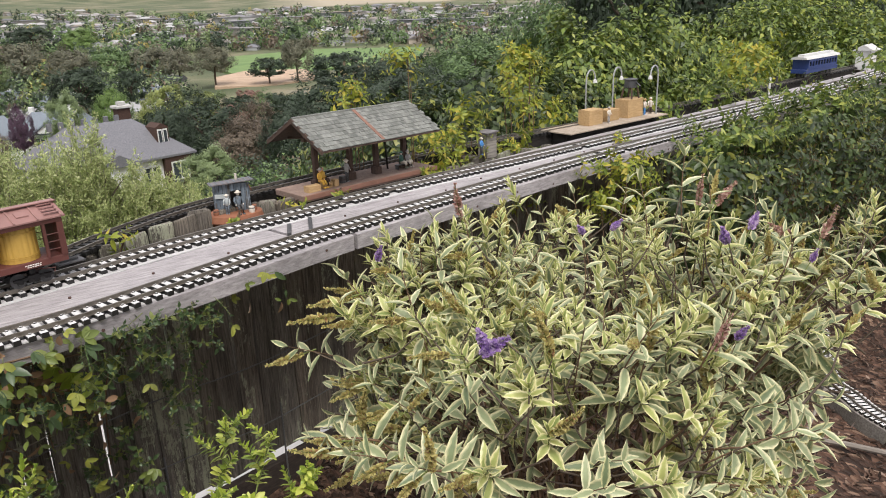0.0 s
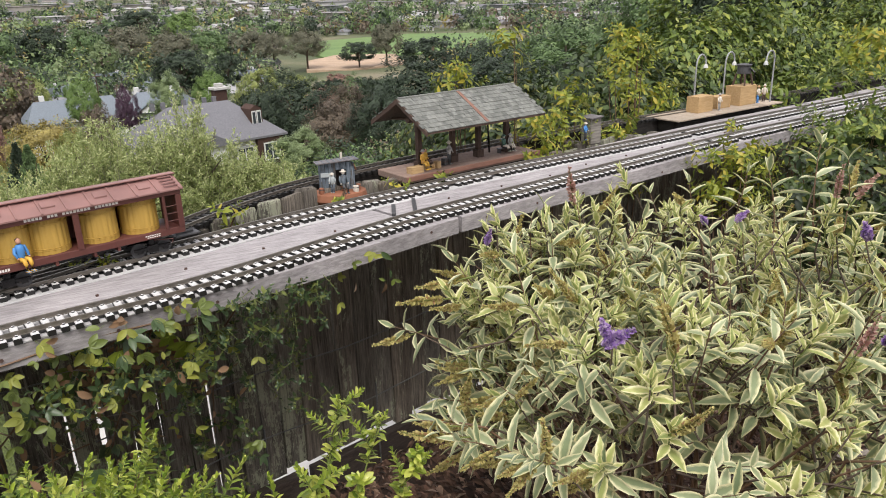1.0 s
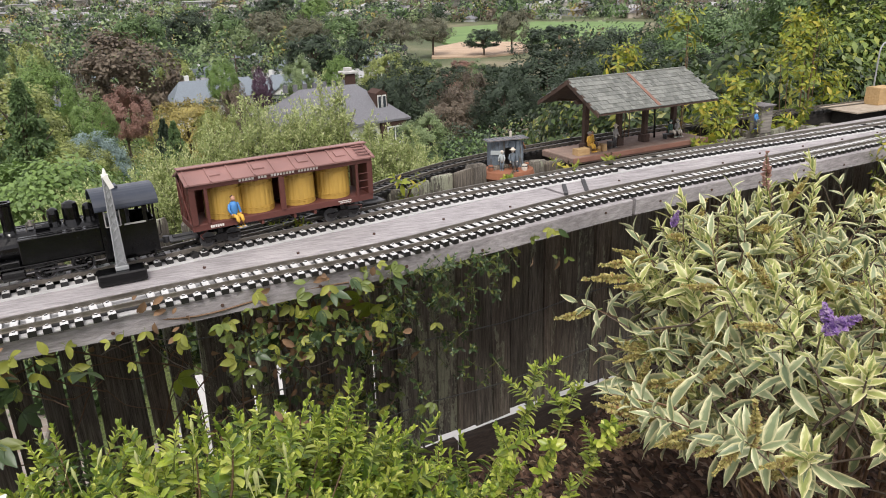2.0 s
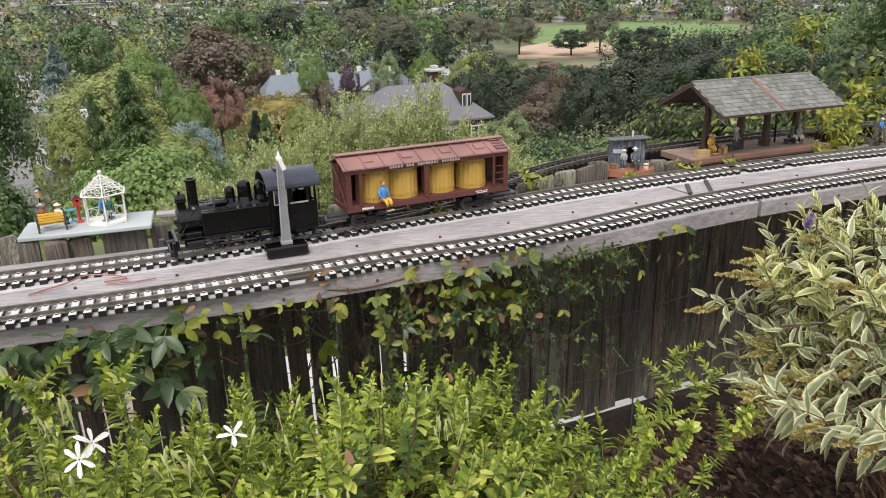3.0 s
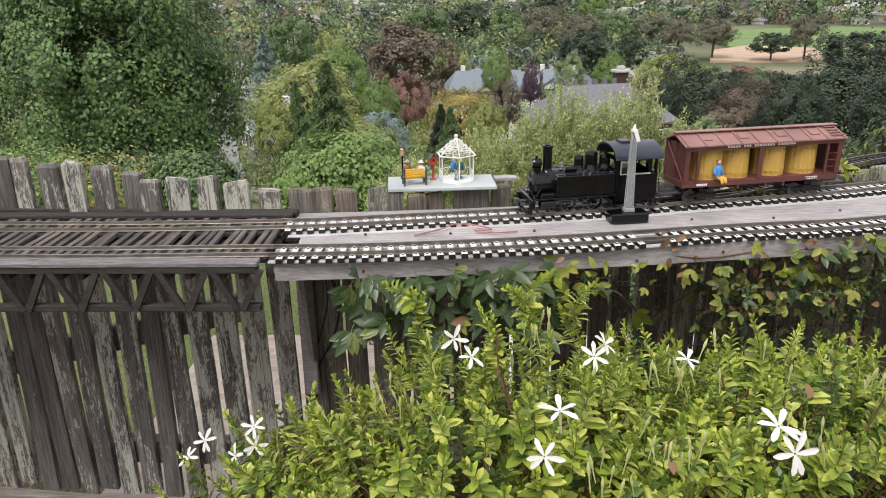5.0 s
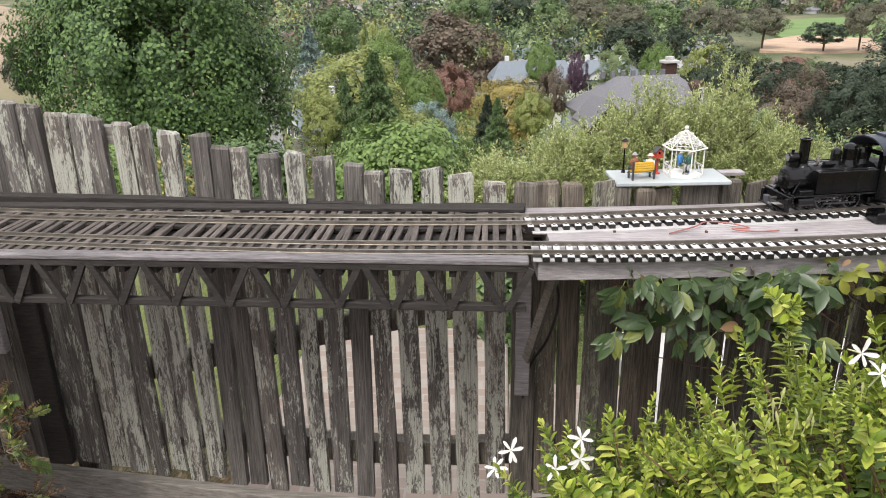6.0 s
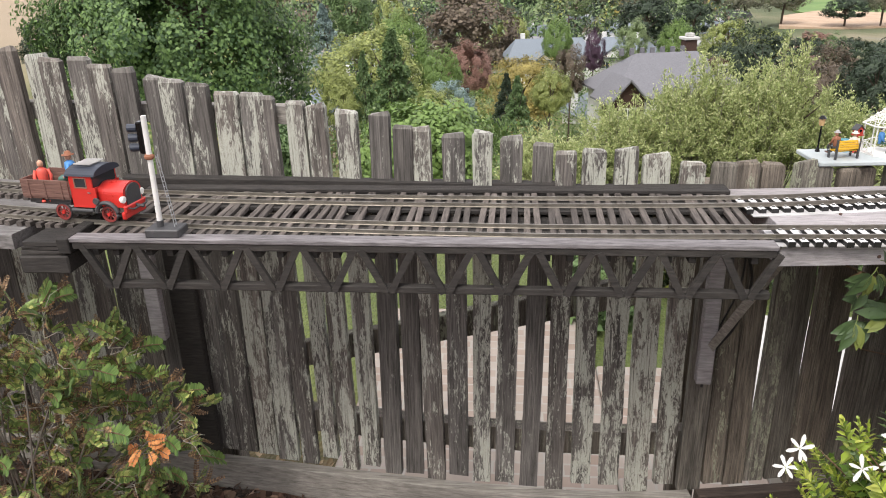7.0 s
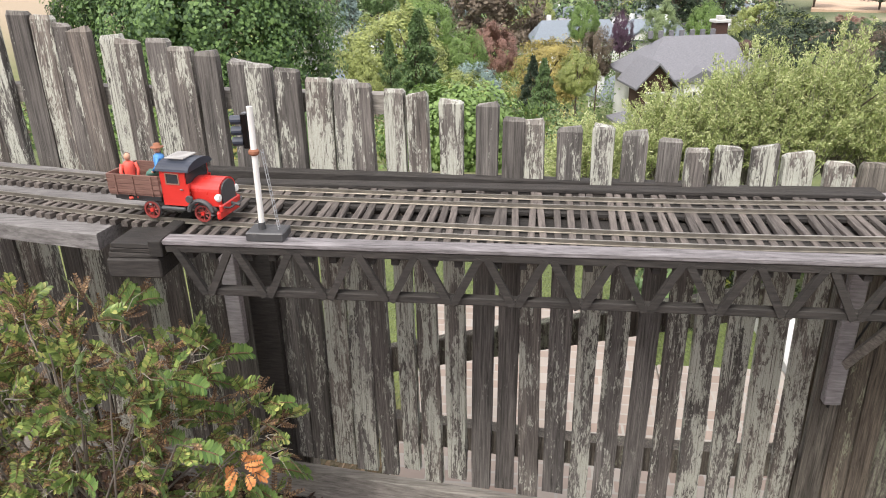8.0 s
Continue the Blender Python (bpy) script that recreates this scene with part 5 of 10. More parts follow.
# thickets that cover the hillside between the trees
def thicket():
    rng = np.random.default_rng(77)
    n = 620
    az = rng.uniform(-40, 50, n)
    d = 24 * (190 / 24) ** rng.uniform(0, 1, n) ** 0.8
    keep = ~((np.abs(az - 9) < 8.0) & (d > 30) & (d < 84)) & ~((np.abs(az + 19.0) < 2.4) & (d < 95)) & ~(np.abs(az + 17.5) < 1.7) & ~((az < -28) & (d > 70))
    az, d = az[keep], d[keep]
    x = EYE.x + d * np.sin(np.radians(az))
    y = EYE.y + d * np.cos(np.radians(az))
    z = land(x, y)
    h = rng.uniform(0.022, 0.05, len(x)) * d + 1.0
    r = h * rng.uniform(0.6, 1.0, len(x))
    per = 430
    off = unit(rng.normal(0, 1, (len(x), per, 3)))
    lump = 1 + 0.3 * np.sin(off[..., 0] * 6 + x[:, None]) * np.cos(off[..., 1] * 5 + y[:, None]) + 0.15 * np.sin(off[..., 2] * 9 + x[:, None])
    at = np.stack([x, y, z + h * 0.4], 1)[:, None] + off * (rng.uniform(0.7, 1.0, (len(x), per)) * lump)[..., None] * np.stack([r, r, h * 0.62], 1)[:, None]
    way = rng.normal(0, 1, off.shape) + off * 0.3 + (0, 0, -0.2)
    size = np.repeat(0.09 + 0.0031 * d, per) * rng.uniform(0.6, 1.3, len(x) * per)
    v, f, uv = place_leaves(rng, at.reshape(-1, 3), way.reshape(-1, 3), off.reshape(-1, 3) + (0, 0, 0.7), size, "card", 1.0)
    kinds = np.where(az > 14, rng.choice(7, len(x), p=[0.2, 0.62, 0.02, 0.07, 0.03, 0.01, 0.05]), rng.choice(7, len(x), p=[0.26, 0.13, 0.2, 0.13, 0.18, 0.06, 0.04]))
    fm = np.repeat(kinds, per * len(LEAF["card"][1]))
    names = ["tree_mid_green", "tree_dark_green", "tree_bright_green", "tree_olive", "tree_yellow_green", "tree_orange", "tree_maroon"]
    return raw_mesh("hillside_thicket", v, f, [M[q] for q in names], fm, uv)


tagged(new("hillside_thicket", thicket()), "mixed green and autumn shrubs covering the hillside", "shrubs", "", "stuff")

# ---- houses ----
M["roof_grey"] = wood_mat("grey_asphalt_shingle", (0.13, 0.13, 0.145), (0.25, 0.25, 0.275), (2, 2, 9), vary=0.1, rough=0.9)
M["roof_blue"] = wood_mat("blue_grey_asphalt_shingle", (0.16, 0.19, 0.225), (0.27, 0.31, 0.355), (2, 2, 9), vary=0.1, rough=0.9)
M["house_brown"] = wood_mat("dark_brown_siding", (0.045, 0.022, 0.016), (0.095, 0.05, 0.036), (0.5, 0.5, 12), vary=0.1)
M["trim_white"] = paint_mat("white_house_trim", (0.74, 0.74, 0.73), 0.6, 0.1, 2)
M["pane"] = paint_mat("dark_window_pane", (0.05, 0.06, 0.07), 0.1, 0.0, 1)


def vary_mat(name, colours, rough=0.9):
    m, n, k, b = principled(name, rough)
    info = n.new("ShaderNodeObjectInfo")
    col = ramp(n, k, info.outputs["Random"], [((i + 0.5) / len(colours), c) for i, c in enumerate(colours)])
    k.new(blend(n, k, 0.35, col, ramp(n, k, noise_tex(n, k, coords(n, k), 0.9, 6, 0.7), [(0.3, grey(0.5)), (0.7, grey(1.1))]), "MULTIPLY"), b.inputs["Base Color"])
    return m


M["town_roof"] = vary_mat("town_roof_shingle", [(0.18, 0.18, 0.20), (0.24, 0.24, 0.26), (0.28, 0.23, 0.19), (0.34, 0.31, 0.29), (0.22, 0.19, 0.165), (0.37, 0.37, 0.38)])
M["town_wall"] = vary_mat("town_house_wall", [(0.62, 0.60, 0.56), (0.46, 0.42, 0.36), (0.70, 0.69, 0.67), (0.40, 0.42, 0.44), (0.55, 0.48, 0.40)])


def gable_roof(bm, x0, x1, y0, y1, z, rise, over=0.5, hip=0.0, thick=0.22):
    """A roof with its ridge along x; hip draws in the ridge's ends."""
    x0, x1, y0, y1 = x0 - over, x1 + over, y0 - over, y1 + over
    ym = (y0 + y1) / 2
    a = [bm.verts.new(p) for p in ((x0, y0, z), (x1, y0, z), (x1, y1, z), (x0, y1, z))]
    r = [bm.verts.new(p) for p in ((x0 + hip, ym, z + rise), (x1 - hip, ym, z + rise))]
    u = [bm.verts.new((v.co.x, v.co.y, z - thick)) for v in a]
    bm.faces.new((a[0], a[1], r[1], r[0]))
    bm.faces.new((a[2], a[3], r[0], r[1]))
    bm.faces.new((a[1], a[2], r[1]))
    bm.faces.new((a[3], a[0], r[0]))
    bm.faces.new(u[::-1])
    for i in range(4):
        bm.faces.new((a[i], u[i], u[(i + 1) % 4], a[(i + 1) % 4]))


def house_window(parent, x, y, z, w, h, turn=0):
    f = part("window", frame_bm(w, h), M["trim_white"], parent)
    f.matrix_basis = pose(x, y, z, 0, 0, turn)
    bm = bmesh.new()
    box(bm, -w / 2, w / 2, 0.02, 0.06, -h / 2, h / 2)
    part("pane", bm, M["pane"], f)


def frame_bm(w, h, b=0.14):
    bm = bmesh.new()
    for x0, x1, z0, z1 in ((-w / 2 - b, -w / 2, -h / 2 - b, h / 2 + b), (w / 2, w / 2 + b, -h / 2 - b, h / 2 + b), (-w / 2, w / 2, h / 2, h / 2 + b), (-w / 2, w / 2, -h / 2 - b, -h / 2), (-0.04, 0.04, -h / 2, h / 2)):
        box(bm, x0, x1, -0.06, 0.04, z0, z1)
    return bm


def brown_house():
    """The nearest neighbour: a two-storey house with a broad grey hipped roof, brown and white walls and a chimney."""
    x, y, z = out_there(10.2, 84)
    h = thing("house", "two-storey house with grey shingle roof, brown and white walls", "house", "", "", pose(x, y, -18.3, 0, 0, 14))
    bm = bmesh.new()
    box(bm, -7.0, 6.2, -4.6, 4.0, -4.0, 4.6, 0.05)
    part("wall", bm, M["trim_white"], h)
    bm = bmesh.new()
    box(bm, 3.9, 7.0, -5.2, -0.5, -4.0, 4.5, 0.05)
    part("side_wing", bm, M["house_brown"], h, "dark brown side wing")
    bm = bmesh.new()
    gable_roof(bm, -7.0, 6.9, -4.6, 4.0, 4.65, 3.6, 0.7, 4.2)
    part("roof", bm, M["roof_grey"], h)
    # gabled bay at the end
    bm = bmesh.new()
    prism(bm, [(-7.9, -4.0), (-4.4, -4.0), (-4.4, 4.4), (-6.15, 6.3), (-7.9, 4.4)], "y", -5.6, -3.0)
    part("gable_bay", bm, M["house_brown"], h, "dark brown gabled bay")
    bm = bmesh.new()
    for s in (-1, 1):
        a, c = Vector((-6.15, 0, 6.55)), Vector((-6.15 + s * 2.25, 0, 4.1))
        prism(bm, [(a.x, a.z), (c.x, c.z), (c.x, c.z - 0.2), (a.x, a.z - 0.25)], "y", -6.2, -0.5)
    part("bay_roof", bm, M["roof_grey"], h)
    bm = bmesh.new()
    prism(bm, [(-3.2, -4.0), (0.6, -4.0), (0.6, 4.5), (-3.2, 4.5)], "y", -5.7, -4.4)
    part("white_bay", bm, M["trim_white"], h)
    bm = bmesh.new()
    prism(bm, [(-3.7, 4.45), (1.1, 4.45), (-1.3, 5.7)], "y", -6.1, -3.0)
    part("bay_hip", bm, M["roof_grey"], h)
    for wx, wy, wz, w, hh in ((-6.15, -5.68, 2.6, 1.7, 1.7), (-2.3, -5.78, 2.6, 0.9, 1.7), (-0.8, -5.78, 2.6, 0.9, 1.7), (2.6, -4.68, 2.8, 1.7, 1.5), (5.5, -5.28, 2.9, 1.7, 1.7), (-0.8, -5.78, -0.2, 0.9, 1.7), (-2.3, -5.78, -0.2, 0.9, 1.7)):
        house_window(h, wx, wy, wz, w, hh)
    bm = bmesh.new()
    box(bm, 2.9, 4.3, 1.4, 2.5, 6.0, 9.3, 0.05)
    part("chimney", bm, M["house_brown"], h, "dark brown chimney with a pale cap")
    bm = bmesh.new()
    box(bm, 2.7, 4.5, 1.2, 2.7, 9.2, 9.5, 0.05)
    box(bm, 3.2, 4.0, 1.6, 2.3, 9.5, 9.9, 0.05)
    part("chimney_cap", bm, M["concrete"], h)
    bm = bmesh.new()
    prism(bm, [(4.2, 5.0), (5.6, 5.0), (5.6, 7.4), (4.9, 7.8), (4.2, 7.4)], "y", -3.6, -1.5)
    part("dormer", bm, M["house_brown"], h, "dark brown roof dormer with white window frames")
    for dx in (-0.3, 0.3):
        bm = bmesh.new()
        box(bm, 4.9 + dx - 0.26, 4.9 + dx + 0.26, -3.64, -3.58, 5.4, 7.2)
        fr = part("dormer_window", bm, M["trim_white"], h)
        bm = bmesh.new()
        box(bm, 4.9 + dx - 0.16, 4.9 + dx + 0.16, -3.68, -3.62, 5.55, 7.05)
        part("pane", bm, M["pane"], fr)
    for i in range(7):
        bm = bmesh.new()
        box(bm, -5.0 + i * 1.15, -4.6 + i * 1.15, 0.1, 0.5, 8.0, 8.75)
        part("roof_vent", bm, M["roof_grey"], h)
    bm = bmesh.new()
    gable_roof(bm, -9.6, -6.8, -6.2, -2.5, 0.6, 0.9, 0.3, 1.0)
    part("porch_roof", bm, M["roof_grey"], h)
    return h


brown_house()


def blue_house(az, dist, z, turn, w=15.0, label="long low house with blue-grey shingle roof and white gable", wall="trim_white"):
    x, y, _ = out_there(az, dist)
    h = thing("house", label, "house", "", "", pose(x, y, z, 0, 0, turn))
    bm = bmesh.new()
    box(bm, -w / 2, w / 2, -4.5, 4.5, -7, 2.7, 0.05)
    part("wall", bm, M[wall], h)
    bm = bmesh.new()
    gable_roof(bm, -w / 2, w / 2, -4.5, 4.5, 2.75, 3.2, 0.6, 2.0)
    part("roof", bm, M["roof_blue"], h)
    bm = bmesh.new()
    prism(bm, [(-2.6, 2.8), (2.6, 2.8), (0, 4.7)], "y", -5.4, -1.5)
    part("front_gable", bm, M["trim_white"], h)
    bm = bmesh.new()
    for s in (-1, 1):
        prism(bm, [(0, 5.05), (s * 3.2, 2.75), (s * 3.2, 2.5), (0, 4.75)], "y", -5.7, -1.0)
    part("gable_roof", bm, M["roof_blue"], h)
    for i in (-2.6, -1.0, 2.6):
        house_window(h, i * 2.1, -4.58, 1.2, 1.6, 1.3)
    for cx, cy in ((-5.0, 1.2), (1.5, 1.6), (2.6, 1.6)):
        bm = bmesh.new()
        box(bm, cx, cx + 0.8, cy, cy + 0.8, 3.0, 6.7, 0.03)
        part("chimney", bm, M["trim_white"], h)
    return h


blue_house(2.0, 140, -18.0 - 2.6, 6)
blue_house(7.6, 150, -21.6, -24, 11, "low house with white gable end and grey roof")
blue_house(-13.6, 100, -20.5, -58, 10, "grey house half hidden among garden trees", "kick")
blue_house(-20.2, 210, -24.5, 10, 16, "wide house with pale walls on the rise")
blue_house(-10.0, 170, -25.5, -20, 12, "grey-roofed house among garden trees")
for k, (az_, d_) in enumerate(((-6.5, 262), (-2.2, 285), (1.2, 252), (4.6, 300), (8.2, 270), (11.6, 292), (13.8, 262))):
    blue_house(az_, d_, out_there(az_, d_)[2] + 0.3, (12, -30, 60, 8, -14, 30, 5)[k], (18, 14, 20, 16, 15, 19, 14)[k], "long low town house with grey shingle roof")
blue_house(6.5, 104, -23.5, 30, 9, "small grey outbuilding behind the trees")


def town_house(i, w, d, hip):
    h = thing("town_house", "small single-storey town house with shingle roof", "house", "town houses on the plain")
    bm = bmesh.new()
    box(bm, -w / 2, w / 2, -d / 2, d / 2, -2, 2.9)
    part("wall", bm, M["town_wall"], h)
    bm = bmesh.new()
    gable_roof(bm, -w / 2, w / 2, -d / 2, d / 2, 2.95, 2.1, 0.6, hip)
    part("roof", bm, M["town_roof"], h)
    for k in range(3):
        bm = bmesh.new()
        box(bm, -w / 3 + k * w / 3 - 0.8, -w / 3 + k * w / 3 + 0.8, -d / 2 - 0.06, -d / 2 + 0.02, 0.9, 2.2)
        part("window", bm, M["pane"], h)
    return h


protos = [town_house(0, 15, 9, 0.0), town_house(1, 18, 10, 3.5), town_house(2, 13, 9, 3.0), town_house(3, 22, 12, 0.0)]
rng = random.Random(21)
spots = []
used = 0
while len(spots) < 340:
    az = rng.uniform(-22, 48)
    d = 190 * (1250 / 190) ** (rng.random() ** 0.75)
    if 15.5 < az < 36 and 270 < d < 620 or (16 < az < 30 and d < 270):
        continue
    x, y, z = out_there(az, d)
    if d < 330 and az > 12 or any((x - a) ** 2 + (y - b) ** 2 < 24 ** 2 for a, b in spots):
        continue
    spots.append((x, y))
    m = pose(x, y, z, 0, 0, rng.choice((0, 8, 90, 98, -30, 60)) + rng.uniform(-6, 6))
    if used < 4:
        protos[used].matrix_world = m
    else:
        copy_thing(protos[rng.randrange(4)], m)
    used += 1

# the rest of the town, out to the far edge of the plain
def far_town():
    rng = np.random.default_rng(61)
    n = 1000
    az = rng.uniform(-26, 50, n)
    d = 520 * (1600 / 520) ** (rng.uniform(0, 1, n) ** 0.8)
    keep = ~((az > 15) & (az < 36) & (d < 640)) & ~((az > 14) & (d > 1420))
    az, d = az[keep], d[keep]
    x, y = EYE.x + d * np.sin(np.radians(az)), EYE.y + d * np.cos(np.radians(az))
    z = land(x, y)
    w, dep, hgt = rng.uniform(6, 11, len(x)), rng.uniform(4.5, 7, len(x)), rng.uniform(3.0, 5.2, len(x))
    big = rng.random(len(x)) < np.where((az < 8) & (d > 1150), 0.15, 0.04)
    w, dep, hgt = np.where(big, w * 3.2, w), np.where(big, dep * 2.5, dep), np.where(big, hgt * 1.8, hgt)
    rise = np.where(big, 0.6, rng.uniform(1.8, 3.0, len(x)))
    turn = rng.choice([0.0, 0.15, 1.57, 1.72, -0.5, 1.05], len(x))
    c, s_ = np.cos(turn), np.sin(turn)

    def at(u, v_, h):
        return np.stack([x + c * u - s_ * v_, y + s_ * u + c * v_, z + h], 1)
    o = 1.08
    P = [at(-w, -dep, -3), at(w, -dep, -3), at(w, dep, -3), at(-w, dep, -3), at(-w, -dep, hgt), at(w, -dep, hgt), at(w, dep, hgt), at(-w, dep, hgt),
         at(-w * o, -dep * o, hgt + 0.05), at(w * o, -dep * o, hgt + 0.05), at(w * o, dep * o, hgt + 0.05), at(-w * o, dep * o, hgt + 0.05), at(-w * 0.7, 0 * dep, hgt + rise), at(w * 0.7, 0 * dep, hgt + rise)]
    v = np.stack(P, 1).reshape(-1, 3)
    q = np.array([(0, 1, 5, 4), (1, 2, 6, 5), (2, 3, 7, 6), (3, 0, 4, 7), (8, 9, 13, 12), (10, 11, 12, 13), (9, 10, 13, 13), (11, 8, 12, 12)])
    f = (q[None] + (np.arange(len(x)) * 14)[:, None, None]).reshape(-1, 4)
    f6 = np.tile(np.array([0, 0, 0, 0, 1, 1, 1, 1]), len(x))
    tri = f[:, 2] == f[:, 3]
    f3 = np.concatenate([f[:, :3], f[~tri][:, [0, 2, 3]]])
    m3 = np.concatenate([f6, f6[~tri]])
    return raw_mesh("far_houses", v, f3, [island_mat("far_house_wall", [(0.40, 0.38, 0.35), (0.28, 0.26, 0.23), (0.52, 0.51, 0.50), (0.26, 0.27, 0.28)]), island_mat("far_house_roof", [(0.15, 0.15, 0.165), (0.22, 0.22, 0.235), (0.24, 0.20, 0.17), (0.31, 0.29, 0.28), (0.42, 0.42, 0.42)])], m3)


def island_mat(name, colours):
    m, n, k, b = principled(name, 0.9)
    geo = n.new("ShaderNodeNewGeometry")
    col = ramp(n, k, geo.outputs["Random Per Island"], [((i + 0.5) / len(colours), c) for i, c in enumerate(colours)])
    k.new(blend(n, k, 0.4, col, ramp(n, k, noise_tex(n, k, coords(n, k), 0.3, 5, 0.7), [(0.3, grey(0.6)), (0.7, grey(1.1))]), "MULTIPLY"), b.inputs["Base Color"])
    return m


tagged(new("far_houses", far_town()), "distant pale town houses and flat warehouse roofs", "houses", "", "stuff")

# the lane that climbs between the garden trees
bm = bmesh.new()
lane = []
for f in np.linspace(0, 1, 60):
    q = out_there(-20.3 + 3.4 * f ** 0.6, 42 + 306 * f)
    lane.append((Vector((q[0], q[1], q[2] + 0.25)), radians(90 + 16)))
strip(bm, lane, [(-2.8, -0.8), (2.8, -0.8), (2.8, 0.0), (-2.8, 0.0)])
M["asphalt"] = wood_mat("pale_worn_asphalt", (0.20, 0.20, 0.20), (0.30, 0.30, 0.295), (0.4, 0.4, 0.4), vary=0.05, rough=0.95)
tagged(part("lane", bm, M["asphalt"]), "narrow pale grey asphalt lane between garden trees", "road", "", "structure")

# school field: worn turf and a sandy infield
M["turf"] = wood_mat("sports_turf", (0.10, 0.19, 0.05), (0.20, 0.30, 0.09), (0.02, 0.02, 0.02), vary=0.05)
M["sand"] = wood_mat("sandy_infield", (0.42, 0.29, 0.19), (0.58, 0.43, 0.31), (0.03, 0.03, 0.03), vary=0.05)
for nm, mat, poly, up in (("sports_field", "turf", ((19.5, 395), (24, 385), (33.5, 430), (34, 560), (26, 590), (16.5, 520)), 0.5), ("sandy_infield", "sand", ((18.2, 322), (21.5, 318), (25.8, 335), (25, 392), (20.5, 400), (18.3, 370)), 0.9)):
    bm = bmesh.new()
    ring = []
    for az, d in poly:
        x, y, z = out_there(az, d)
        ring.append((x, y))
    prism(bm, ring, "z", -33, -30.2 + up)
    tagged(part(nm, bm, M[mat]), "distant green sports turf" if nm == "sports_field" else "distant sandy infield beside the turf", "field", "", "structure")

# street trees and gardens of the town
def town_green():
    rng = np.random.default_rng(33)
    n = 6500
    az = rng.uniform(-30, 52, n)
    d = 210 * (1700 / 210) ** (rng.uniform(0, 1, n) ** 0.72)
    keep = ~((az > 15) & (az < 35) & (d > 300) & (d < 600)) & ~((az > 16) & (az < 27) & (d < 330) & (d > 200)) & ~((az < -27) & (d < 320)) & ~((np.abs(az + 17.5) < 1.3) & (d < 370)) & ~((az > 14) & (d > 1400))
    az, d = az[keep], d[keep]
    x = EYE.x + d * np.sin(np.radians(az))
    y = EYE.y + d * np.cos(np.radians(az))
    z = land(x, y)
    h = rng.uniform(5.0, 13.0, len(x)) * np.where(rng.random(len(x)) < 0.12, 1.4, 1.0) * np.clip(1.25 - d / 2600, 0.6, 1.2)
    r = h * rng.uniform(0.35, 0.62, len(x))
    per = 60
    off = unit(rng.normal(0, 1, (len(x), per, 3)))
    lump = 1 + 0.25 * np.sin(off[..., 0] * 5 + x[:, None]) * np.cos(off[..., 1] * 4 + y[:, None])
    at = np.stack([x, y, z + h * 0.55], 1)[:, None] + off * (rng.uniform(0.6, 1.0, (len(x), per)) * lump)[..., None] * np.stack([r, r, h * 0.5], 1)[:, None]
    way = rng.normal(0, 1, off.shape) + off * 0.3 + (0, 0, -0.2)
    size = np.repeat(np.minimum(r * 0.56, 0.0058 * d), per) * rng.uniform(0.6, 1.2, len(x) * per)
    v, f, uv = place_leaves(rng, at.reshape(-1, 3), way.reshape(-1, 3), off.reshape(-1, 3) + (0, 0, 0.7), size, "card", 1.0)
    kinds = rng.choice(7, len(x), p=[0.25, 0.37, 0.02, 0.18, 0.03, 0.04, 0.11])
    fm = np.repeat(kinds, per * len(LEAF["card"][1]))
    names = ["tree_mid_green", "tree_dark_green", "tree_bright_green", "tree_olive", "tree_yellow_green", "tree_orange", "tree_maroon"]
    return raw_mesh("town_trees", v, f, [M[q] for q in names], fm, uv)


tagged(new("town_trees", town_green()), "distant garden and street trees between the town houses", "trees", "", "stuff")

# utility poles
for az, d in ((3.6, 210), (13.5, 380), (26.4, 300), (-3.4, 260)):
    x, y, z = out_there(az, d)
    p = thing("utility_pole", "dark wooden utility pole with crossarm", "pole", "utility poles", "", pose(x, y, z, 0, 0, 20))
    bm = bmesh.new()
    tube(bm, [(0, 0, -1), (0, 0, 12)], [0.2, 0.13], 8)
    part("mast", bm, M["post_brown"], p)
    bm = bmesh.new()
    box(bm, -1.3, 1.3, -0.1, 0.1, 10.8, 11.0)
    part("crossarm", bm, M["post_brown"], p)


# ---- plants round the railway ----
def aim(d, spin=0.0):
    """The turn that lays +z along d."""
    return Vector(d).to_track_quat("Z", "Y").to_matrix().to_4x4() @ Matrix.Rotation(spin, 4, "Z")


def shell(rng, n, centre, radii, low=-0.35, front=None):
    """Places and outward ways on a lumpy half-open shell."""
    got = []
    while len(got) < n:
        d = Vector((rng.gauss(0, 1), rng.gauss(0, 1), rng.gauss(0, 1))).normalized()
        if d.z < low:
            continue
        k = rng.uniform(0.72, 1.04) * (1 + 0.12 * math.sin(d.x * 7 + 1) * math.cos(d.y * 6))
        p = Vector((centre[0] + d.x * radii[0] * k, centre[1] + d.y * radii[1] * k, centre[2] + d.z * radii[2] * k))
        if p.y > float(fence_y(p.x)) - 0.05 or (front and not front(p)):
            continue
        got.append((p, Vector((d.x / radii[0], d.y / radii[1], d.z / radii[2])).normalized()))
    return got


def stems(rng, base, tips, r0=0.005, r1=0.0015):
    runs = []
    for p, d in tips:
        b = Vector(base) + Vector((rng.uniform(-0.12, 0.12), rng.uniform(-0.08, 0.08), 0))
        mid = b.lerp(p, 0.5) + Vector((rng.uniform(-0.05, 0.05), rng.uniform(-0.05, 0.05), 0.05))
        q = p - d * 0.05
        runs.append([b, b.lerp(mid, 0.5) + Vector((0, 0, 0.02)), mid, mid.lerp(q, 0.55), q, p])
    return bars([[list(v) for v in r] for r in runs], r0, r1)


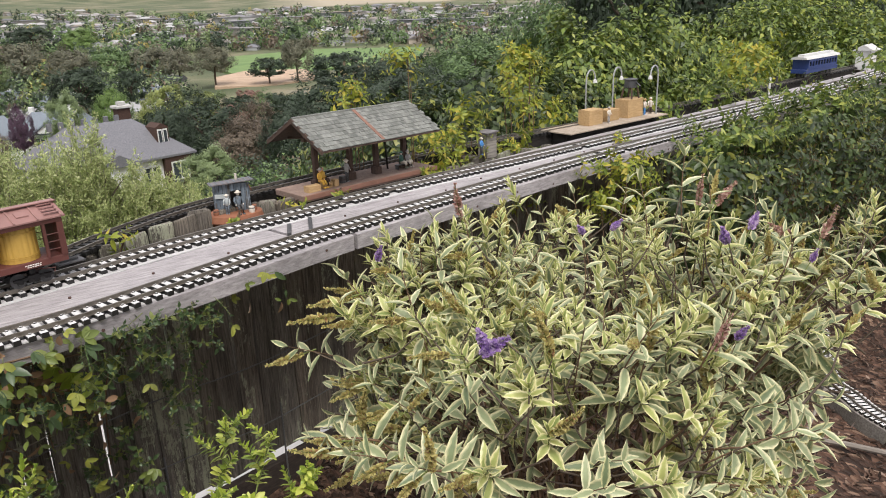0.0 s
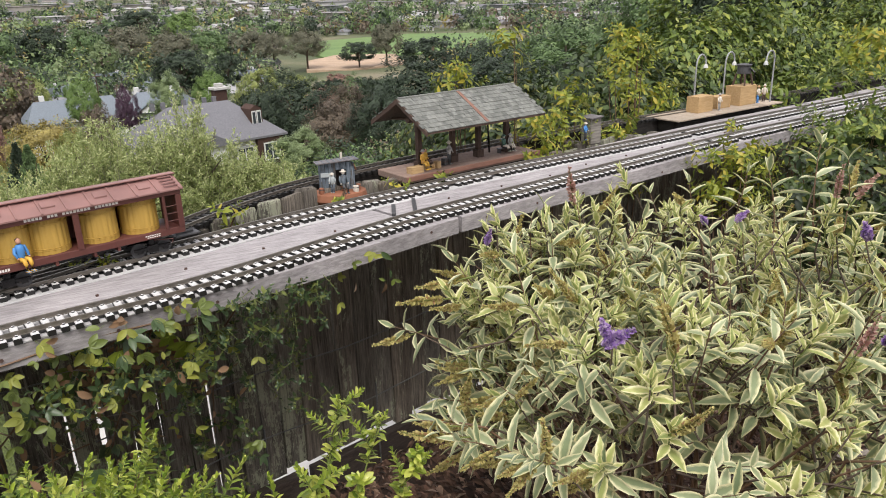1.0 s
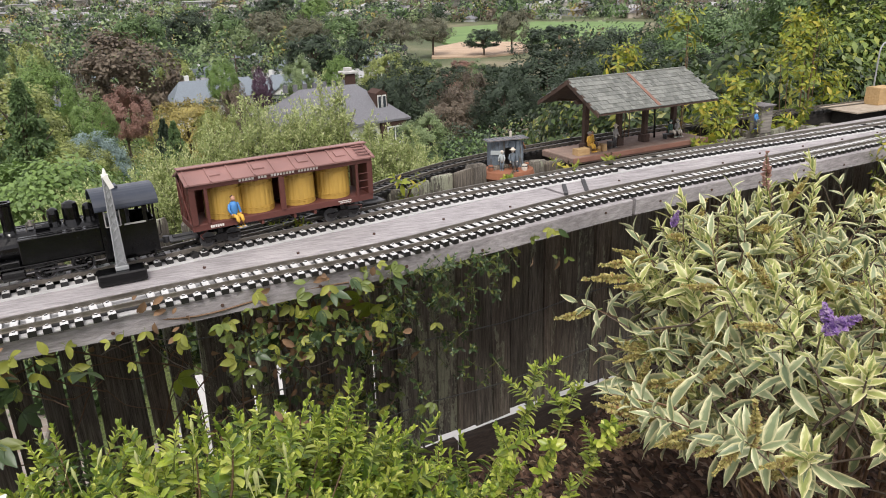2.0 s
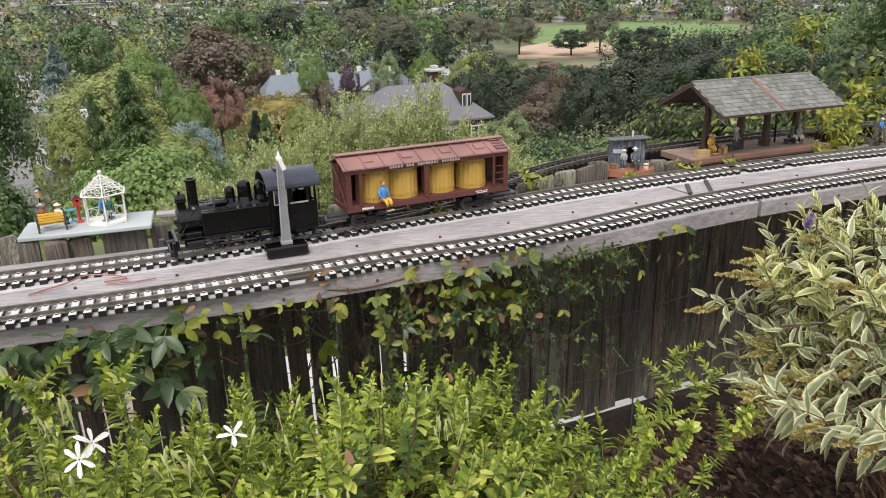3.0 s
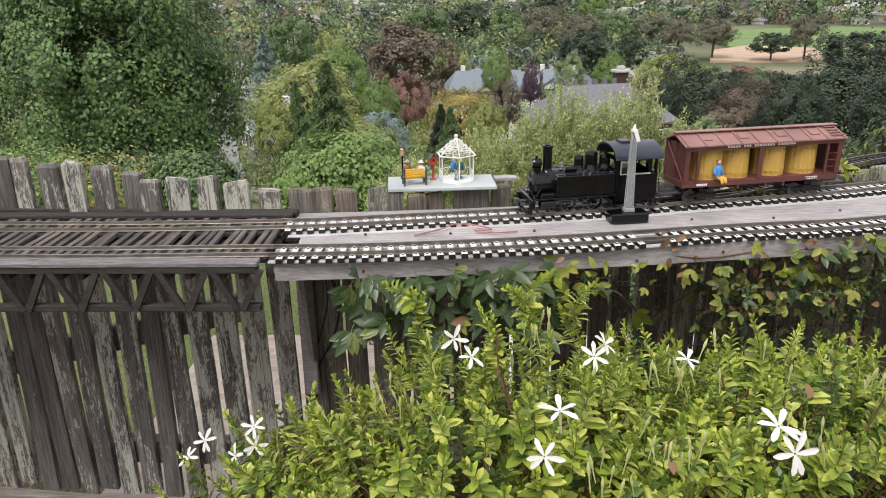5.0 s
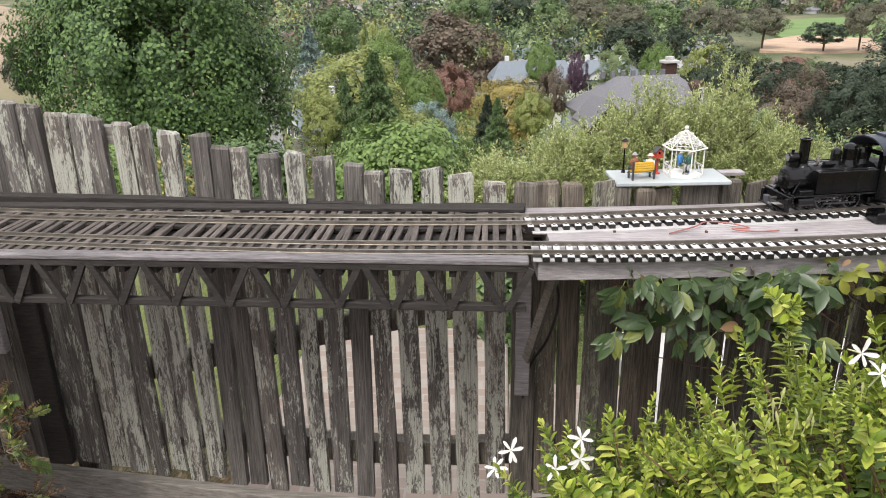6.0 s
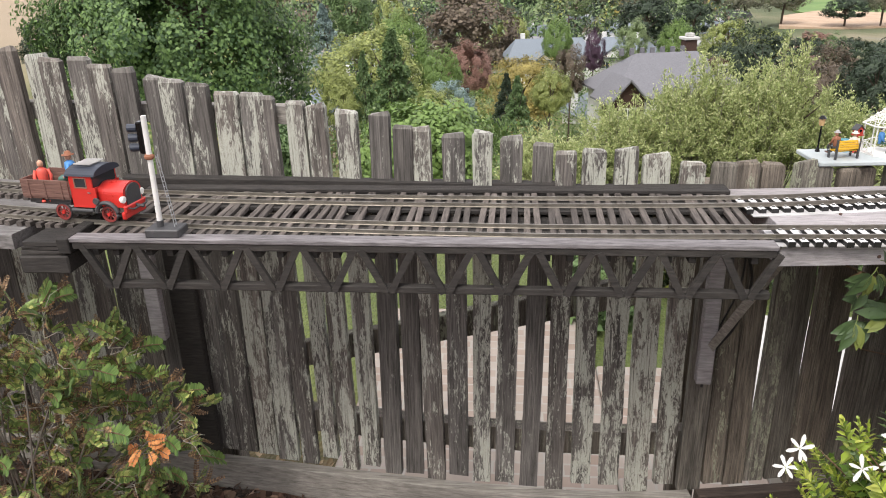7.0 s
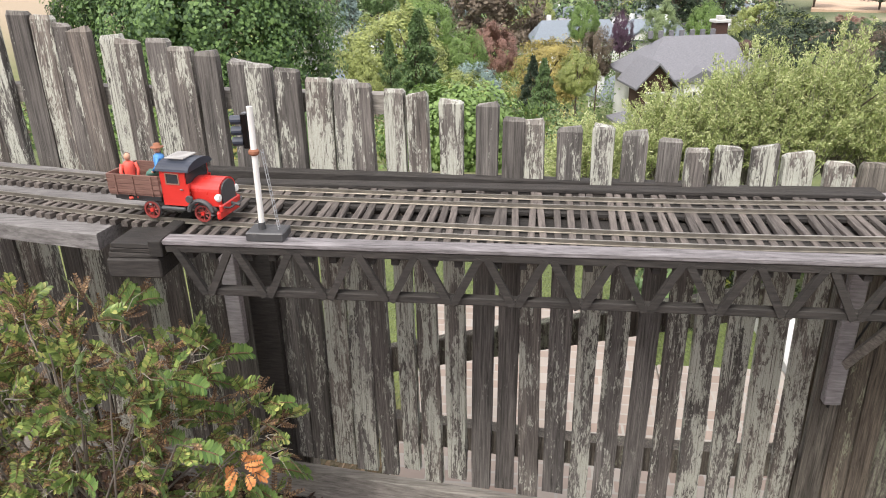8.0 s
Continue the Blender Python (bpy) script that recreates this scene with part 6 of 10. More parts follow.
# variegated shrub with purple flower spikes
bush = thing("variegated_shrub", "large variegated shrub with cream-edged leaves and purple flower spikes", "shrub")
rng = random.Random(31)
LONG = [sprig_mesh("sprig", 100 + i, [M["varieg"], M["stem"]], 5, 0.115, (0.040, 0.076), "lance", (0.0, 1.0), 0.84) for i in range(6)]
TIGHT = [sprig_mesh("sprig", 120 + i, [M["varieg_new"], M["stem_green"]], 6, 0.06, (0.026, 0.052), "lance", (0.45, 1.3), 1.0) for i in range(6)]
SEED = [spike_mesh("seed_spike", 140 + i, [M["seedhead"], M["stem_green"]], 0.085, 0.0092, 230) for i in range(3)]
PURP = [spike_mesh("flower_spike", 150 + i, [M["flower_purple"], M["stem_green"]], 0.05, 0.012, 240) for i in range(2)]
FADE = [spike_mesh("faded_spike", 160 + i, [M["flower_faded"], M["stem_green"]], 0.075, 0.009, 130) for i in range(2)]


def in_bush(p):
    # the skirt stays clear of the mulch beside the fence and of the garden track
    if p.z < max(-0.40 if p.x < 2.35 else -0.48, 0.61 - 0.533 * p.x - 0.438 * p.y) or (p.y < -1.24 + 0.49 * (p.x - 1.275) and p.z < -0.06):
        return False
    return p.x < (3.18 if p.z > -0.35 else 2.72) and p.y < float(np.interp(p.x, [b[0] for b in BOARD], [b[1] for b in BOARD])) - 0.03


lobes = (((2.15, -0.34, -0.34), (0.42, 0.42, 0.46), 120), ((2.55, -0.34, -0.36), (0.46, 0.44, 0.48), 115), ((2.88, -0.30, -0.44), (0.36, 0.38, 0.46), 75), ((2.20, 0.02, -0.27), (0.36, 0.24, 0.40), 70), ((2.65, 0.10, -0.34), (0.40, 0.24, 0.44), 45), ((2.95, -0.52, -0.34), (0.30, 0.26, 0.44), 34), ((2.12, 0.0, -0.13), (0.20, 0.20, 0.22), 50))
tips = []
for c, r, n in lobes:
    tips += shell(rng, n, c, r, -0.30, in_bush)
for i, (p, d) in enumerate(tips):
    upper = p.z > -0.10
    d = (d + Vector((rng.uniform(-0.25, 0.25), rng.uniform(-0.25, 0.25), 0.75 if upper else 0.25))).normalized()
    me = rng.choice(TIGHT) if rng.random() < (0.8 if upper else 0.45 if p.z > -0.3 else 0.15) else rng.choice(LONG)
    s = rng.uniform(0.8, 1.2)
    piece("sprig", me, bush, Matrix.Translation(p - d * 0.05) @ aim(d, rng.uniform(0, 6.3)) @ Matrix.Diagonal((s, s, s, 1)))
inner = []
for c, r, n in lobes:
    inner += shell(rng, 30, c, tuple(q * 0.72 for q in r), -0.6, in_bush)
items = []
for p, d in inner:
    d = (d + Vector((0, 0, 0.4))).normalized()
    items.append((rng.choice(LONG), Matrix.Translation(p - d * 0.05) @ aim(d, rng.uniform(0, 6.3))))
piece("inner_foliage", join_sprigs("inner_foliage", items), bush, None, "", "stuff")
v, f, u = stems(rng, (2.35, -0.15, -0.96), tips[::7], 0.0055, 0.0016)
piece("branchwork", raw_mesh("branchwork", v, f, M["stem"]), bush, None, "", "stuff")
# short crooked twigs inside the crown
runs = []
for p, d in tips + inner:
    e = (d + Vector((rng.uniform(-0.8, 0.8), rng.uniform(-0.8, 0.8), rng.uniform(-0.2, 0.9)))).normalized()
    q = p - e * rng.uniform(0.10, 0.20)
    runs.append([list(q), list(q.lerp(p, 0.5) + Vector((rng.uniform(-0.02, 0.02), rng.uniform(-0.02, 0.02), rng.uniform(-0.02, 0.01)))), list(p)])
v, f, u = bars(runs, 0.0026, 0.0013)
piece("twigwork", raw_mesh("twigwork", v, f, M["bark"]), bush, None, "dark crooked twigs", "stuff")


def spike(me, p, d, s=1.0, nm="flower_spike"):
    d = Vector(d).normalized()
    piece(nm, me, bush, Matrix.Translation(p) @ aim(d, rng.uniform(0, 6)) @ Matrix.Diagonal((s, s, s, 1)))


for p, d, s in (((2.50, -0.448, 0.095), (-0.5, 0.1, 0.7), 1.15), ((2.60, -0.43, 0.10), (0.8, 0.2, 0.6), 1.1), ((2.003, 0.06, 0.035), (0.2, 0, 0.9), 0.9), ((1.885, -0.449, 0.05), (0.6, -0.3, 0.5), 1.3), ((1.90, -0.44, 0.06), (-0.5, -0.3, 0.8), 1.0),
                ((2.42, -0.22, 0.085), (0.8, 0, 0.6), 0.9), ((2.36, -0.2, 0.085), (-0.6, 0, 0.8), 0.8), ((2.28, -0.62, 0.02), (0.2, -0.4, 0.8), 0.8), ((2.72, -0.5, 0.02), (0.5, -0.2, 0.9), 0.8)):
    spike(rng.choice(PURP), p, d, s * 0.78)
for p, d, s in (((2.58, -0.36, 0.14), (0.8, 0.1, 0.5), 1.1), ((2.52, -0.36, 0.15), (-0.1, 0, 1), 0.9), ((2.78, -0.42, 0.05), (-0.8, 0, 0.3), 1.2), ((2.85, -0.45, 0.03), (0.6, 0, 0.8), 1.1), ((2.25, -0.6, 0.0), (0.3, -0.3, 0.9), 1.0), ((2.2, 0.02, 0.10), (-0.3, 0, 1), 1.2)):
    spike(rng.choice(FADE), p, d, s, "faded_spike")
edge = [(p, d) for p, d in tips if p.x < 1.95 and p.z < 0.02]
for i, (p, d) in enumerate(edge[:26]):
    spike(rng.choice(SEED), p + Vector((-0.02, 0, 0)), (-1.0, rng.uniform(-0.4, 0.2), rng.uniform(-0.15, 0.5)), rng.uniform(0.8, 1.25), "seed_spike")
for p, d in tips[::4]:
    spike(rng.choice(SEED), p, (rng.uniform(-1, 1), rng.uniform(-0.6, 0.2), rng.uniform(0.1, 1)), rng.uniform(0.8, 1.2), "seed_spike")

# jasmine bush with white star flowers
jas = thing("jasmine_bush", "bright green jasmine bush with white star flowers and buds", "shrub")
rng = random.Random(47)
JS = [sprig_mesh("sprig", 200 + i, [M["jasmine"], M["stem_green"]], 9, 0.062, (0.011, 0.023), "blunt", (0.25, 1.25), 0.86, 3, 0.001) for i in range(7)]
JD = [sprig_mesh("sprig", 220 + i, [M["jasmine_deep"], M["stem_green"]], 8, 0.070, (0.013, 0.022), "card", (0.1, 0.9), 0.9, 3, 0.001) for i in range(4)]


def clear_shelf(p):
    return p.y < float(np.interp(p.x, [b[0] for b in BOARD], [b[1] for b in BOARD])) - 0.10


jl = (((0.62, -0.46, -0.38), (0.42, 0.34, 0.435), 840), ((1.02, -0.40, -0.41), (0.42, 0.36, 0.41), 820), ((0.30, -0.36, -0.47), (0.23, 0.26, 0.36), 260), ((1.38, -0.24, -0.56), (0.26, 0.24, 0.36), 190), ((1.16, -0.15, -0.40), (0.28, 0.18, 0.32), 300), ((0.86, -0.16, -0.40), (0.16, 0.16, 0.34), 110))
jt = []
for c, r, n in jl:
    jt += shell(rng, n, c, r, -0.2, clear_shelf)
items = []
for i, (p, d) in enumerate(jt):
    d = (d + Vector((rng.uniform(-0.4, 0.4), rng.uniform(-0.4, 0.4), 0.6))).normalized()
    s = rng.uniform(0.7, 1.25)
    me, m = rng.choice(JS), Matrix.Translation(p - d * 0.04) @ aim(d, rng.uniform(0, 6.3)) @ Matrix.Diagonal((s, s, s, 1))
    if i % 6 == 0 and p.y < -0.2 and p.z > -0.4:
        piece("sprig", me, jas, m)
    else:
        items.append((me, m))
# inner sprigs take a darker green than the outer ones
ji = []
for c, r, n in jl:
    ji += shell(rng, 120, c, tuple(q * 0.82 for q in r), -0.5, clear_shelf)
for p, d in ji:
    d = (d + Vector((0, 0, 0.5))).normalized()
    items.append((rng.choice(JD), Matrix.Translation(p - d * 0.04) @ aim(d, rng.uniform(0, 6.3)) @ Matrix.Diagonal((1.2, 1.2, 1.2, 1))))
piece("foliage", join_sprigs("foliage", items), jas, None, "", "stuff")
v, f, u = stems(rng, (0.8, -0.3, -0.96), jt[::3] + ji, 0.004, 0.001)
piece("branchwork", raw_mesh("branchwork", v, f, M["stem"]), jas, None, "", "stuff")


def star_mesh(seed, petals=6):
    rng = np.random.default_rng(seed)
    a = np.arange(petals) * 2 * math.pi / petals + rng.normal(0, 0.12, petals)
    out = np.stack([np.cos(a), np.sin(a), rng.uniform(0.0, 0.25, petals)], 1)
    v, f, uv = place_leaves(rng, out * 0.001, out, np.tile((0, 0, 1.0), (petals, 1)), rng.uniform(0.016, 0.021, petals), "petal", 1.0)
    tb = bars(np.array([[(0, 0, -0.028), (0, 0, -0.012), (0, 0, 0.0)]]), 0.0011, 0.0018)
    V, F, U, mt = joined((v, f, uv, 0), (*tb, 1))
    return raw_mesh("flower", V, F, [M["petal"], M["bud"]], mt, U)


def bud_mesh():
    bm = bmesh.new()
    lathe(bm, [(0.0009, -0.024), (0.0011, 0.0), (0.0026, 0.010), (0.0032, 0.017), (0.0017, 0.026), (0.0004, 0.030)], 7)
    me = bpy.data.meshes.new("bud")
    bm.to_mesh(me)
    bm.free()
    me.materials.append(M["bud"])
    return me


STARS = [star_mesh(i, 5 + i % 2) for i in range(4)]
BUD = bud_mesh()
for p, d in (((0.531, -0.426, 0.067), (0.1, -0.9, 0.3)), ((0.555, -0.433, 0.043), (0.2, -0.4, 0.9)), ((0.703, -0.511, 0.086), (-0.1, -0.8, 0.5)), ((0.716, -0.505, 0.100), (0.6, -0.3, 0.7)), ((0.633, -0.714, 0.138), (-0.1, -0.15, 1.0)), ((0.625, -0.680, 0.063), (-0.4, -0.8, 0.4)),
             ((0.817, -0.755, 0.149), (0.1, -0.35, 0.9)), ((0.830, -0.765, 0.128), (0.1, -0.9, 0.35)), ((0.846, -0.423, 0.034), (0.2, -0.3, 0.9)), ((1.34, -0.36, -0.24), (0.2, -0.6, 0.8)), ((0.114, -0.280, -0.196), (-0.1, -0.9, 0.5)), ((0.090, -0.30, -0.215), (-0.3, -0.5, 0.8)),
             ((0.215, -0.329, -0.136), (0.1, -0.8, 0.6)), ((0.214, -0.334, -0.168), (0.0, -0.9, 0.3)), ((0.180, -0.33, -0.190), (-0.5, -0.7, 0.5))):
    d = Vector(d).normalized()
    piece("flower", rng.choice(STARS), jas, Matrix.Translation(Vector(p)) @ aim(d, rng.uniform(0, 6)), "white star flower")
for i in range(240):
    p, d = rng.choice(jt)
    if p.z < -0.12:
        continue
    d = (d + Vector((0, -0.2, 0.9))).normalized()
    s = rng.uniform(0.5, 0.85)
    piece("bud", BUD, jas, Matrix.Translation(p + d * 0.035) @ aim(d) @ Matrix.Diagonal((s, s, s, 1)))
# upright sprays of buds at the shoot tips
for c in ((0.655, -0.40, 0.075), (0.80, -0.50, 0.06), (0.78, -0.62, 0.03), (0.45, -0.45, -0.01), (0.95, -0.55, 0.0), (1.12, -0.42, 0.0), (0.70, -0.66, 0.03)):
    for j in range(9):
        q = Vector(c) + Vector((rng.uniform(-0.028, 0.028), rng.uniform(-0.02, 0.02), rng.uniform(-0.02, 0.015)))
        s = rng.uniform(0.5, 0.75)
        piece("bud", BUD, jas, Matrix.Translation(q) @ aim((rng.uniform(-0.35, 0.25), rng.uniform(-0.3, 0.1), 1.0)) @ Matrix.Diagonal((s, s, s, 1)))
FALLEN = [sprig_mesh("dry_leaf", 240 + i, [M["dry_leaf"], M["stem"]], 1, 0.004, (0.014, 0.020), "oval", (0.5, 1.0), 0.9, 1) for i in range(2)]
for p in ((0.78, -0.60, 0.0), (1.15, -0.28, -0.02), (0.98, -0.5, 0.02), (0.6, -0.62, -0.08), (1.05, -0.62, -0.1)):
    piece("dry_leaf", rng.choice(FALLEN), jas, Matrix.Translation(p) @ aim((rng.uniform(-0.4, 0.4), -0.5, 0.8), rng.uniform(0, 6)), "fallen dry brown leaf")

# long shoots that stand out of the bush beside the mulch
for tip, base in (((1.615, -0.239, -0.103), (1.44, -0.26, -0.50)), ((1.563, -0.202, -0.081), (1.42, -0.24, -0.50)), ((1.50, -0.26, -0.16), (1.38, -0.26, -0.50)), ((1.66, -0.27, -0.17), (1.46, -0.28, -0.52)), ((1.45, -0.30, -0.20), (1.34, -0.28, -0.5)), ((0.47, -0.34, 0.085), (0.52, -0.36, -0.2)), ((0.635, -0.38, 0.105), (0.66, -0.40, -0.15)), ((0.705, -0.34, 0.075), (0.72, -0.36, -0.18))):
    a, b = Vector(base), Vector(tip)
    v, f, u = bars([[list(a), list(a.lerp(b, 0.5) + Vector((0.01, 0, 0.015))), list(b)]], 0.0028, 0.0012)
    piece("shoot", raw_mesh("shoot", v, f, M["stem_green"]), jas)
    for f in (0.55, 0.66, 0.76, 0.84, 0.90, 0.95, 1.0):
        d = (b - a).normalized() + Vector((rng.uniform(-0.9, 0.9), rng.uniform(-0.9, 0.9), rng.uniform(-0.1, 0.5)))
        s_ = rng.uniform(0.8, 1.1)
        piece("sprig", rng.choice(JS), jas, Matrix.Translation(a.lerp(b, f)) @ aim(d, rng.uniform(0, 6)) @ Matrix.Diagonal((s_, s_, s_ * 0.8, 1)))

# shrub with feathered leaves below the bridge end
def pinnate_mesh(name, seed, mats, pairs=9, length=0.046, leaflet=0.0115, shape="blunt"):
    rng = np.random.default_rng(seed)
    f = np.repeat(np.linspace(0.12, 1, pairs), 2)
    side = np.tile((-1.0, 1.0), pairs)
    arch = -0.28
    at = np.stack([f * length * 0.15, np.zeros(2 * pairs), f * length], 1)
    at[:, 0] += arch * length * f * f
    along = np.stack([np.full(2 * pairs, 0.15), side, 0.45 + 0.4 * f], 1) + rng.normal(0, 0.08, (2 * pairs, 3))
    size = leaflet * (0.55 + 0.75 * np.sin(f * math.pi * 0.85)) * rng.uniform(0.85, 1.1, 2 * pairs)
    v, fa, uv = place_leaves(rng, at, along, np.tile((1.0, 0, 0.2), (2 * pairs, 1)), size, shape, 0.95)
    line = np.array([[(t * length * 0.15 + arch * length * t * t, 0, t * length) for t in np.linspace(0, 1, 5)]])
    V, F, U, mt = joined((v, fa, uv, 0), (*bars(line, 0.001, 0.0006), 1))
    return raw_mesh(name, V, F, mats, mt, U)


pin = thing("feather_leaf_shrub", "straggly shrub with feathered green leaves and reddish dry sprays", "shrub")
rng = random.Random(53)
PG = [pinnate_mesh("frond", 300 + i, [M["pinnate"], M["stem"]], 8 + i % 3) for i in range(5)]
PL = [pinnate_mesh("long_frond", 340 + i, [M["pinnate_deep"], M["stem"]], 9 + i, 0.056, 0.0105) for i in range(2)]
PD = [pinnate_mesh("dry_frond", 320 + i, [M["pinnate_dry"], M["stem"]], 9, 0.046, 0.0062, "card") for i in range(4)]


def near_left(p):
    return p.y < float(fence_y(p.x)) - 0.06 and (p.y < -0.03 or p.z < -0.12)


pt = []
for c, r, n in (((-1.46, 0.03, -0.52), (0.36, 0.26, 0.46), 210), ((-1.75, -0.05, -0.48), (0.34, 0.30, 0.46), 190), ((-1.22, 0.12, -0.60), (0.24, 0.2, 0.40), 80), ((-1.5, 0.05, -0.55), (0.26, 0.18, 0.36), 130)):
    pt += shell(rng, n, c, r, -0.5, near_left)
items = []
for i, (p, d) in enumerate(pt):
    for j in range(rng.choice((4, 5, 6, 7))):
        e = (d + Vector((rng.uniform(-1.0, 1.0), rng.uniform(-1.0, 0.3), rng.uniform(-0.4, 0.7)))).normalized()
        s = rng.uniform(0.75, 1.25)
        dry = rng.random() < 0.6
        me, m = rng.choice(PD if dry else PG), Matrix.Translation(p - d * 0.03) @ aim(e, rng.uniform(0, 6.3)) @ Matrix.Diagonal((s, s, s, 1))
        if j == 0 and i % 4 == 0:
            piece("dry_frond" if dry else "frond", me, pin, m)
        else:
            items.append((me, m))
# longer dark fronds that reach out of the shrub beside the fence
for p, d in [q for q in pt if q[0].x > -1.36 and q[0].y < 0.2][::2]:
    e = (Vector((0.8, -0.45, 0.15)) + d * 0.5 + Vector((rng.uniform(-0.3, 0.3), rng.uniform(-0.3, 0.3), rng.uniform(-0.35, 0.35)))).normalized()
    s = rng.uniform(1.3, 1.9)
    piece("long_frond", rng.choice(PL), pin, Matrix.Translation(p - d * 0.03) @ aim(e, rng.uniform(-0.7, 0.7)) @ Matrix.Diagonal((s, s, s, 1)))
piece("foliage", join_sprigs("foliage", items), pin, None, "", "stuff")
v, f, u = stems(rng, (-1.5, 0.08, -0.97), pt[::7], 0.004, 0.0012)
piece("branchwork", raw_mesh("branchwork", v, f, M["twig_grey"]), pin, None, "", "stuff")
# bare grey twigs and two burnt-orange sprays among the fronds
runs = []
for i in range(620):
    p, d = rng.choice(pt)
    e = (d + Vector((rng.uniform(-0.9, 0.9), rng.uniform(-0.9, 0.4), rng.uniform(-0.5, 0.7)))).normalized()
    l = rng.uniform(0.03, 0.08)
    q = p - d * 0.05
    runs.append([list(q), list(q + e * l * 0.5 + Vector((rng.uniform(-0.012, 0.012), 0, rng.uniform(-0.012, 0.012)))), list(q + e * l + Vector((0, 0, rng.uniform(-0.02, 0.02))))])
v, f, u = bars(runs, 0.0011, 0.0005)
M["twig_pale"] = paint_mat("pale_bare_twig", (0.42, 0.38, 0.33), 0.8, 0.3, 60)
piece("dead_twig", raw_mesh("dead_twig", v, f, M["twig_pale"]), pin, None, "pale bare twigs", "stuff")
M["pinnate_orange"] = leaf_mat("burnt_orange_leaf", (0.42, 0.14, 0.04), (0.66, 0.30, 0.10), rough=0.7)
PO = [pinnate_mesh("orange_frond", 330 + i, [M["pinnate_orange"], M["stem"]], 7, 0.034, 0.010) for i in range(2)]
for c in ((-1.02, -0.10, -0.375), (-1.62, -0.22, -0.22)):
    for j in range(7):
        e = Vector((rng.uniform(-1, 1), rng.uniform(-1, 0), rng.uniform(-0.3, 0.8)))
        piece("orange_frond", rng.choice(PO), pin, Matrix.Translation(Vector(c) + e * 0.02) @ aim(e, rng.uniform(0, 6)), "burnt orange dying frond")


# ---- vines, hedges and the slope to the right ----
def lobed_mesh(name, seed, mats, size=0.05, lobes=3, kind="lance"):
    """A three-lobed vine leaf on a short stalk, hanging from the origin."""
    rng = np.random.default_rng(seed)
    a = np.linspace(-0.85, 0.85, lobes) + rng.normal(0, 0.08, lobes)
    along = np.stack([np.cos(a), np.sin(a), np.full(lobes, -0.1)], 1)
    at = np.tile((0.3 * size, 0, 0), (lobes, 1))
    v, f, uv = place_leaves(rng, at, along, np.tile((0, 0, 1.0), (lobes, 1)), size * np.where(np.abs(a) < 0.3, 1.0, 0.82), kind, 1.0 if kind == "oval" else 1.35)
    stalk = bars(np.array([[(0, 0, 0.0), (0.15 * size, 0, 0.03 * size), (0.32 * size, 0, 0)]]), 0.0008, 0.0006)
    V, F, U, mt = joined((v, f, uv, 0), (*stalk, 1))
    return raw_mesh(name, V, F, mats, mt, U)


VG = [lobed_mesh("leaf", 400 + i, [M["vine"], M["stem_green"]], 0.046, (3, 3, 5, 1)[i]) for i in range(4)]
VO = [lobed_mesh("leaf", 450 + i, [M["vine_mid"], M["stem_green"]], 0.034, (3, 2, 3, 1)[i], "oval") for i in range(4)]
VY = [lobed_mesh("leaf", 410 + i, [M["vine_yellow"], M["stem_green"]], 0.036, (3, 1, 3, 2)[i], "oval") for i in range(4)]
VS = [sprig_mesh("leaf_spray", 420 + i, [M["vine"], M["stem_green"]], 5, 0.045, (0.009, 0.018), "lance", (0.0, 0.9), 1.5, 2, 0.0008) for i in range(3)]
VB = [sprig_mesh("dry_leaf", 430 + i, [M["dry_leaf"], M["stem"]], 1, 0.006, (0.026, 0.036), "oval", (-0.8, 0.0), 0.9, 1, 0.0008) for i in range(3)]
FR = [b[0] for b in BOARD], [b[1] for b in BOARD]


def front_y(x):
    return float(np.interp(x, *FR))


def hang(thing_, rng, me, p, nm, s=1.0, up=0.15):
    """A leaf that hangs with its face to the garden."""
    down = Vector((rng.uniform(-0.9, 0.9), rng.uniform(-0.8, 0.1), rng.uniform(-1.0, up))).normalized()
    face = Vector((rng.uniform(-1.0, 1.0), -1.0, rng.uniform(-0.2, 1.4)))
    y = face.cross(down).normalized()
    z = down.cross(y)
    m = Matrix((down, y, z)).transposed().to_4x4()
    piece(nm, me, thing_, Matrix.Translation(p) @ m @ Matrix.Diagonal((s, s, s, 1)))


def runner(rng, pts, r=0.0018):
    return [p for p, h in spline(pts, 0.03)]


vine = thing("passion_vine", "climbing vine with lobed green and yellowing leaves on the fence", "vine")
rng = random.Random(71)
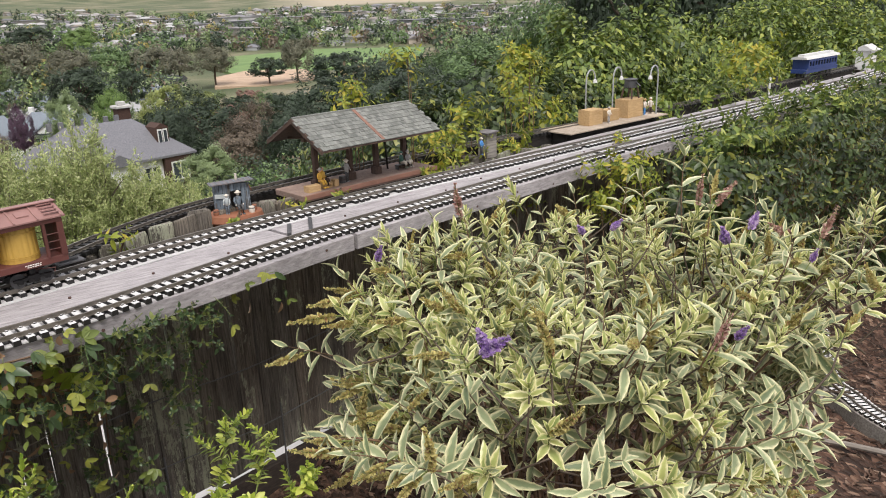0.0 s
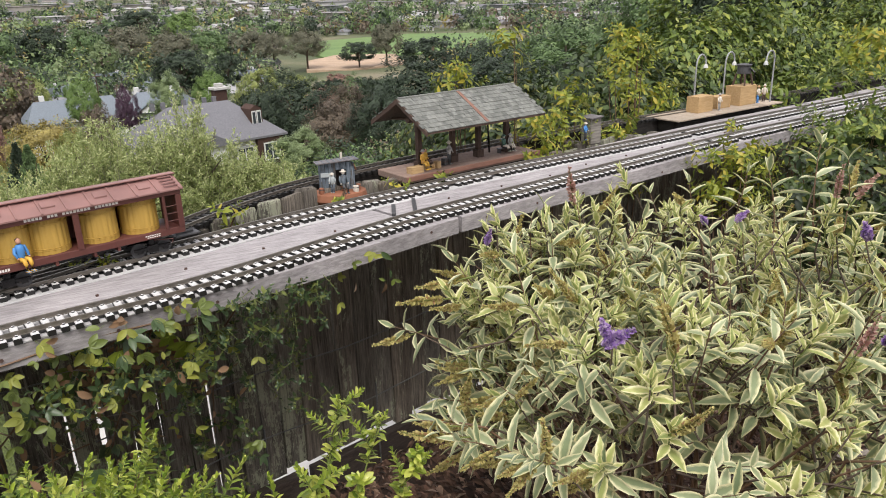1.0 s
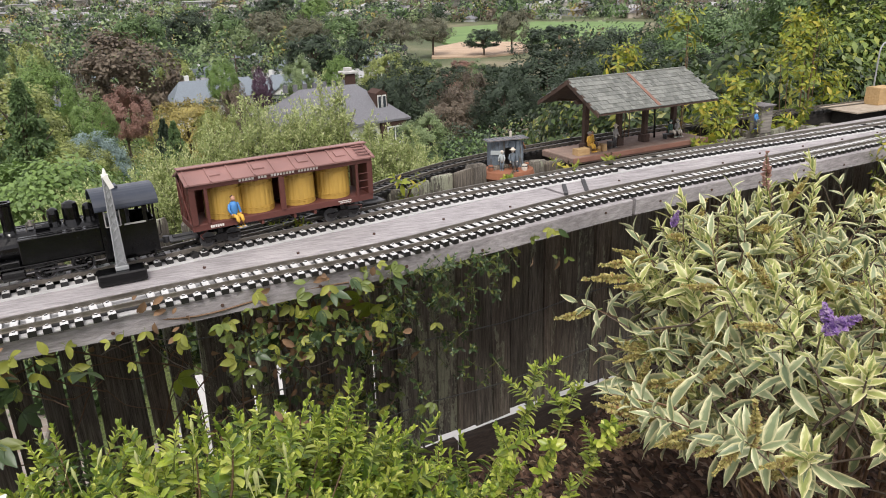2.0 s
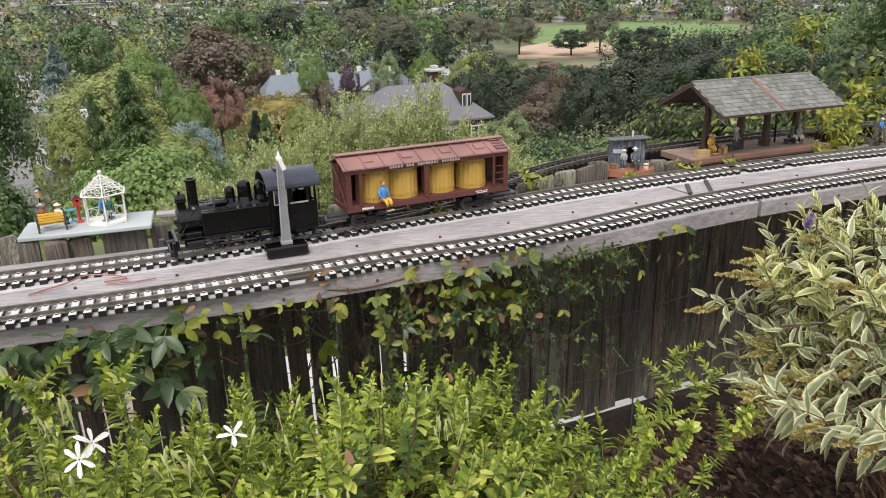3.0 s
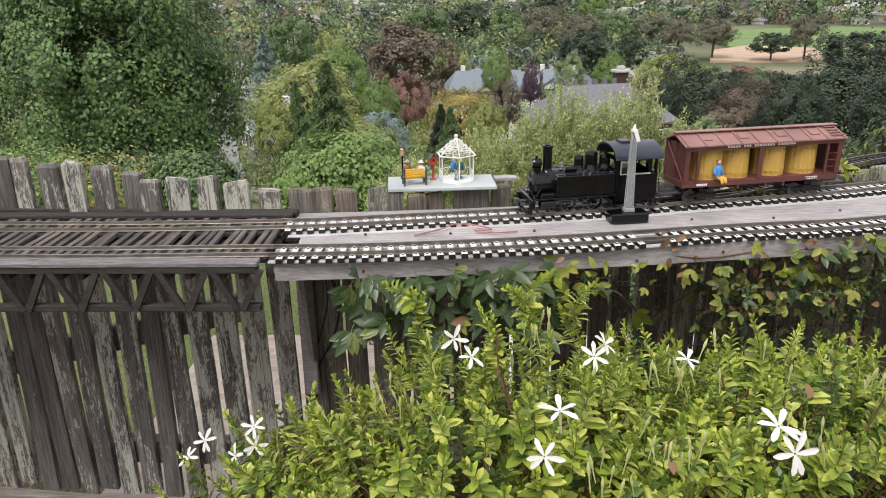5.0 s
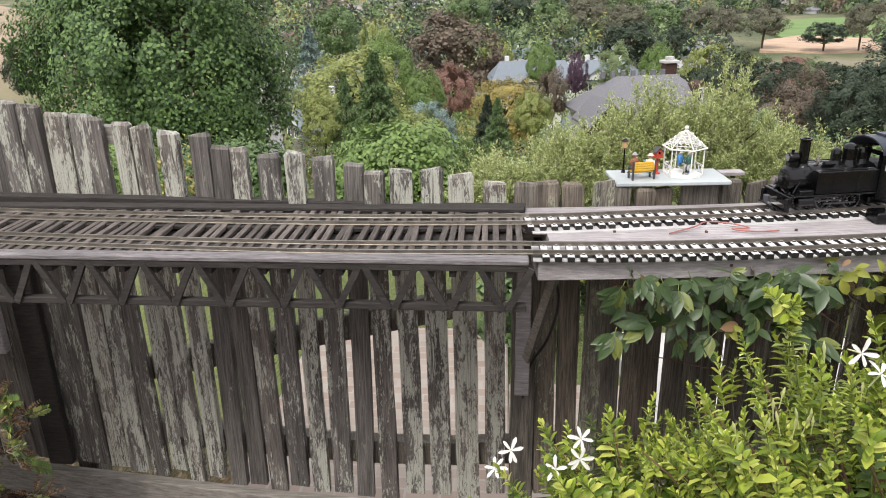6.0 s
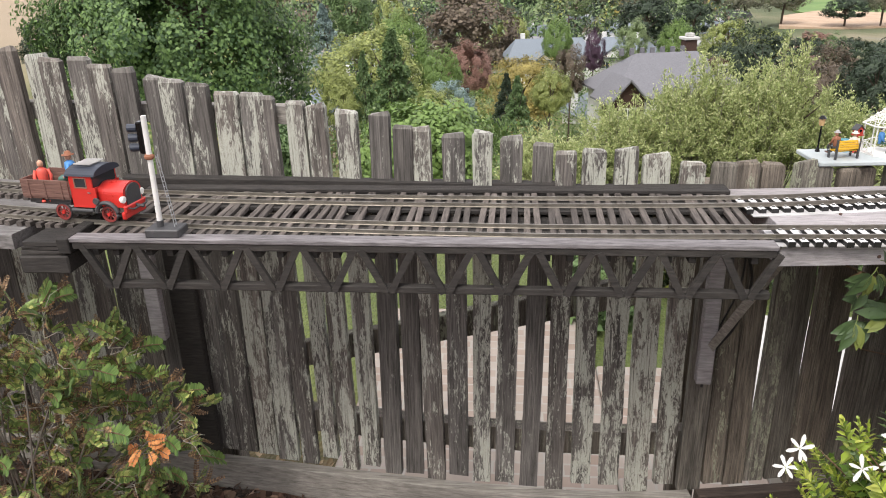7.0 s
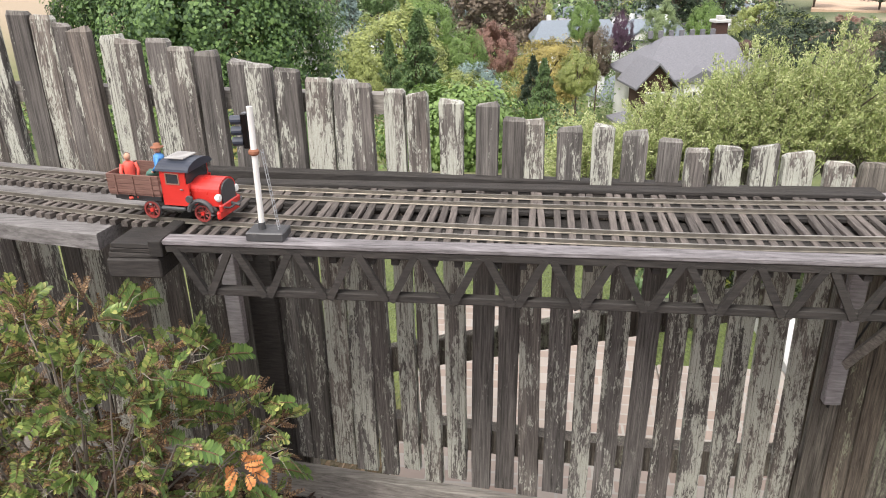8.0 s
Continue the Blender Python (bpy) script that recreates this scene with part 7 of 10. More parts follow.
# (x range, height range, share of yellow, count of leaves, depth in front of the fence)
for x0, x1, z0, z1, yel, n, kind in ((0.31, 0.74, -0.17, -0.02, 0.02, 105, "big"), (0.66, 0.86, -0.11, 0.0, 0.5, 18, "big"), (1.08, 1.45, -0.18, 0.0, 0.3, 80, "small"), (1.05, 1.40, -0.50, -0.10, 0.2, 60, "small"),
                                     (1.12, 1.55, -0.74, -0.15, 0.2, 80, "small"), (1.42, 1.72, -0.14, -0.02, 0.10, 60, "spray"), (1.35, 1.55, -0.60, -0.12, 0.20, 60, "spray"), (1.58, 1.72, -0.40, -0.16, 0.15, 40, "spray"),
                                     (1.10, 1.35, -0.6, -0.1, 0.2, 50, "spray"), (0.80, 1.05, -0.12, 0.0, 0.6, 10, "small"), (1.72, 1.95, -0.12, 0.0, 0.5, 12, "small"), (1.05, 1.4, -0.85, -0.5, 0.35, 40, "small")):
    for i in range(n):
        x = rng.uniform(x0, x1)
        z = z1 - (z1 - z0) * rng.random() ** 1.3
        y = rng.uniform(front_y(x) - 0.035, front_y(x) + 0.05) if z > -0.17 else rng.uniform(front_y(x) - 0.01, float(fence_y(x)) - 0.03)
        if z > -0.05:
            y = front_y(x) - rng.uniform(0.008, 0.04)
        p = Vector((x, y, z))
        if kind != "spray":
            u = rng.random()
            k = 0.98 if kind == "big" else 0.72
            if u < yel:
                hang(vine, rng, rng.choice(VY), p, "leaf", k * rng.uniform(0.7, 1.25))
            elif u < yel + (0.12 if kind == "big" else 0.30):
                hang(vine, rng, rng.choice(VB), p, "dry_leaf", k * rng.uniform(0.7, 1.2))
            else:
                hang(vine, rng, rng.choice(VG if kind == "big" or rng.random() < 0.3 else VO), p, "leaf", k * rng.uniform(0.75, 1.35))
        else:
            d = Vector((rng.uniform(-0.8, 0.8), rng.uniform(-1, -0.1), rng.uniform(-0.6, 0.6)))
            s = rng.uniform(0.7, 1.3)
            piece("leaf_spray", rng.choice(VS), vine, Matrix.Translation(p) @ aim(d, rng.uniform(0, 6)) @ Matrix.Diagonal((s, s, s, 1)))
for pts in (((0.95, 0.50, -0.45), (1.05, 0.48, -0.33), (1.18, 0.42, -0.20), (1.30, 0.36, -0.12), (1.45, 0.30, -0.10)), ((1.2, 0.55, -0.6), (1.25, 0.5, -0.4), (1.33, 0.42, -0.2), (1.36, 0.3, -0.06)), ((1.48, 0.6, -0.55), (1.50, 0.55, -0.3), (1.56, 0.42, -0.12), (1.60, 0.30, -0.05)),
            ((0.78, 0.30, -0.12), (0.9, 0.35, -0.2), (1.0, 0.45, -0.3), (1.02, 0.5, -0.5)), ((0.3, 0.1, -0.06), (0.42, 0.1, -0.10), (0.55, 0.12, -0.06), (0.68, 0.13, -0.05)), ((0.75, 0.13, -0.03), (0.9, 0.145, -0.02), (1.05, 0.15, -0.035), (1.2, 0.18, -0.03), (1.35, 0.2, -0.035)),
            ((0.9, 0.0, -0.5), (0.98, 0.2, -0.42), (1.08, 0.4, -0.40), (1.2, 0.5, -0.42)), ((1.05, 0.15, -0.55), (1.1, 0.35, -0.48), (1.13, 0.5, -0.3), (1.2, 0.5, -0.12))):
    bm = bmesh.new()
    tube(bm, runner(rng, pts), 0.0020, 5)
    part("tendril", bm, M["stem"], vine)

# crumpled brown tangles and a few broad bright leaves
for c, n in (((1.24, 0.27, -0.16), 26), ((1.22, 0.33, -0.23), 24), ((1.37, 0.35, -0.17), 28), ((1.30, 0.26, -0.10), 20), ((1.02, 0.13, -0.03), 9), ((1.46, 0.42, -0.30), 8), ((1.30, 0.45, -0.42), 12)):
    for j in range(n):
        q = Vector(c) + Vector((rng.gauss(0, 0.022), rng.uniform(-0.02, 0.02), rng.gauss(0, 0.028)))
        hang(vine, rng, rng.choice(VB), q, "dry_leaf", rng.uniform(0.4, 0.85))
BROAD = [lobed_mesh("broad_leaf", 440 + i, [M["jasmine"], M["stem_green"]], 0.050, 3, "oval") for i in range(2)]
for q in ((1.42, 0.33, -0.135), (1.45, 0.33, -0.15), (1.40, 0.34, -0.12), (1.28, 0.22, -0.07), (1.22, 0.34, -0.42), (0.97, 0.40, -0.28)):
    hang(vine, rng, rng.choice(BROAD), Vector(q), "broad_leaf", rng.uniform(0.8, 1.15))

# wiry side stems, some bare and brown, that tangle below the shelf
for i in range(34):
    x = rng.choice((rng.uniform(0.95, 1.6), rng.uniform(0.6, 1.1)))
    z = rng.uniform(-0.55, -0.05)
    y = float(fence_y(x)) - rng.uniform(0.03, 0.10) if z < -0.15 else rng.uniform(front_y(x) + 0.01, front_y(x) + 0.2)
    pts = [Vector((x, y, z))]
    way = Vector((rng.uniform(-1, 1), rng.uniform(-0.2, 0.2), rng.uniform(-1, 0.4)))
    for j in range(4):
        way = (way + Vector((rng.uniform(-0.6, 0.6), rng.uniform(-0.15, 0.15), rng.uniform(-0.6, 0.6)))).normalized()
        q = pts[-1] + way * rng.uniform(0.03, 0.07)
        q.y = min(q.y, float(fence_y(q.x)) - 0.02)
        q.z = min(q.z, -0.06)
        pts.append(q)
    bm = bmesh.new()
    tube(bm, runner(rng, pts), rng.uniform(0.0009, 0.0018), 4)
    part("tendril", bm, M["stem"] if i % 3 else M["twig_grey"], vine)

# garden wires strung along the fence
wires = thing("fence_wire", "thin dark garden wires strung along the fence", "wire")
for z, a, b in ((-0.20, 0.62, 2.3), (-0.45, 1.2, 2.6), (-0.66, 1.3, 2.6), (-0.26, 0.95, 1.2)):
    bm = bmesh.new()
    pts = [(x, float(fence_y(x)) - 0.05, z + 0.01 * math.sin(x * 9)) for x in np.arange(a, b, 0.1)]
    tube(bm, pts, 0.0019, 5)
    part("strand", bm, M["wire"], wires)
for x in (1.62, 2.0, 2.3):
    bm = bmesh.new()
    y = float(fence_y(x)) - 0.05
    tube(bm, [(x, y, -0.92), (x, y, -0.62)], 0.003, 6)
    part("pin", bm, M["wire"], wires)
bm = bmesh.new()
tube(bm, [(1.10, 0.50, -0.40), (1.09, 0.50, -0.16), (1.15, 0.50, -0.145), (1.32, 0.53, -0.14)], 0.003, 6)
part("bent_rod", bm, M["twig_grey"], wires, "bent grey wire rod")

# yellow-green suckers that come up behind the station and the wagon line
AC = [sprig_mesh("sprig", 450 + i, [M["acid"], M["stem_green"]], 6, 0.09, (0.03, 0.062), "lance", (-0.35, 0.8), 1.3, 2, 0.0012) for i in range(5)]
HG = [sprig_mesh("sprig", 460 + i, [M["hedge"], M["stem_green"]], 6, 0.11, (0.03, 0.06), "lance", (-0.3, 0.9), 1.3, 2, 0.0012) for i in range(5)]
IV = [sprig_mesh("sprig", 470 + i, [M["ivy"], M["stem"]], 6, 0.09, (0.025, 0.05), "lance", (-0.4, 0.7), 1.4, 2, 0.0012) for i in range(5)]


def sucker(label, x, y, top, r, n, meshes, size=1.0, seed=1, low=None, base=-1.2):
    rng = random.Random(seed)
    t = thing("sucker_plant", label, "plant", "", "", None)
    runs, items = [], []
    for i in range(n):
        f = rng.random() ** 0.55
        a = rng.uniform(0, 2 * math.pi)
        z = (low if low is not None else top - 2.2 * r) + (top - (low if low is not None else top - 2.2 * r)) * rng.random() ** 0.7
        k = r * math.sqrt(max(0.05, 1 - ((z - (top - r)) / (1.35 * r)) ** 2)) if low is None else r
        p = Vector((x + math.cos(a) * f * k, y + math.sin(a) * f * k * 0.6, z))
        d = Vector((math.cos(a) * 0.8, math.sin(a) * 0.8 - 0.2, rng.uniform(0.0, 1.1)))
        s = size * rng.uniform(0.7, 1.2)
        me, m = rng.choice(meshes), Matrix.Translation(p) @ aim(d, rng.uniform(0, 6)) @ Matrix.Diagonal((s, s, s, 1))
        if i < 24:
            piece("sprig", me, t, m)
        else:
            items.append((me, m))
        b = Vector((x, y, base))
        if i % 9 == 0:
            runs.append([list(b), list(b.lerp(p, 0.5) + Vector((0.02, 0, 0.04))), list(p)])
    if items:
        piece("foliage", join_sprigs("foliage", items), t, None, "", "stuff")
    v, fa, u = bars(runs, 0.004, 0.0012)
    piece("stem", raw_mesh("stem", v, fa, M["stem"]), t)
    return t


YL = "leafy yellow-green sucker growing up beside the track"
sucker(YL, 2.47, 1.02, 0.30, 0.085, 26, AC, 0.52, 1)
sucker(YL, 2.66, 0.98, 0.40, 0.05, 10, AC, 0.52, 2)
sucker(YL, 2.80, 0.99, 0.10, 0.11, 34, AC, 0.50, 3)
sucker(YL, 2.95, 1.00, 0.20, 0.12, 36, AC, 0.50, 4)
sucker(YL, 3.38, 1.16, 0.36, 0.13, 70, AC, 0.54, 5)
sucker(YL, 3.20, 1.02, 0.05, 0.16, 44, AC, 0.50, 6)
sucker(YL, 2.72, 0.86, 0.05, 0.08, 22, AC, 0.45, 7)
sucker(YL, 3.62, 1.30, 0.12, 0.14, 40, AC, 0.58, 8)
sucker(YL, 4.70, 1.13, 0.07, 0.16, 40, HG, 0.7, 9)
sucker(YL, 5.05, 1.16, 0.08, 0.16, 40, HG, 0.7, 10)
sucker(YL, 5.6, 1.5, 0.25, 0.25, 50, AC, 1.0, 11)
sucker(YL, 4.35, 1.18, 0.05, 0.10, 26, HG, 0.7, 12)
for k, (x, y, top) in enumerate(((1.60, 0.66, 0.03), (1.27, 0.48, 0.015), (2.10, 0.72, 0.02), (1.93, 0.72, 0.0), (3.55, 0.76, 0.02), (2.25, 0.74, 0.012))):
    sucker("small yellow-green weed between the tracks", x, y, top, 0.03, 5, AC, 0.42, 30 + k, None, -0.02)
# hanging growth over the shelf front and the dark hedge that hides it further on
sucker("yellow-green growth hanging over the shelf front", 3.22, 0.46, 0.02, 0.15, 80, AC, 0.5, 20, -0.22, -0.95)
sucker("dark green hedge below the shelf", 3.75, 0.40, -0.02, 0.42, 420, IV, 0.9, 21, -0.75, -0.95)
sucker("dark green hedge below the shelf", 4.45, 0.45, 0.02, 0.45, 420, IV, 0.9, 22, -0.75, -0.95)
sucker("bright green hedge top along the shelf", 4.0, 0.52, 0.04, 0.30, 150, HG, 0.6, 23, -0.25, -0.95)
sucker("bright green hedge top along the shelf", 4.75, 0.62, 0.10, 0.34, 170, HG, 0.65, 24, -0.25, -0.95)
sucker("dark green hedge along the fence", 5.4, 0.55, 0.08, 0.55, 460, IV, 0.95, 25, -0.8, -0.95)
sucker("mixed green hedge along the fence", 6.3, 0.7, 0.20, 0.6, 420, HG, 0.9, 26, -0.8, -0.95)
sucker("mixed green hedge with reddish leaves", 5.3, 0.1, -0.05, 0.5, 360, IV, 1.0, 27, -0.9, -0.95)

# leafy bank on the slope to the right
for i, (x, y, top, r, n, kind) in enumerate(((5.2, 3.2, 0.02, 0.9, 260, "ivy"), (6.3, 3.6, 0.20, 1.0, 320, "hedge"), (7.4, 3.9, 0.28, 1.1, 340, "hedge"), (8.6, 3.6, 0.30, 1.1, 320, "hedge"), (9.8, 3.9, 0.42, 1.3, 300, "hedge"),
                                             (6.0, 2.2, -0.25, 0.8, 220, "hedge"), (7.2, 2.4, -0.10, 0.9, 240, "hedge"), (8.6, 2.5, 0.10, 0.9, 240, "hedge"), (10.4, 2.9, 0.25, 1.1, 240, "hedge"), (5.0, 4.6, -0.30, 1.1, 260, "ivy"), (12.5, 4.5, 0.7, 1.6, 260, "hedge"), (4.4, 2.5, -0.55, 0.7, 180, "ivy"))):
    z = float(land(np.array(x), np.array(y)))
    h = top - z
    t = thing("bank_shrub", "tall bright green leafy shrub on the bank", "shrub", "bank shrubs", "", pose(x, y, z))
    piece("trunk", TRUNKS[i % 3], t, Matrix.Diagonal((h, h, h * 0.85, 1)))
    c = crown_mesh("crown", 500 + i, (r, r * 0.8, h * 0.55), n, 60, 0.074, M[kind], "card", 0.3, 0.16, 0.6, 0.5, 0.75)
    piece("crown", c, t, Matrix.Translation((0, 0, h * 0.5)))
for az, d, top, w, kind in ((50, 24, 2.2, 3.2, "dark_green"), (55, 22, 2.6, 3.0, "dark_green"), (60, 24, 3.0, 3.6, "maple_green"), (66, 22, 3.0, 3.4, "dark_green"), (46, 30, 0.6, 3.6, "mid_green"), (63, 17, 1.6, 2.4, "dark_green"), (71, 20, 3.0, 3.4, "dark_green")):
    x, y, z = out_there(az, d)
    h = EYE.z + top - z
    t = thing("tree", "tall dark leafy tree at the top of the bank", "tree", "", "", pose(x, y, z))
    piece("trunk", TRUNKS[0], t, Matrix.Diagonal((h, h, h * 0.95, 1)))
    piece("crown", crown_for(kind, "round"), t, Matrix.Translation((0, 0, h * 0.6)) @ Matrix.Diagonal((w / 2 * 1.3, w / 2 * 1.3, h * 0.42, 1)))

# garden track on the mulch behind the shrub
gl = [(3.70, -1.1, -0.885), (3.74, -0.6, -0.885), (3.81, -0.27, -0.885), (3.88, -0.13, -0.885), (3.97, 0.01, -0.885), (4.35, 0.26, -0.885)]
gt = thing("garden_track", "model railway track laid on the bark mulch", "railway track", "model railway tracks")
seg = spline(gl, 0.03)
for s in (-0.0225, 0.0225):
    rail_mesh_part(gt, seg, s, M["rail_dark"])
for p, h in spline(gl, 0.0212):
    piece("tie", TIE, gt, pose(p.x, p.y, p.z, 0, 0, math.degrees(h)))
bm = bmesh.new()
strip(bm, seg, [(-0.06, -0.06), (0.06, -0.06), (0.05, -0.003), (-0.05, -0.003)])
part("roadbed", bm, M["kick"], gt, "grey plank under the track")
# fallen grey branch
br = thing("fallen_branch", "bare grey branch lying on the mulch", "branch")
for pts, r in ((((2.9, 0.10, -0.93), (3.34, -0.05, -0.90), (3.53, -0.18, -0.90), (3.70, -0.42, -0.92)), 0.010), (((3.50, -0.16, -0.90), (3.62, -0.14, -0.80), (3.72, -0.13, -0.68)), 0.006), (((3.36, -0.06, -0.90), (3.45, -0.02, -0.80), (3.50, 0.02, -0.72)), 0.005)):
    bm = bmesh.new()
    tube(bm, [p for p, h in spline(pts, 0.05)], r, 7)
    part("limb", bm, M["twig_grey"], br)


# ---- the train and everything along the line ----
RAIL_TOP = 0.0148


def on_line(line, x):
    run = spline(line, 0.01)
    p, h = min(run, key=lambda q: abs(q[0].x - x))
    return p, math.degrees(h)


def wheel_bm(r, w=0.006, spokes=0):
    """A flanged wheel, turned round y."""
    bm = bmesh.new()
    m = Matrix.Rotation(radians(90), 4, "X")
    if spokes:
        for y0, y1 in ((-w / 2, w / 2),):
            ring = [[bm.verts.new((q * math.cos(b), y, q * math.sin(b))) for b in (2 * math.pi * j / 24 for j in range(24))] for q, y in ((r * 0.78, y0), (r, y0), (r, y1), (r * 0.78, y1))]
            for u in range(4):
                for j in range(24):
                    bm.faces.new((ring[u][j], ring[u][(j + 1) % 24], ring[(u + 1) % 4][(j + 1) % 24], ring[(u + 1) % 4][j]))
        if spokes > 0:
            lathe(bm, [(r * 0.22, -w * 0.7), (r * 0.22, w * 0.7)], 12, m)
        for i in range(spokes):
            a = 2 * math.pi * i / spokes
            tube(bm, [(0.18 * r * math.cos(a), 0, 0.18 * r * math.sin(a)), (0.85 * r * math.cos(a), 0, 0.85 * r * math.sin(a))], r * 0.075, 5)
    else:
        lathe(bm, [(r * 0.25, -w * 0.8), (r * 0.30, -w / 2), (r * 0.86, -w * 0.35), (r * 0.9, -w / 2), (r, -w / 2), (r, w * 0.35), (r * 1.12, w * 0.45), (r * 1.12, w * 0.65), (r * 0.25, w * 0.65)], 24, m)
    return bm


def doll(name, label, m, top, legs, hat=None, pose_kind="stand", head="skin", size=1.0):
    """A small moulded figure, one plain mesh."""
    bm = bmesh.new()
    s = 0.001 * size
    if pose_kind == "stand":
        hip = 38
        for k in (-1, 1):
            tube(bm, [(k * 4.5 * s, 0, 0), (k * 4.5 * s, 0, 20 * s), (k * 4 * s, 0, hip * s)], [3.4 * s, 3.6 * s, 4.6 * s], 8, mat=1)
            box(bm, (k * 4.5 - 3) * s, (k * 4.5 + 3) * s, -9 * s, 3.5 * s, 0, 3.5 * s, 0.8 * s, mat=1)
    else:
        hip = 8
        for k in (-1, 1):
            tube(bm, [(k * 5 * s, 0, hip * s), (k * 5.5 * s, -18 * s, hip * s), (k * 5.5 * s, -21 * s, (hip - 8) * s), (k * 5.5 * s, -21 * s, (hip - 20) * s)], [5 * s, 4.4 * s, 4 * s, 3.2 * s], 8, mat=1)
            box(bm, (k * 5.5 - 3) * s, (k * 5.5 + 3) * s, -30 * s, -18 * s, (hip - 23) * s, (hip - 19.5) * s, 0.8 * s, mat=1)
    z = hip
    tube(bm, [(0, 0, (z - 4) * s), (0, 0, (z + 6) * s), (0, 0, (z + 20) * s), (0, 0, (z + 27) * s), (0, 0, (z + 30) * s)], [7 * s, 7.4 * s, 9 * s, 7.5 * s, 3 * s], 10, mat=0)
    for k in (-1, 1):
        tube(bm, [(k * 9 * s, 0, (z + 25) * s), (k * 12.5 * s, -1 * s, (z + 14) * s), (k * 11 * s, -8 * s, (z + 5) * s)], [3.4 * s, 3 * s, 2.4 * s], 7, mat=0)
        ball(bm, (k * 11 * s, -9 * s, (z + 4) * s), 2.5 * s, sub=1, mat=2)
    ball(bm, (0, -0.5 * s, (z + 36) * s), 5.6 * s, (0.9, 1, 1.15), mat=2)
    if hat:
        lathe(bm, [(10 * s, (z + 39) * s), (10 * s, (z + 40) * s), (5.4 * s, (z + 40.5) * s), (4.8 * s, (z + 45) * s), (2 * s, (z + 46) * s)], 14, mat=3)
    else:
        ball(bm, (0, 1.2 * s, (z + 38) * s), 5.6 * s, (0.95, 0.95, 0.95), 1, mat=3)
    for f in bm.faces:
        f.smooth = True
    ob = part(name, bm, [M[top], M[legs], M[head], M[hat or "post_brown"]])
    ob.matrix_world = m
    return tagged(ob, label, "figurine")


def locomotive(m):
    L = thing("steam_locomotive", "small black saddle of a tank steam locomotive, model scale", "locomotive", "", "", m)
    L["label"] = "black model tank steam locomotive with a blue-black cab roof"
    b = M["black"]
    bm = bmesh.new()
    lathe(bm, [(0.004, -0.002), (0.022, 0.0), (0.027, 0.003), (0.030, 0.006), (0.030, 0.052)], 28, Matrix.Translation((0.002, 0, 0.064)) @ Matrix.Rotation(radians(90), 4, "Y"))
    tube(bm, [(-0.004, 0, 0.064), (0.002, 0, 0.064)], 0.005, 10)
    part("smokebox", bm, b, L, smooth=False)
    bm = bmesh.new()
    lathe(bm, [(0.031, 0), (0.031, 0.15)], 28, Matrix.Translation((0.05, 0, 0.064)) @ Matrix.Rotation(radians(90), 4, "Y"))
    part("boiler", bm, b, L)
    for s in (-1, 1):
        bm = bmesh.new()
        y0, y1 = sorted((s * 0.026, s * 0.049))
        box(bm, 0.048, 0.189, y0, y1, 0.040, 0.089, 0.0015)
        for x in (0.085, 0.14):
            box(bm, x - 0.0006, x + 0.0006, min(s * 0.0492, s * 0.0498), max(s * 0.0492, s * 0.0498), 0.042, 0.087)
        part("side_tank", bm, b, L)
        bm = bmesh.new()
        tube(bm, [(0.05, s * 0.044, 0.091), (0.185, s * 0.044, 0.091)], 0.0013, 6)
        part("handrail", bm, b, L)
        bm = bmesh.new()
        lathe(bm, [(0.003, -0.003), (0.0115, 0), (0.0115, 0.036), (0.003, 0.039)], 16, Matrix.Translation((0.012, s * 0.038, 0.024)) @ Matrix.Rotation(radians(90), 4, "Y"))
        box(bm, 0.014, 0.046, s * 0.038 - 0.009, s * 0.038 + 0.009, 0.034, 0.050, 0.002)
        part("cylinder", bm, b, L)
        for x in (0.085, 0.150):
            w = part("driving_wheel", wheel_bm(0.0185, 0.006, -1), b, L)
            w.matrix_basis = Matrix.Translation((x, s * 0.026, 0.0185))
            bm = bmesh.new()
            tube(bm, [(0.0180 * math.cos(a), 0, 0.0180 * math.sin(a)) for a in (2 * math.pi * j / 28 for j in range(29))], 0.0033, 8, False)
            part("tyre", bm, M["grey_dark"], w)
            bm = bmesh.new()
            lathe(bm, [(0.0042, -0.0042), (0.0042, 0.0042)], 12, Matrix.Rotation(radians(90), 4, "X"))
            part("hub", bm, b, w)
            for k in range(10):
                bm = bmesh.new()
                c, z = math.cos(k * math.pi / 5), math.sin(k * math.pi / 5)
                tube(bm, [(0.0035 * c, 0, 0.0035 * z), (0.0155 * c, 0, 0.0155 * z)], 0.0014, 5)
                part("spoke", bm, b, w)
        bm = bmesh.new()
        box(bm, 0.080, 0.156, s * 0.034 - 0.001, s * 0.034 + 0.001, 0.0125, 0.0165, 0.0006)
        box(bm, 0.048, 0.12, s * 0.038 - 0.001, s * 0.038 + 0.001, 0.021, 0.0245, 0.0006)
        box(bm, 0.048, 0.105, s * 0.040 - 0.001, s * 0.040 + 0.001, 0.029, 0.0315, 0.0004)
        part("coupling_rod", bm, M["grey_dark"], L)
        bm = bmesh.new()
        box(bm, 0.0, 0.29, min(s * 0.024, s * 0.05), max(s * 0.024, s * 0.05), 0.0355, 0.0392, 0.0008)
        part("running_board", bm, b, L)
        bm = bmesh.new()
        tube(bm, [(0.004, s * 0.026, 0.042), (-0.006, s * 0.03, 0.03)], 0.0016, 6)
        tube(bm, [(0.036, s * 0.022, 0.088), (0.004, s * 0.036, 0.042)], 0.0014, 6)
        part("stay", bm, b, L)
    bm = bmesh.new()
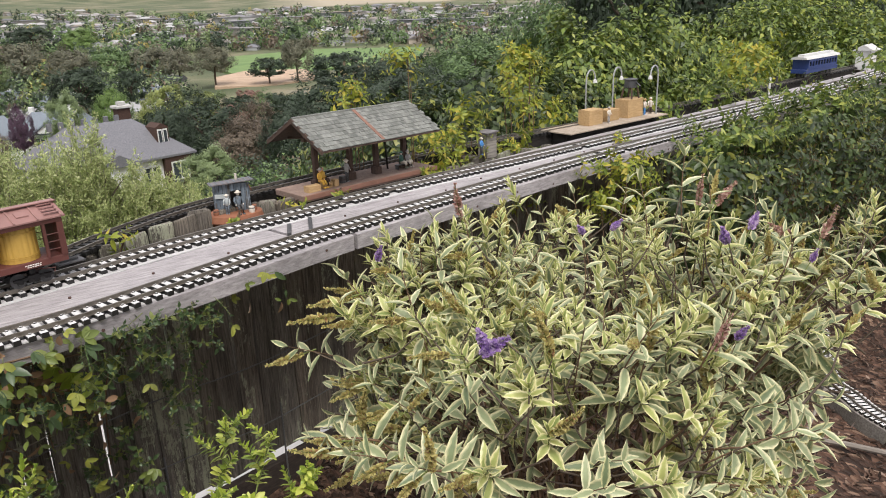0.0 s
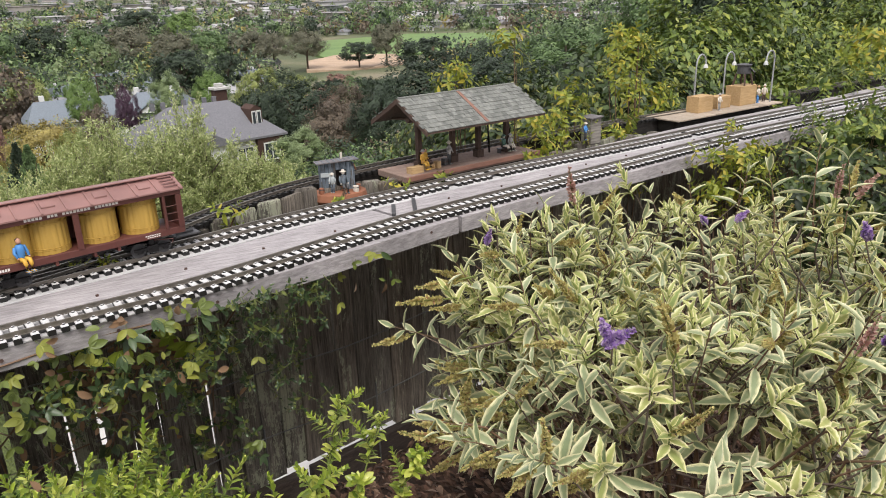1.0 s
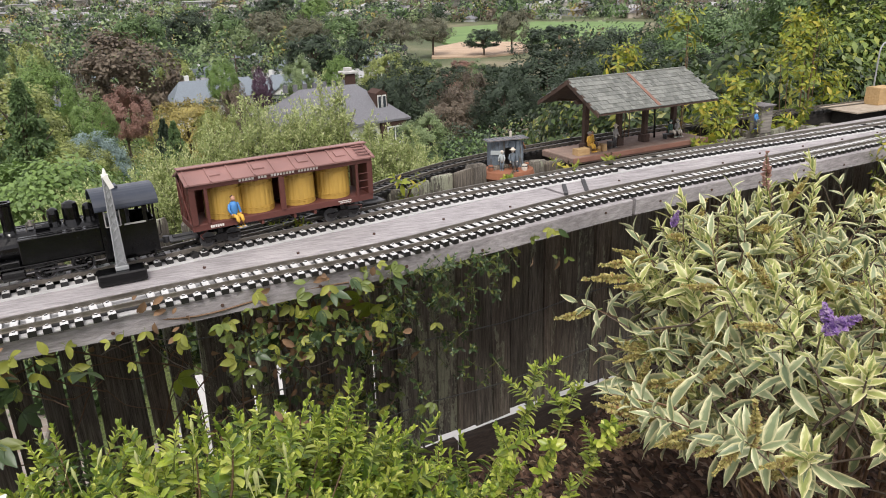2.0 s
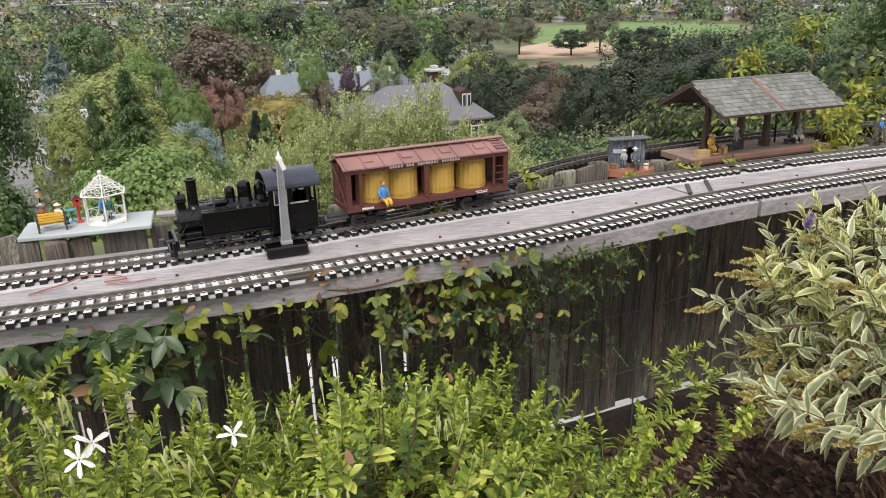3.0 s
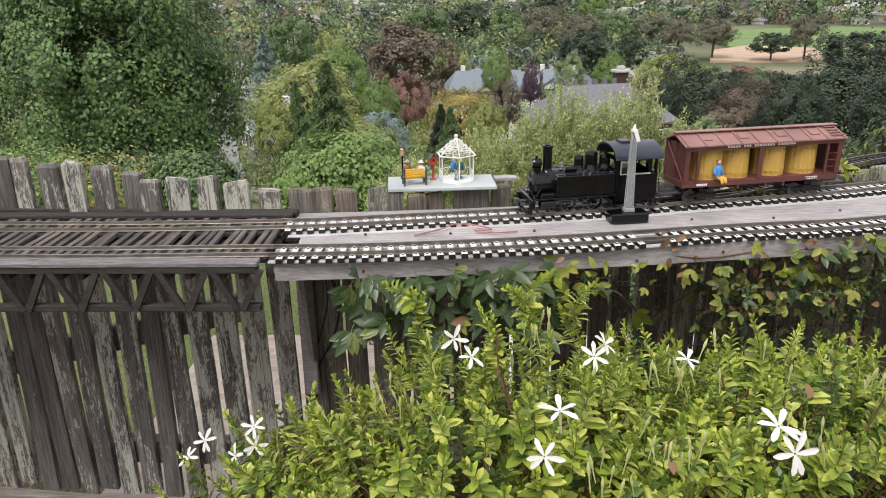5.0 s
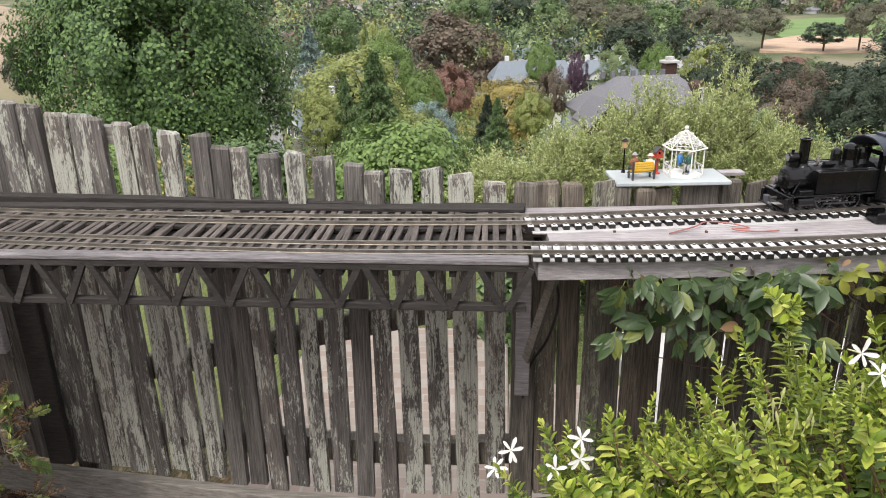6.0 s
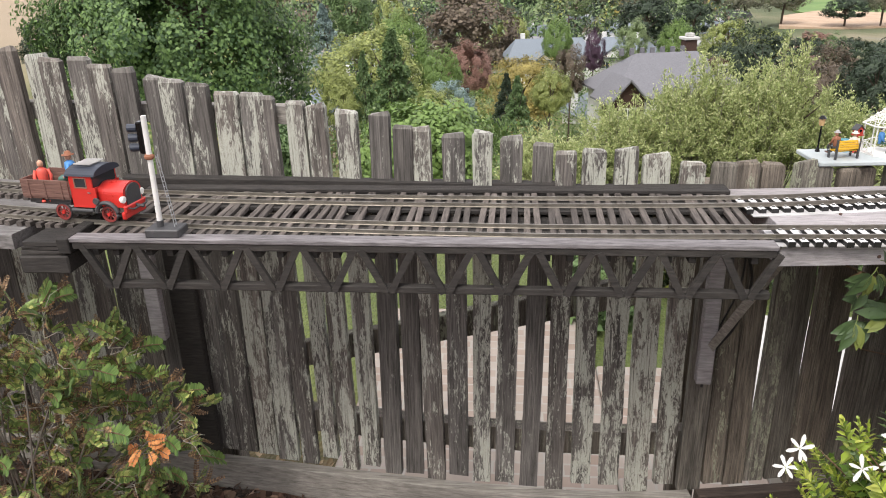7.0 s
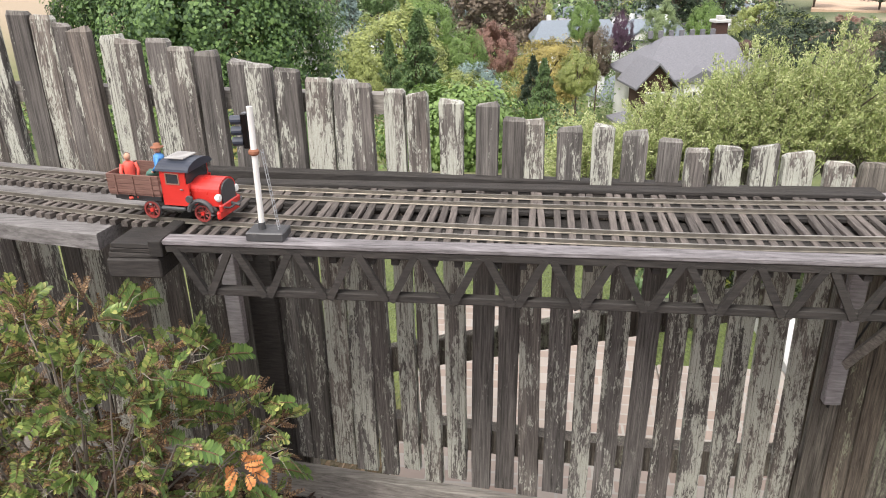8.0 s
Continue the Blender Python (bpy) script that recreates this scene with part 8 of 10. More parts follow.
    lathe(bm, [(0.016, 0.088), (0.0115, 0.094), (0.0105, 0.098), (0.0105, 0.146), (0.0125, 0.148), (0.0125, 0.152), (0.0085, 0.152), (0.0085, 0.12)], 20, Matrix.Translation((0.040, 0, 0)))
    part("chimney", bm, b, L)
    for x, r, h in ((0.116, 0.0105, 0.127), (0.147, 0.0145, 0.136), (0.178, 0.0105, 0.127)):
        bm = bmesh.new()
        lathe(bm, [(r * 1.35, 0.088), (r * 1.1, 0.098), (r, 0.102), (r, h - 0.01), (r * 0.86, h - 0.003), (r * 0.45, h), (r * 0.2, h + 0.001)], 20, Matrix.Translation((x, 0, 0)))
        part("dome", bm, b, L)
    bm = bmesh.new()
    lathe(bm, [(0.009, -0.010), (0.0105, -0.006), (0.0105, 0.010), (0.006, 0.012)], 18, Matrix.Translation((0.014, 0, 0.112)) @ Matrix.Rotation(radians(90), 4, "Y"))
    box(bm, 0.006, 0.024, -0.007, 0.007, 0.092, 0.103, 0.001)
    tube(bm, [(0.014, 0, 0.122), (0.014, 0, 0.129)], 0.003, 8)
    hl = part("headlight", bm, b, L)
    bm = bmesh.new()
    lathe(bm, [(0.001, 0), (0.008, 0.0005), (0.008, 0.001)], 16, Matrix.Translation((0.003, 0, 0.112)) @ Matrix.Rotation(radians(-90), 4, "Y"))
    part("lens", bm, M["steel"], hl)
    bm = bmesh.new()
    lathe(bm, [(0.006, 0), (0.0045, 0.004), (0.003, 0.009), (0.001, 0.011)], 14, Matrix.Translation((0.075, 0, 0.101)))
    tube(bm, [(0.068, -0.007, 0.09), (0.068, -0.007, 0.108), (0.082, 0.007, 0.108), (0.082, 0.007, 0.09)], 0.0012, 6)
    part("bell", bm, M["rail_dark"], L, "tarnished brass bell")
    bm = bmesh.new()
    lathe(bm, [(0.0055, -0.012), (0.0065, 0), (0.0055, 0.012)], 12, Matrix.Translation((0.094, -0.012, 0.097)) @ Matrix.Rotation(radians(90), 4, "Y"))
    part("generator", bm, b, L)
    # cab: pierced walls
    bm = bmesh.new()
    for s in (-1, 1):
        y0, y1 = sorted((s * 0.0475, s * 0.0505))
        for x0, x1, z0, z1 in ((0.189, 0.291, 0.022, 0.086), (0.189, 0.199, 0.086, 0.121), (0.226, 0.237, 0.086, 0.121), (0.268, 0.276, 0.086, 0.121), (0.199, 0.276, 0.116, 0.121)):
            box(bm, x0, x1, y0, y1, z0, z1)
    for x0, x1 in ((0.189, 0.192), (0.288, 0.291)):
        for y0, y1, z0, z1 in ((-0.0475, 0.0475, 0.03, 0.086), (-0.0475, -0.038, 0.086, 0.121), (0.038, 0.0475, 0.086, 0.121), (-0.006, 0.006, 0.086, 0.125), (-0.0475, 0.0475, 0.116, 0.125)):
            box(bm, x0, x1, y0, y1, z0, z1)
    cab = part("cab", bm, b, L)
    for x0, x1, z0, z1 in ((0.198, 0.200, 0.085, 0.117), (0.225, 0.227, 0.085, 0.117), (0.2, 0.226, 0.0845, 0.0865), (0.232, 0.272, 0.084, 0.087)):
        bm = bmesh.new()
        box(bm, x0, x1, -0.0525, -0.0505, z0, z1)
        part("window_trim", bm, M["doll"], cab, "grey window trim")
    bm = bmesh.new()
    tube(bm, [(0.222, 0, 0.05), (0.222, 0, 0.095)], [0.03, 0.026], 14)
    tube(bm, [(0.245, -0.01, 0.09), (0.245, -0.01, 0.105)], 0.004, 8)
    part("backhead", bm, M["grey_dark"], cab, "dark boiler fittings inside the cab")
    bm = bmesh.new()
    arc = [(0.056 * math.sin(a), 0.118 + 0.030 * math.cos(a) / 1.0) for a in (radians(q) for q in range(-88, 89, 11))]
    outer = [(y, z + 0.003) for y, z in arc]
    prism(bm, arc + outer[::-1], "x", 0.183, 0.300)
    roof = part("cab_roof", bm, M["black_blue"], L, "blue-black arched cab roof")
    bm = bmesh.new()
    box(bm, 0.212, 0.236, -0.014, 0.014, 0.150, 0.1555, 0.001)
    part("roof_hatch", bm, M["black_blue"], roof)
    bm = bmesh.new()
    box(bm, -0.010, -0.002, -0.050, 0.050, 0.016, 0.038, 0.0015)
    box(bm, -0.022, -0.010, -0.046, 0.046, 0.004, 0.008, 0.001)
    for s in (-1, 1):
        box(bm, -0.016, -0.008, s * 0.046 - 0.004, s * 0.046 + 0.004, 0.004, 0.034, 0.001)
    part("pilot_beam", bm, b, L)
    for x in (-0.022, 0.298):
        bm = bmesh.new()
        tube(bm, [(x - 0.008, 0, 0.024), (x + 0.012, 0, 0.024)], 0.004, 8)
        lathe(bm, [(0.007, 0.018), (0.007, 0.031)], 10, Matrix.Translation((x + (-0.01 if x < 0 else 0.014), 0, 0)))
        part("coupler", bm, M["grey_dark"], L)
    bm = bmesh.new()
    box(bm, 0.02, 0.29, -0.018, 0.018, 0.022, 0.036, 0.002)
    box(bm, 0.19, 0.285, -0.03, 0.03, 0.008, 0.024, 0.003)
    part("frame", bm, b, L)
    for s in (-1, 1):
        bm = bmesh.new()
        tube(bm, [(0.293, s * 0.046, 0.05), (0.2975, s * 0.046, 0.053), (0.2975, s * 0.046, 0.105), (0.293, s * 0.046, 0.108)], 0.0013, 6)
        part("grab_rail", bm, b, L)
        bm = bmesh.new()
        box(bm, 0.276, 0.298, s * 0.046 - 0.006, s * 0.046 + 0.006, 0.006, 0.010, 0.0005)
        box(bm, 0.279, 0.283, s * 0.046 - 0.002, s * 0.046 + 0.002, 0.009, 0.037)
        part("cab_step", bm, b, L)
    return L


def tank_car(m):
    C = thing("tank_wagon", "oxide-red model wagon carrying four yellow wooden tanks", "wagon", "", "", m)
    red, roofm = M["car_red"], M["car_roof"]
    LEN, W = 0.415, 0.047
    bm = bmesh.new()
    box(bm, 0.0, LEN, -W, W, 0.040, 0.0545, 0.001)
    for x in (0.148, 0.222, 0.27):
        box(bm, x - 0.003, x + 0.003, -W + 0.002, W - 0.002, 0.030, 0.0405, 0.0006)
    part("floor_frame", bm, red, C)
    bm = bmesh.new()
    box(bm, 0.06, 0.34, -0.012, 0.012, 0.024, 0.040, 0.001)
    part("centre_sill", bm, M["black"], C)
    for x in (0.006, LEN - 0.006):
        bm = bmesh.new()
        d = 0.0035
        box(bm, x - d, x + d, -W, W, 0.0545, 0.142)
        for k in range(9):
            y = -0.042 + k * 0.0105
            e = -d - 0.0006 if x < 0.1 else d
            groove = bmesh.new()
            box(groove, x + e, x + e + 0.0006, y - 0.0003, y + 0.0003, 0.056, 0.140)
            part("batten", groove, red, C)
        part("end_wall", bm, red, C)
        bm = bmesh.new()
        s = -1 if x < 0.1 else 1
        tube(bm, [(x + s * 0.0055, -W + 0.004, 0.057), (x + s * 0.0055, W - 0.004, 0.14)], 0.0022, 4)
        tube(bm, [(x + s * 0.0055, 0, 0.057), (x + s * 0.0055, 0, 0.148)], 0.0022, 4)
        part("end_brace", bm, red, C)
    for s in (-1, 1):
        for x, w in ((0.0065, 0.0065), (0.0345, 0.0035), (0.197, 0.006), (0.376, 0.003), (0.4085, 0.0065)):
            bm = bmesh.new()
            box(bm, x - w, x + w, s * W - 0.0025, s * W + 0.0025, 0.0545, 0.128, 0.0006)
            part("side_post", bm, red, C)
        bm = bmesh.new()
        box(bm, 0.0, LEN, s * W - 0.0028, s * W + 0.0028, 0.1285, 0.142, 0.0006)
        board = part("letter_board", bm, red, C)
        if s < 0:
            rng = random.Random(4)
            x = 0.105
            for word in (5, 3, 8, 7):
                for _ in range(word):
                    bm = bmesh.new()
                    box(bm, x, x + 0.0048, -W - 0.0036, -W - 0.0029, 0.1325, 0.1385)
                    part("letter_bar", bm, M["letter"], board)
                    x += 0.0068
                x += 0.0075
            for bx, bz, n in ((0.036, 0.0465, 6), (0.326, 0.0485, 7), (0.330, 0.0445, 6)):
                for k in range(n):
                    bm = bmesh.new()
                    box(bm, bx + k * 0.0048, bx + 0.0036 + k * 0.0048, -W - 0.0008, -W - 0.0001, bz - (0.0026 if bx < 0.1 else 0.001), bz + (0.0026 if bx < 0.1 else 0.001))
                    part("letter_bar", bm, M["letter"], C)
        for k in range(3):
            bm = bmesh.new()
            z = 0.072 + k * 0.0165
            tube(bm, [(0.378, s * (W + 0.003), z), (0.404, s * (W + 0.003), z)], 0.001, 5)
            part("ladder_rung", bm, red, C)
    # roof: two slopes with standing ribs, a ridge walk, hatches
    for s in (-1, 1):
        bm = bmesh.new()
        pr = [(s * 0.0, 0.1625), (s * 0.054, 0.1415), (s * 0.054, 0.1385), (s * 0.0, 0.159)]
        prism(bm, pr, "x", -0.006, LEN + 0.006)
        slope = part("roof_panel", bm, roofm, C)
        for k in range(10):
            x = 0.002 + k * (LEN - 0.004) / 9
            bm = bmesh.new()
            prism(bm, [(s * 0.003, 0.1640), (s * 0.0545, 0.1440), (s * 0.0545, 0.1410), (s * 0.003, 0.1610)], "x", x - 0.0016, x + 0.0016)
            part("roof_rib", bm, roofm, slope)
        for x in (0.060, 0.155, 0.255, 0.345):
            bm = bmesh.new()
            prism(bm, [(s * 0.018, 0.1585), (s * 0.036, 0.1515), (s * 0.036, 0.1490), (s * 0.018, 0.1560)], "x", x - 0.012, x + 0.012)
            part("roof_hatch", bm, roofm, slope)
        for k in range(4):
            bm = bmesh.new()
            y = 0.012 + k * 0.011
            box(bm, 0.382, 0.413, s * y - 0.0022, s * y + 0.0022, 0.1625 - y * 0.39 + 0.0035, 0.1625 - y * 0.39 + 0.0050)
            part("roof_slat", bm, roofm, slope)
    bm = bmesh.new()
    box(bm, -0.008, LEN + 0.008, -0.010, 0.010, 0.1645, 0.1670, 0.0004)
    part("roof_walk", bm, roofm, C)
    # four staved tanks
    tb = bmesh.new()
    n = 60
    prof = [(0.0415, 0.0), (0.0415, 0.004), (0.0405, 0.071), (0.0395, 0.0745)]
    rings = []
    for r, z in prof:
        rings.append([tb.verts.new(((r - (0.0012 if j % 3 == 0 else 0)) * math.cos(2 * math.pi * j / n), (r - (0.0012 if j % 3 == 0 else 0)) * math.sin(2 * math.pi * j / n), z)) for j in range(n)])
    for a, c in zip(rings, rings[1:]):
        for j in range(n):
            tb.faces.new((a[j], a[(j + 1) % n], c[(j + 1) % n], c[j]))
    tb.faces.new(rings[-1])
    for z in (0.009, 0.0125, 0.062):
        lathe(tb, [(0.0412, z - 0.0007), (0.0421, z - 0.0005), (0.0421, z + 0.0005), (0.0412, z + 0.0007)], 30)
    tme = bpy.data.meshes.new("tank")
    tb.to_mesh(tme)
    tb.free()
    tme.materials.append(M["tank"])
    for x in (0.0795, 0.1505, 0.2475, 0.3335):
        piece("tank", tme, C, Matrix.Translation((x, 0, 0.0546)) @ Matrix.Diagonal((0.96, 1.0, 1, 1)), "yellow staved wooden tank")
    bm = bmesh.new()
    box(bm, 0.03, LEN - 0.03, 0.0425, 0.0455, 0.055, 0.13)
    part("back_wall", bm, red, C)
    for x in (0.058, 0.341):
        bm = bmesh.new()
        box(bm, x - 0.006, x + 0.006, -0.036, 0.036, 0.022, 0.039, 0.001)
        for s in (-1, 1):
            box(bm, x - 0.040, x + 0.040, s * 0.036 - 0.003, s * 0.036 + 0.003, 0.014, 0.022, 0.0015)
            box(bm, x - 0.012, x + 0.012, s * 0.037 - 0.003, s * 0.037 + 0.003, 0.008, 0.026, 0.0015)
            for o in (-0.028, 0.028):
                box(bm, x + o - 0.006, x + o + 0.006, s * 0.037 - 0.003, s * 0.037 + 0.003, 0.009, 0.021, 0.0015)
        tr = part("bogie", bm, M["black"], C, "black wheel bogie")
        for o in (-0.028, 0.028):
            for s in (-1, 1):
                w = part("wheel", wheel_bm(0.0145, 0.006), M["grey_dark"], tr)
                w.matrix_basis = Matrix.Translation((x + o, s * 0.0235, 0.0145)) @ (Matrix.Rotation(math.pi, 4, "Z") if s > 0 else Matrix())
        bm = bmesh.new()
        tube(bm, [(x - 0.02, -0.02, 0.034), (x - 0.045 if x < 0.2 else x + 0.045, -0.044, 0.03), (x - 0.04 if x < 0.2 else x + 0.04, -0.046, 0.022)], 0.0012, 5)
        part("stirrup", bm, red, C)
    for x in (-0.014, LEN + 0.014):
        bm = bmesh.new()
        tube(bm, [(x - 0.02, 0, 0.026), (x + 0.02, 0, 0.026)], 0.0045, 8)
        box(bm, x - 0.03, x + 0.03, -0.02, 0.02, 0.020, 0.024, 0.001)
        part("coupler", bm, M["grey_dark"], C)
    return C


p, h = on_line(LINE_B, 0.702)
q, h2 = on_line(LINE_B, 0.980)
ang = math.degrees(math.atan2(q.y - p.y, q.x - p.x))
locomotive(pose(p.x, p.y, RAIL_TOP, 0, 0, ang))
p, h = on_line(LINE_B, 1.054)
q, h2 = on_line(LINE_B, 1.448)
ang = math.degrees(math.atan2(q.y - p.y, q.x - p.x))
car_m = pose(p.x, p.y, RAIL_TOP, 0, 0, ang)
tank_car(car_m)
doll("wagon_figurine", "figurine in blue shirt and yellow trousers on the wagon sill", car_m @ Matrix.Translation((0.088, -0.047, 0.0545)) @ Matrix.Rotation(radians(18), 4, "Z"), "cloth_blue", "doll_yellow", None, "sit", "skin", 1.0)


def rail_truck(m):
    T = thing("rail_truck", "bright red model rail truck with brown plank bed", "truck", "", "", m)
    red = M["truck_red"]
    bm = bmesh.new()
    box(bm, 0.0, 0.205, -0.018, 0.018, 0.026, 0.034, 0.001)
    box(bm, 0.004, 0.10, -0.034, 0.034, 0.034, 0.046, 0.001)
    box(bm, 0.10, 0.15, -0.040, 0.040, 0.020, 0.027, 0.002)
    part("chassis", bm, M["grey_dark"], T)
    bm = bmesh.new()
    box(bm, 0.0, 0.107, -0.042, 0.042, 0.046, 0.050)
    part("bed_floor", bm, M["brown_plank"], T)
    for y in (-0.042, 0.042):
        for k in range(4):
            bm = bmesh.new()
            box(bm, 0.0, 0.107, y - 0.0018, y + 0.0018, 0.050 + k * 0.0088, 0.0582 + k * 0.0088, 0.0005)
            part("bed_plank", bm, M["brown_plank"], T)
        for x in (0.018, 0.055, 0.092):
            bm = bmesh.new()
            box(bm, x - 0.0015, x + 0.0015, y * 1.05 - 0.0012, y * 1.05 + 0.0012, 0.046, 0.083)
            part("bed_stake", bm, M["brown_plank"], T)
    for k in range(4):
        bm = bmesh.new()
        box(bm, -0.0015, 0.002, -0.040, 0.040, 0.050 + k * 0.0088, 0.0582 + k * 0.0088, 0.0005)
        part("tail_plank", bm, M["brown_plank"], T)
    # cab with side windows
    bm = bmesh.new()
    for y in (-0.0365, 0.0365):
        for x0, x1, z0, z1 in ((0.108, 0.163, 0.030, 0.071), (0.108, 0.120, 0.071, 0.094), (0.145, 0.158, 0.071, 0.094), (0.12, 0.145, 0.089, 0.094)):
            box(bm, x0, x1, y - 0.0015, y + 0.0015, z0, z1)
    box(bm, 0.108, 0.111, -0.036, 0.036, 0.030, 0.094)
    box(bm, 0.156, 0.160, -0.036, 0.036, 0.060, 0.070)
    cab = part("cab", bm, red, T)
    for y in (-0.0365, 0.0365):
        bm = bmesh.new()
        box(bm, 0.12, 0.145, y - 0.0008, y + 0.0008, 0.071, 0.089)
        part("side_window", bm, M["glass"], cab)
        bm = bmesh.new()
        for x0, x1, z0, z1 in ((0.1185, 0.1205, 0.0695, 0.0905), (0.1445, 0.1465, 0.0695, 0.0905), (0.1205, 0.1445, 0.0695, 0.0712), (0.1205, 0.1445, 0.0888, 0.0905)):
            box(bm, x0, x1, y - 0.0024, y + 0.0024, z0, z1)
        part("window_frame", bm, M["ridge_cap"], cab, "brass-brown window frame")
        bm = bmesh.new()
        tube(bm, [(0.146, y * 1.06, 0.061), (0.152, y * 1.08, 0.061)], 0.0012, 6)
        part("door_handle", bm, M["steel"], cab)
    bm = bmesh.new()
    box(bm, 0.157, 0.1585, -0.034, 0.034, 0.070, 0.093)
    part("windscreen", bm, M["glass"], cab)
    bm = bmesh.new()
    arc = [(0.041 * math.sin(a), 0.094 + 0.016 * math.cos(a)) for a in (radians(q) for q in range(-90, 91, 15))]
    prism(bm, arc, "x", 0.102, 0.168)
    roof = part("cab_roof", bm, M["black_blue"], T, "grey canvas cab roof")
    for k in range(6):
        bm = bmesh.new()
        y = -0.019 + k * 0.0076
        box(bm, 0.112, 0.150, y - 0.0022, y + 0.0022, 0.1115, 0.114, 0.0004)
        part("rack_slat", bm, M["doll"], roof, "grey roof rack slat")
    bm = bmesh.new()
    hood = [(0.029 * math.sin(a), 0.056 + 0.020 * math.cos(a)) for a in (radians(q) for q in range(-90, 91, 15))]
    prism(bm, [(-0.029, 0.030)] + hood + [(0.029, 0.030)], "x", 0.160, 0.216)
    part("hood", bm, red, T)
    bm = bmesh.new()
    prism(bm, [(-0.022, 0.034)] + [(y * 0.76, 0.056 + (z - 0.056) * 0.85) for y, z in hood] + [(0.022, 0.034)], "x", 0.216, 0.219)
    part("radiator", bm, M["grey_dark"], T, "dark radiator grille")
    bm = bmesh.new()
    box(bm, 0.214, 0.221, -0.034, 0.034, 0.020, 0.034, 0.002)
    box(bm, 0.208, 0.217, -0.036, 0.036, 0.006, 0.022, 0.003)
    part("front_apron", bm, red, T)
    bm = bmesh.new()
    tube(bm, [(0.224, -0.03, 0.03), (0.229, -0.02, 0.026), (0.229, 0.02, 0.026), (0.224, 0.03, 0.03)], 0.002, 6)
    tube(bm, [(0.219, 0, 0.028), (0.238, 0, 0.026)], 0.003, 6)
    part("bumper", bm, M["grey_dark"], T)
    for s in (-1, 1):
        bm = bmesh.new()
        lathe(bm, [(0.003, -0.006), (0.0065, -0.002), (0.0072, 0.003), (0.0055, 0.0045)], 14, Matrix.Translation((0.214, s * 0.030, 0.047)) @ Matrix.Rotation(radians(90), 4, "Y"))
        part("headlight", bm, M["white"], T, "white headlight")
        bm = bmesh.new()
        for x, r in ((0.181, 0.0235),):
            pts = [(x + r * math.cos(a), s * 0.038, 0.0185 + r * math.sin(a)) for a in (radians(q) for q in range(-5, 186, 15))]
            tube(bm, [(0.150, s * 0.038, 0.022)][0:0] + pts, 0.0045, 6)
        part("fender", bm, M["grey_dark"], T, "dark curved fender")
        for x in (0.077, 0.181):
            w = part("wheel", wheel_bm(0.0165, 0.007, -1), M["wheel_red"], T, "dirty red spoked wheel")
            w.matrix_basis = Matrix.Translation((x, s * 0.031, 0.0165))
            bm = bmesh.new()
            ring = [(0.0162 * math.cos(a), 0, 0.0162 * math.sin(a)) for a in (2 * math.pi * j / 28 for j in range(29))]
            tube(bm, ring, 0.0024, 8, False)
            part("tyre", bm, M["grey_dark"], w, "worn dark tyre")
            bm = bmesh.new()
            lathe(bm, [(0.0036, -0.005), (0.0036, 0.005)], 12, Matrix.Rotation(radians(90), 4, "X"))
            part("hub", bm, red, w)
            for k in range(8):
                bm = bmesh.new()
                c, z = math.cos(k * math.pi / 4), math.sin(k * math.pi / 4)
                tube(bm, [(0.003 * c, 0, 0.003 * z), (0.0138 * c, 0, 0.0138 * z)], 0.0015, 5)
                part("spoke", bm, M["wheel_red"], w)
    bm = bmesh.new()
    lathe(bm, [(0.012, -0.003), (0.0145, 0), (0.012, 0.003)], 18, Matrix.Translation((0.163, -0.041, 0.045)) @ Matrix.Rotation(radians(90), 4, "X") @ Matrix.Diagonal((0.5, 0.5, 1, 1)))
    part("horn", bm, M["grey_dark"], T)
    return T


p, h = on_line(LINE_A, -1.280)
q, h2 = on_line(LINE_A, -1.075)
ang = math.degrees(math.atan2(q.y - p.y, q.x - p.x))
tm = pose(p.x, p.y, RAIL_TOP, 0, 0, ang)
rail_truck(tm)
doll("truck_figurine", "seated figurine in a coral dress on the truck bed", tm @ Matrix.Translation((0.026, -0.010, 0.055)) @ Matrix.Rotation(radians(40), 4, "Z"), "doll_red", "doll_red", None, "sit", "skin", 1.2)
doll("truck_figurine", "seated figurine in blue shirt and brown hat on the truck bed", tm @ Matrix.Translation((0.078, 0.010, 0.066)) @ Matrix.Rotation(radians(-70), 4, "Z"), "cloth_blue", "doll_green", "rust", "sit", "skin", 1.2)


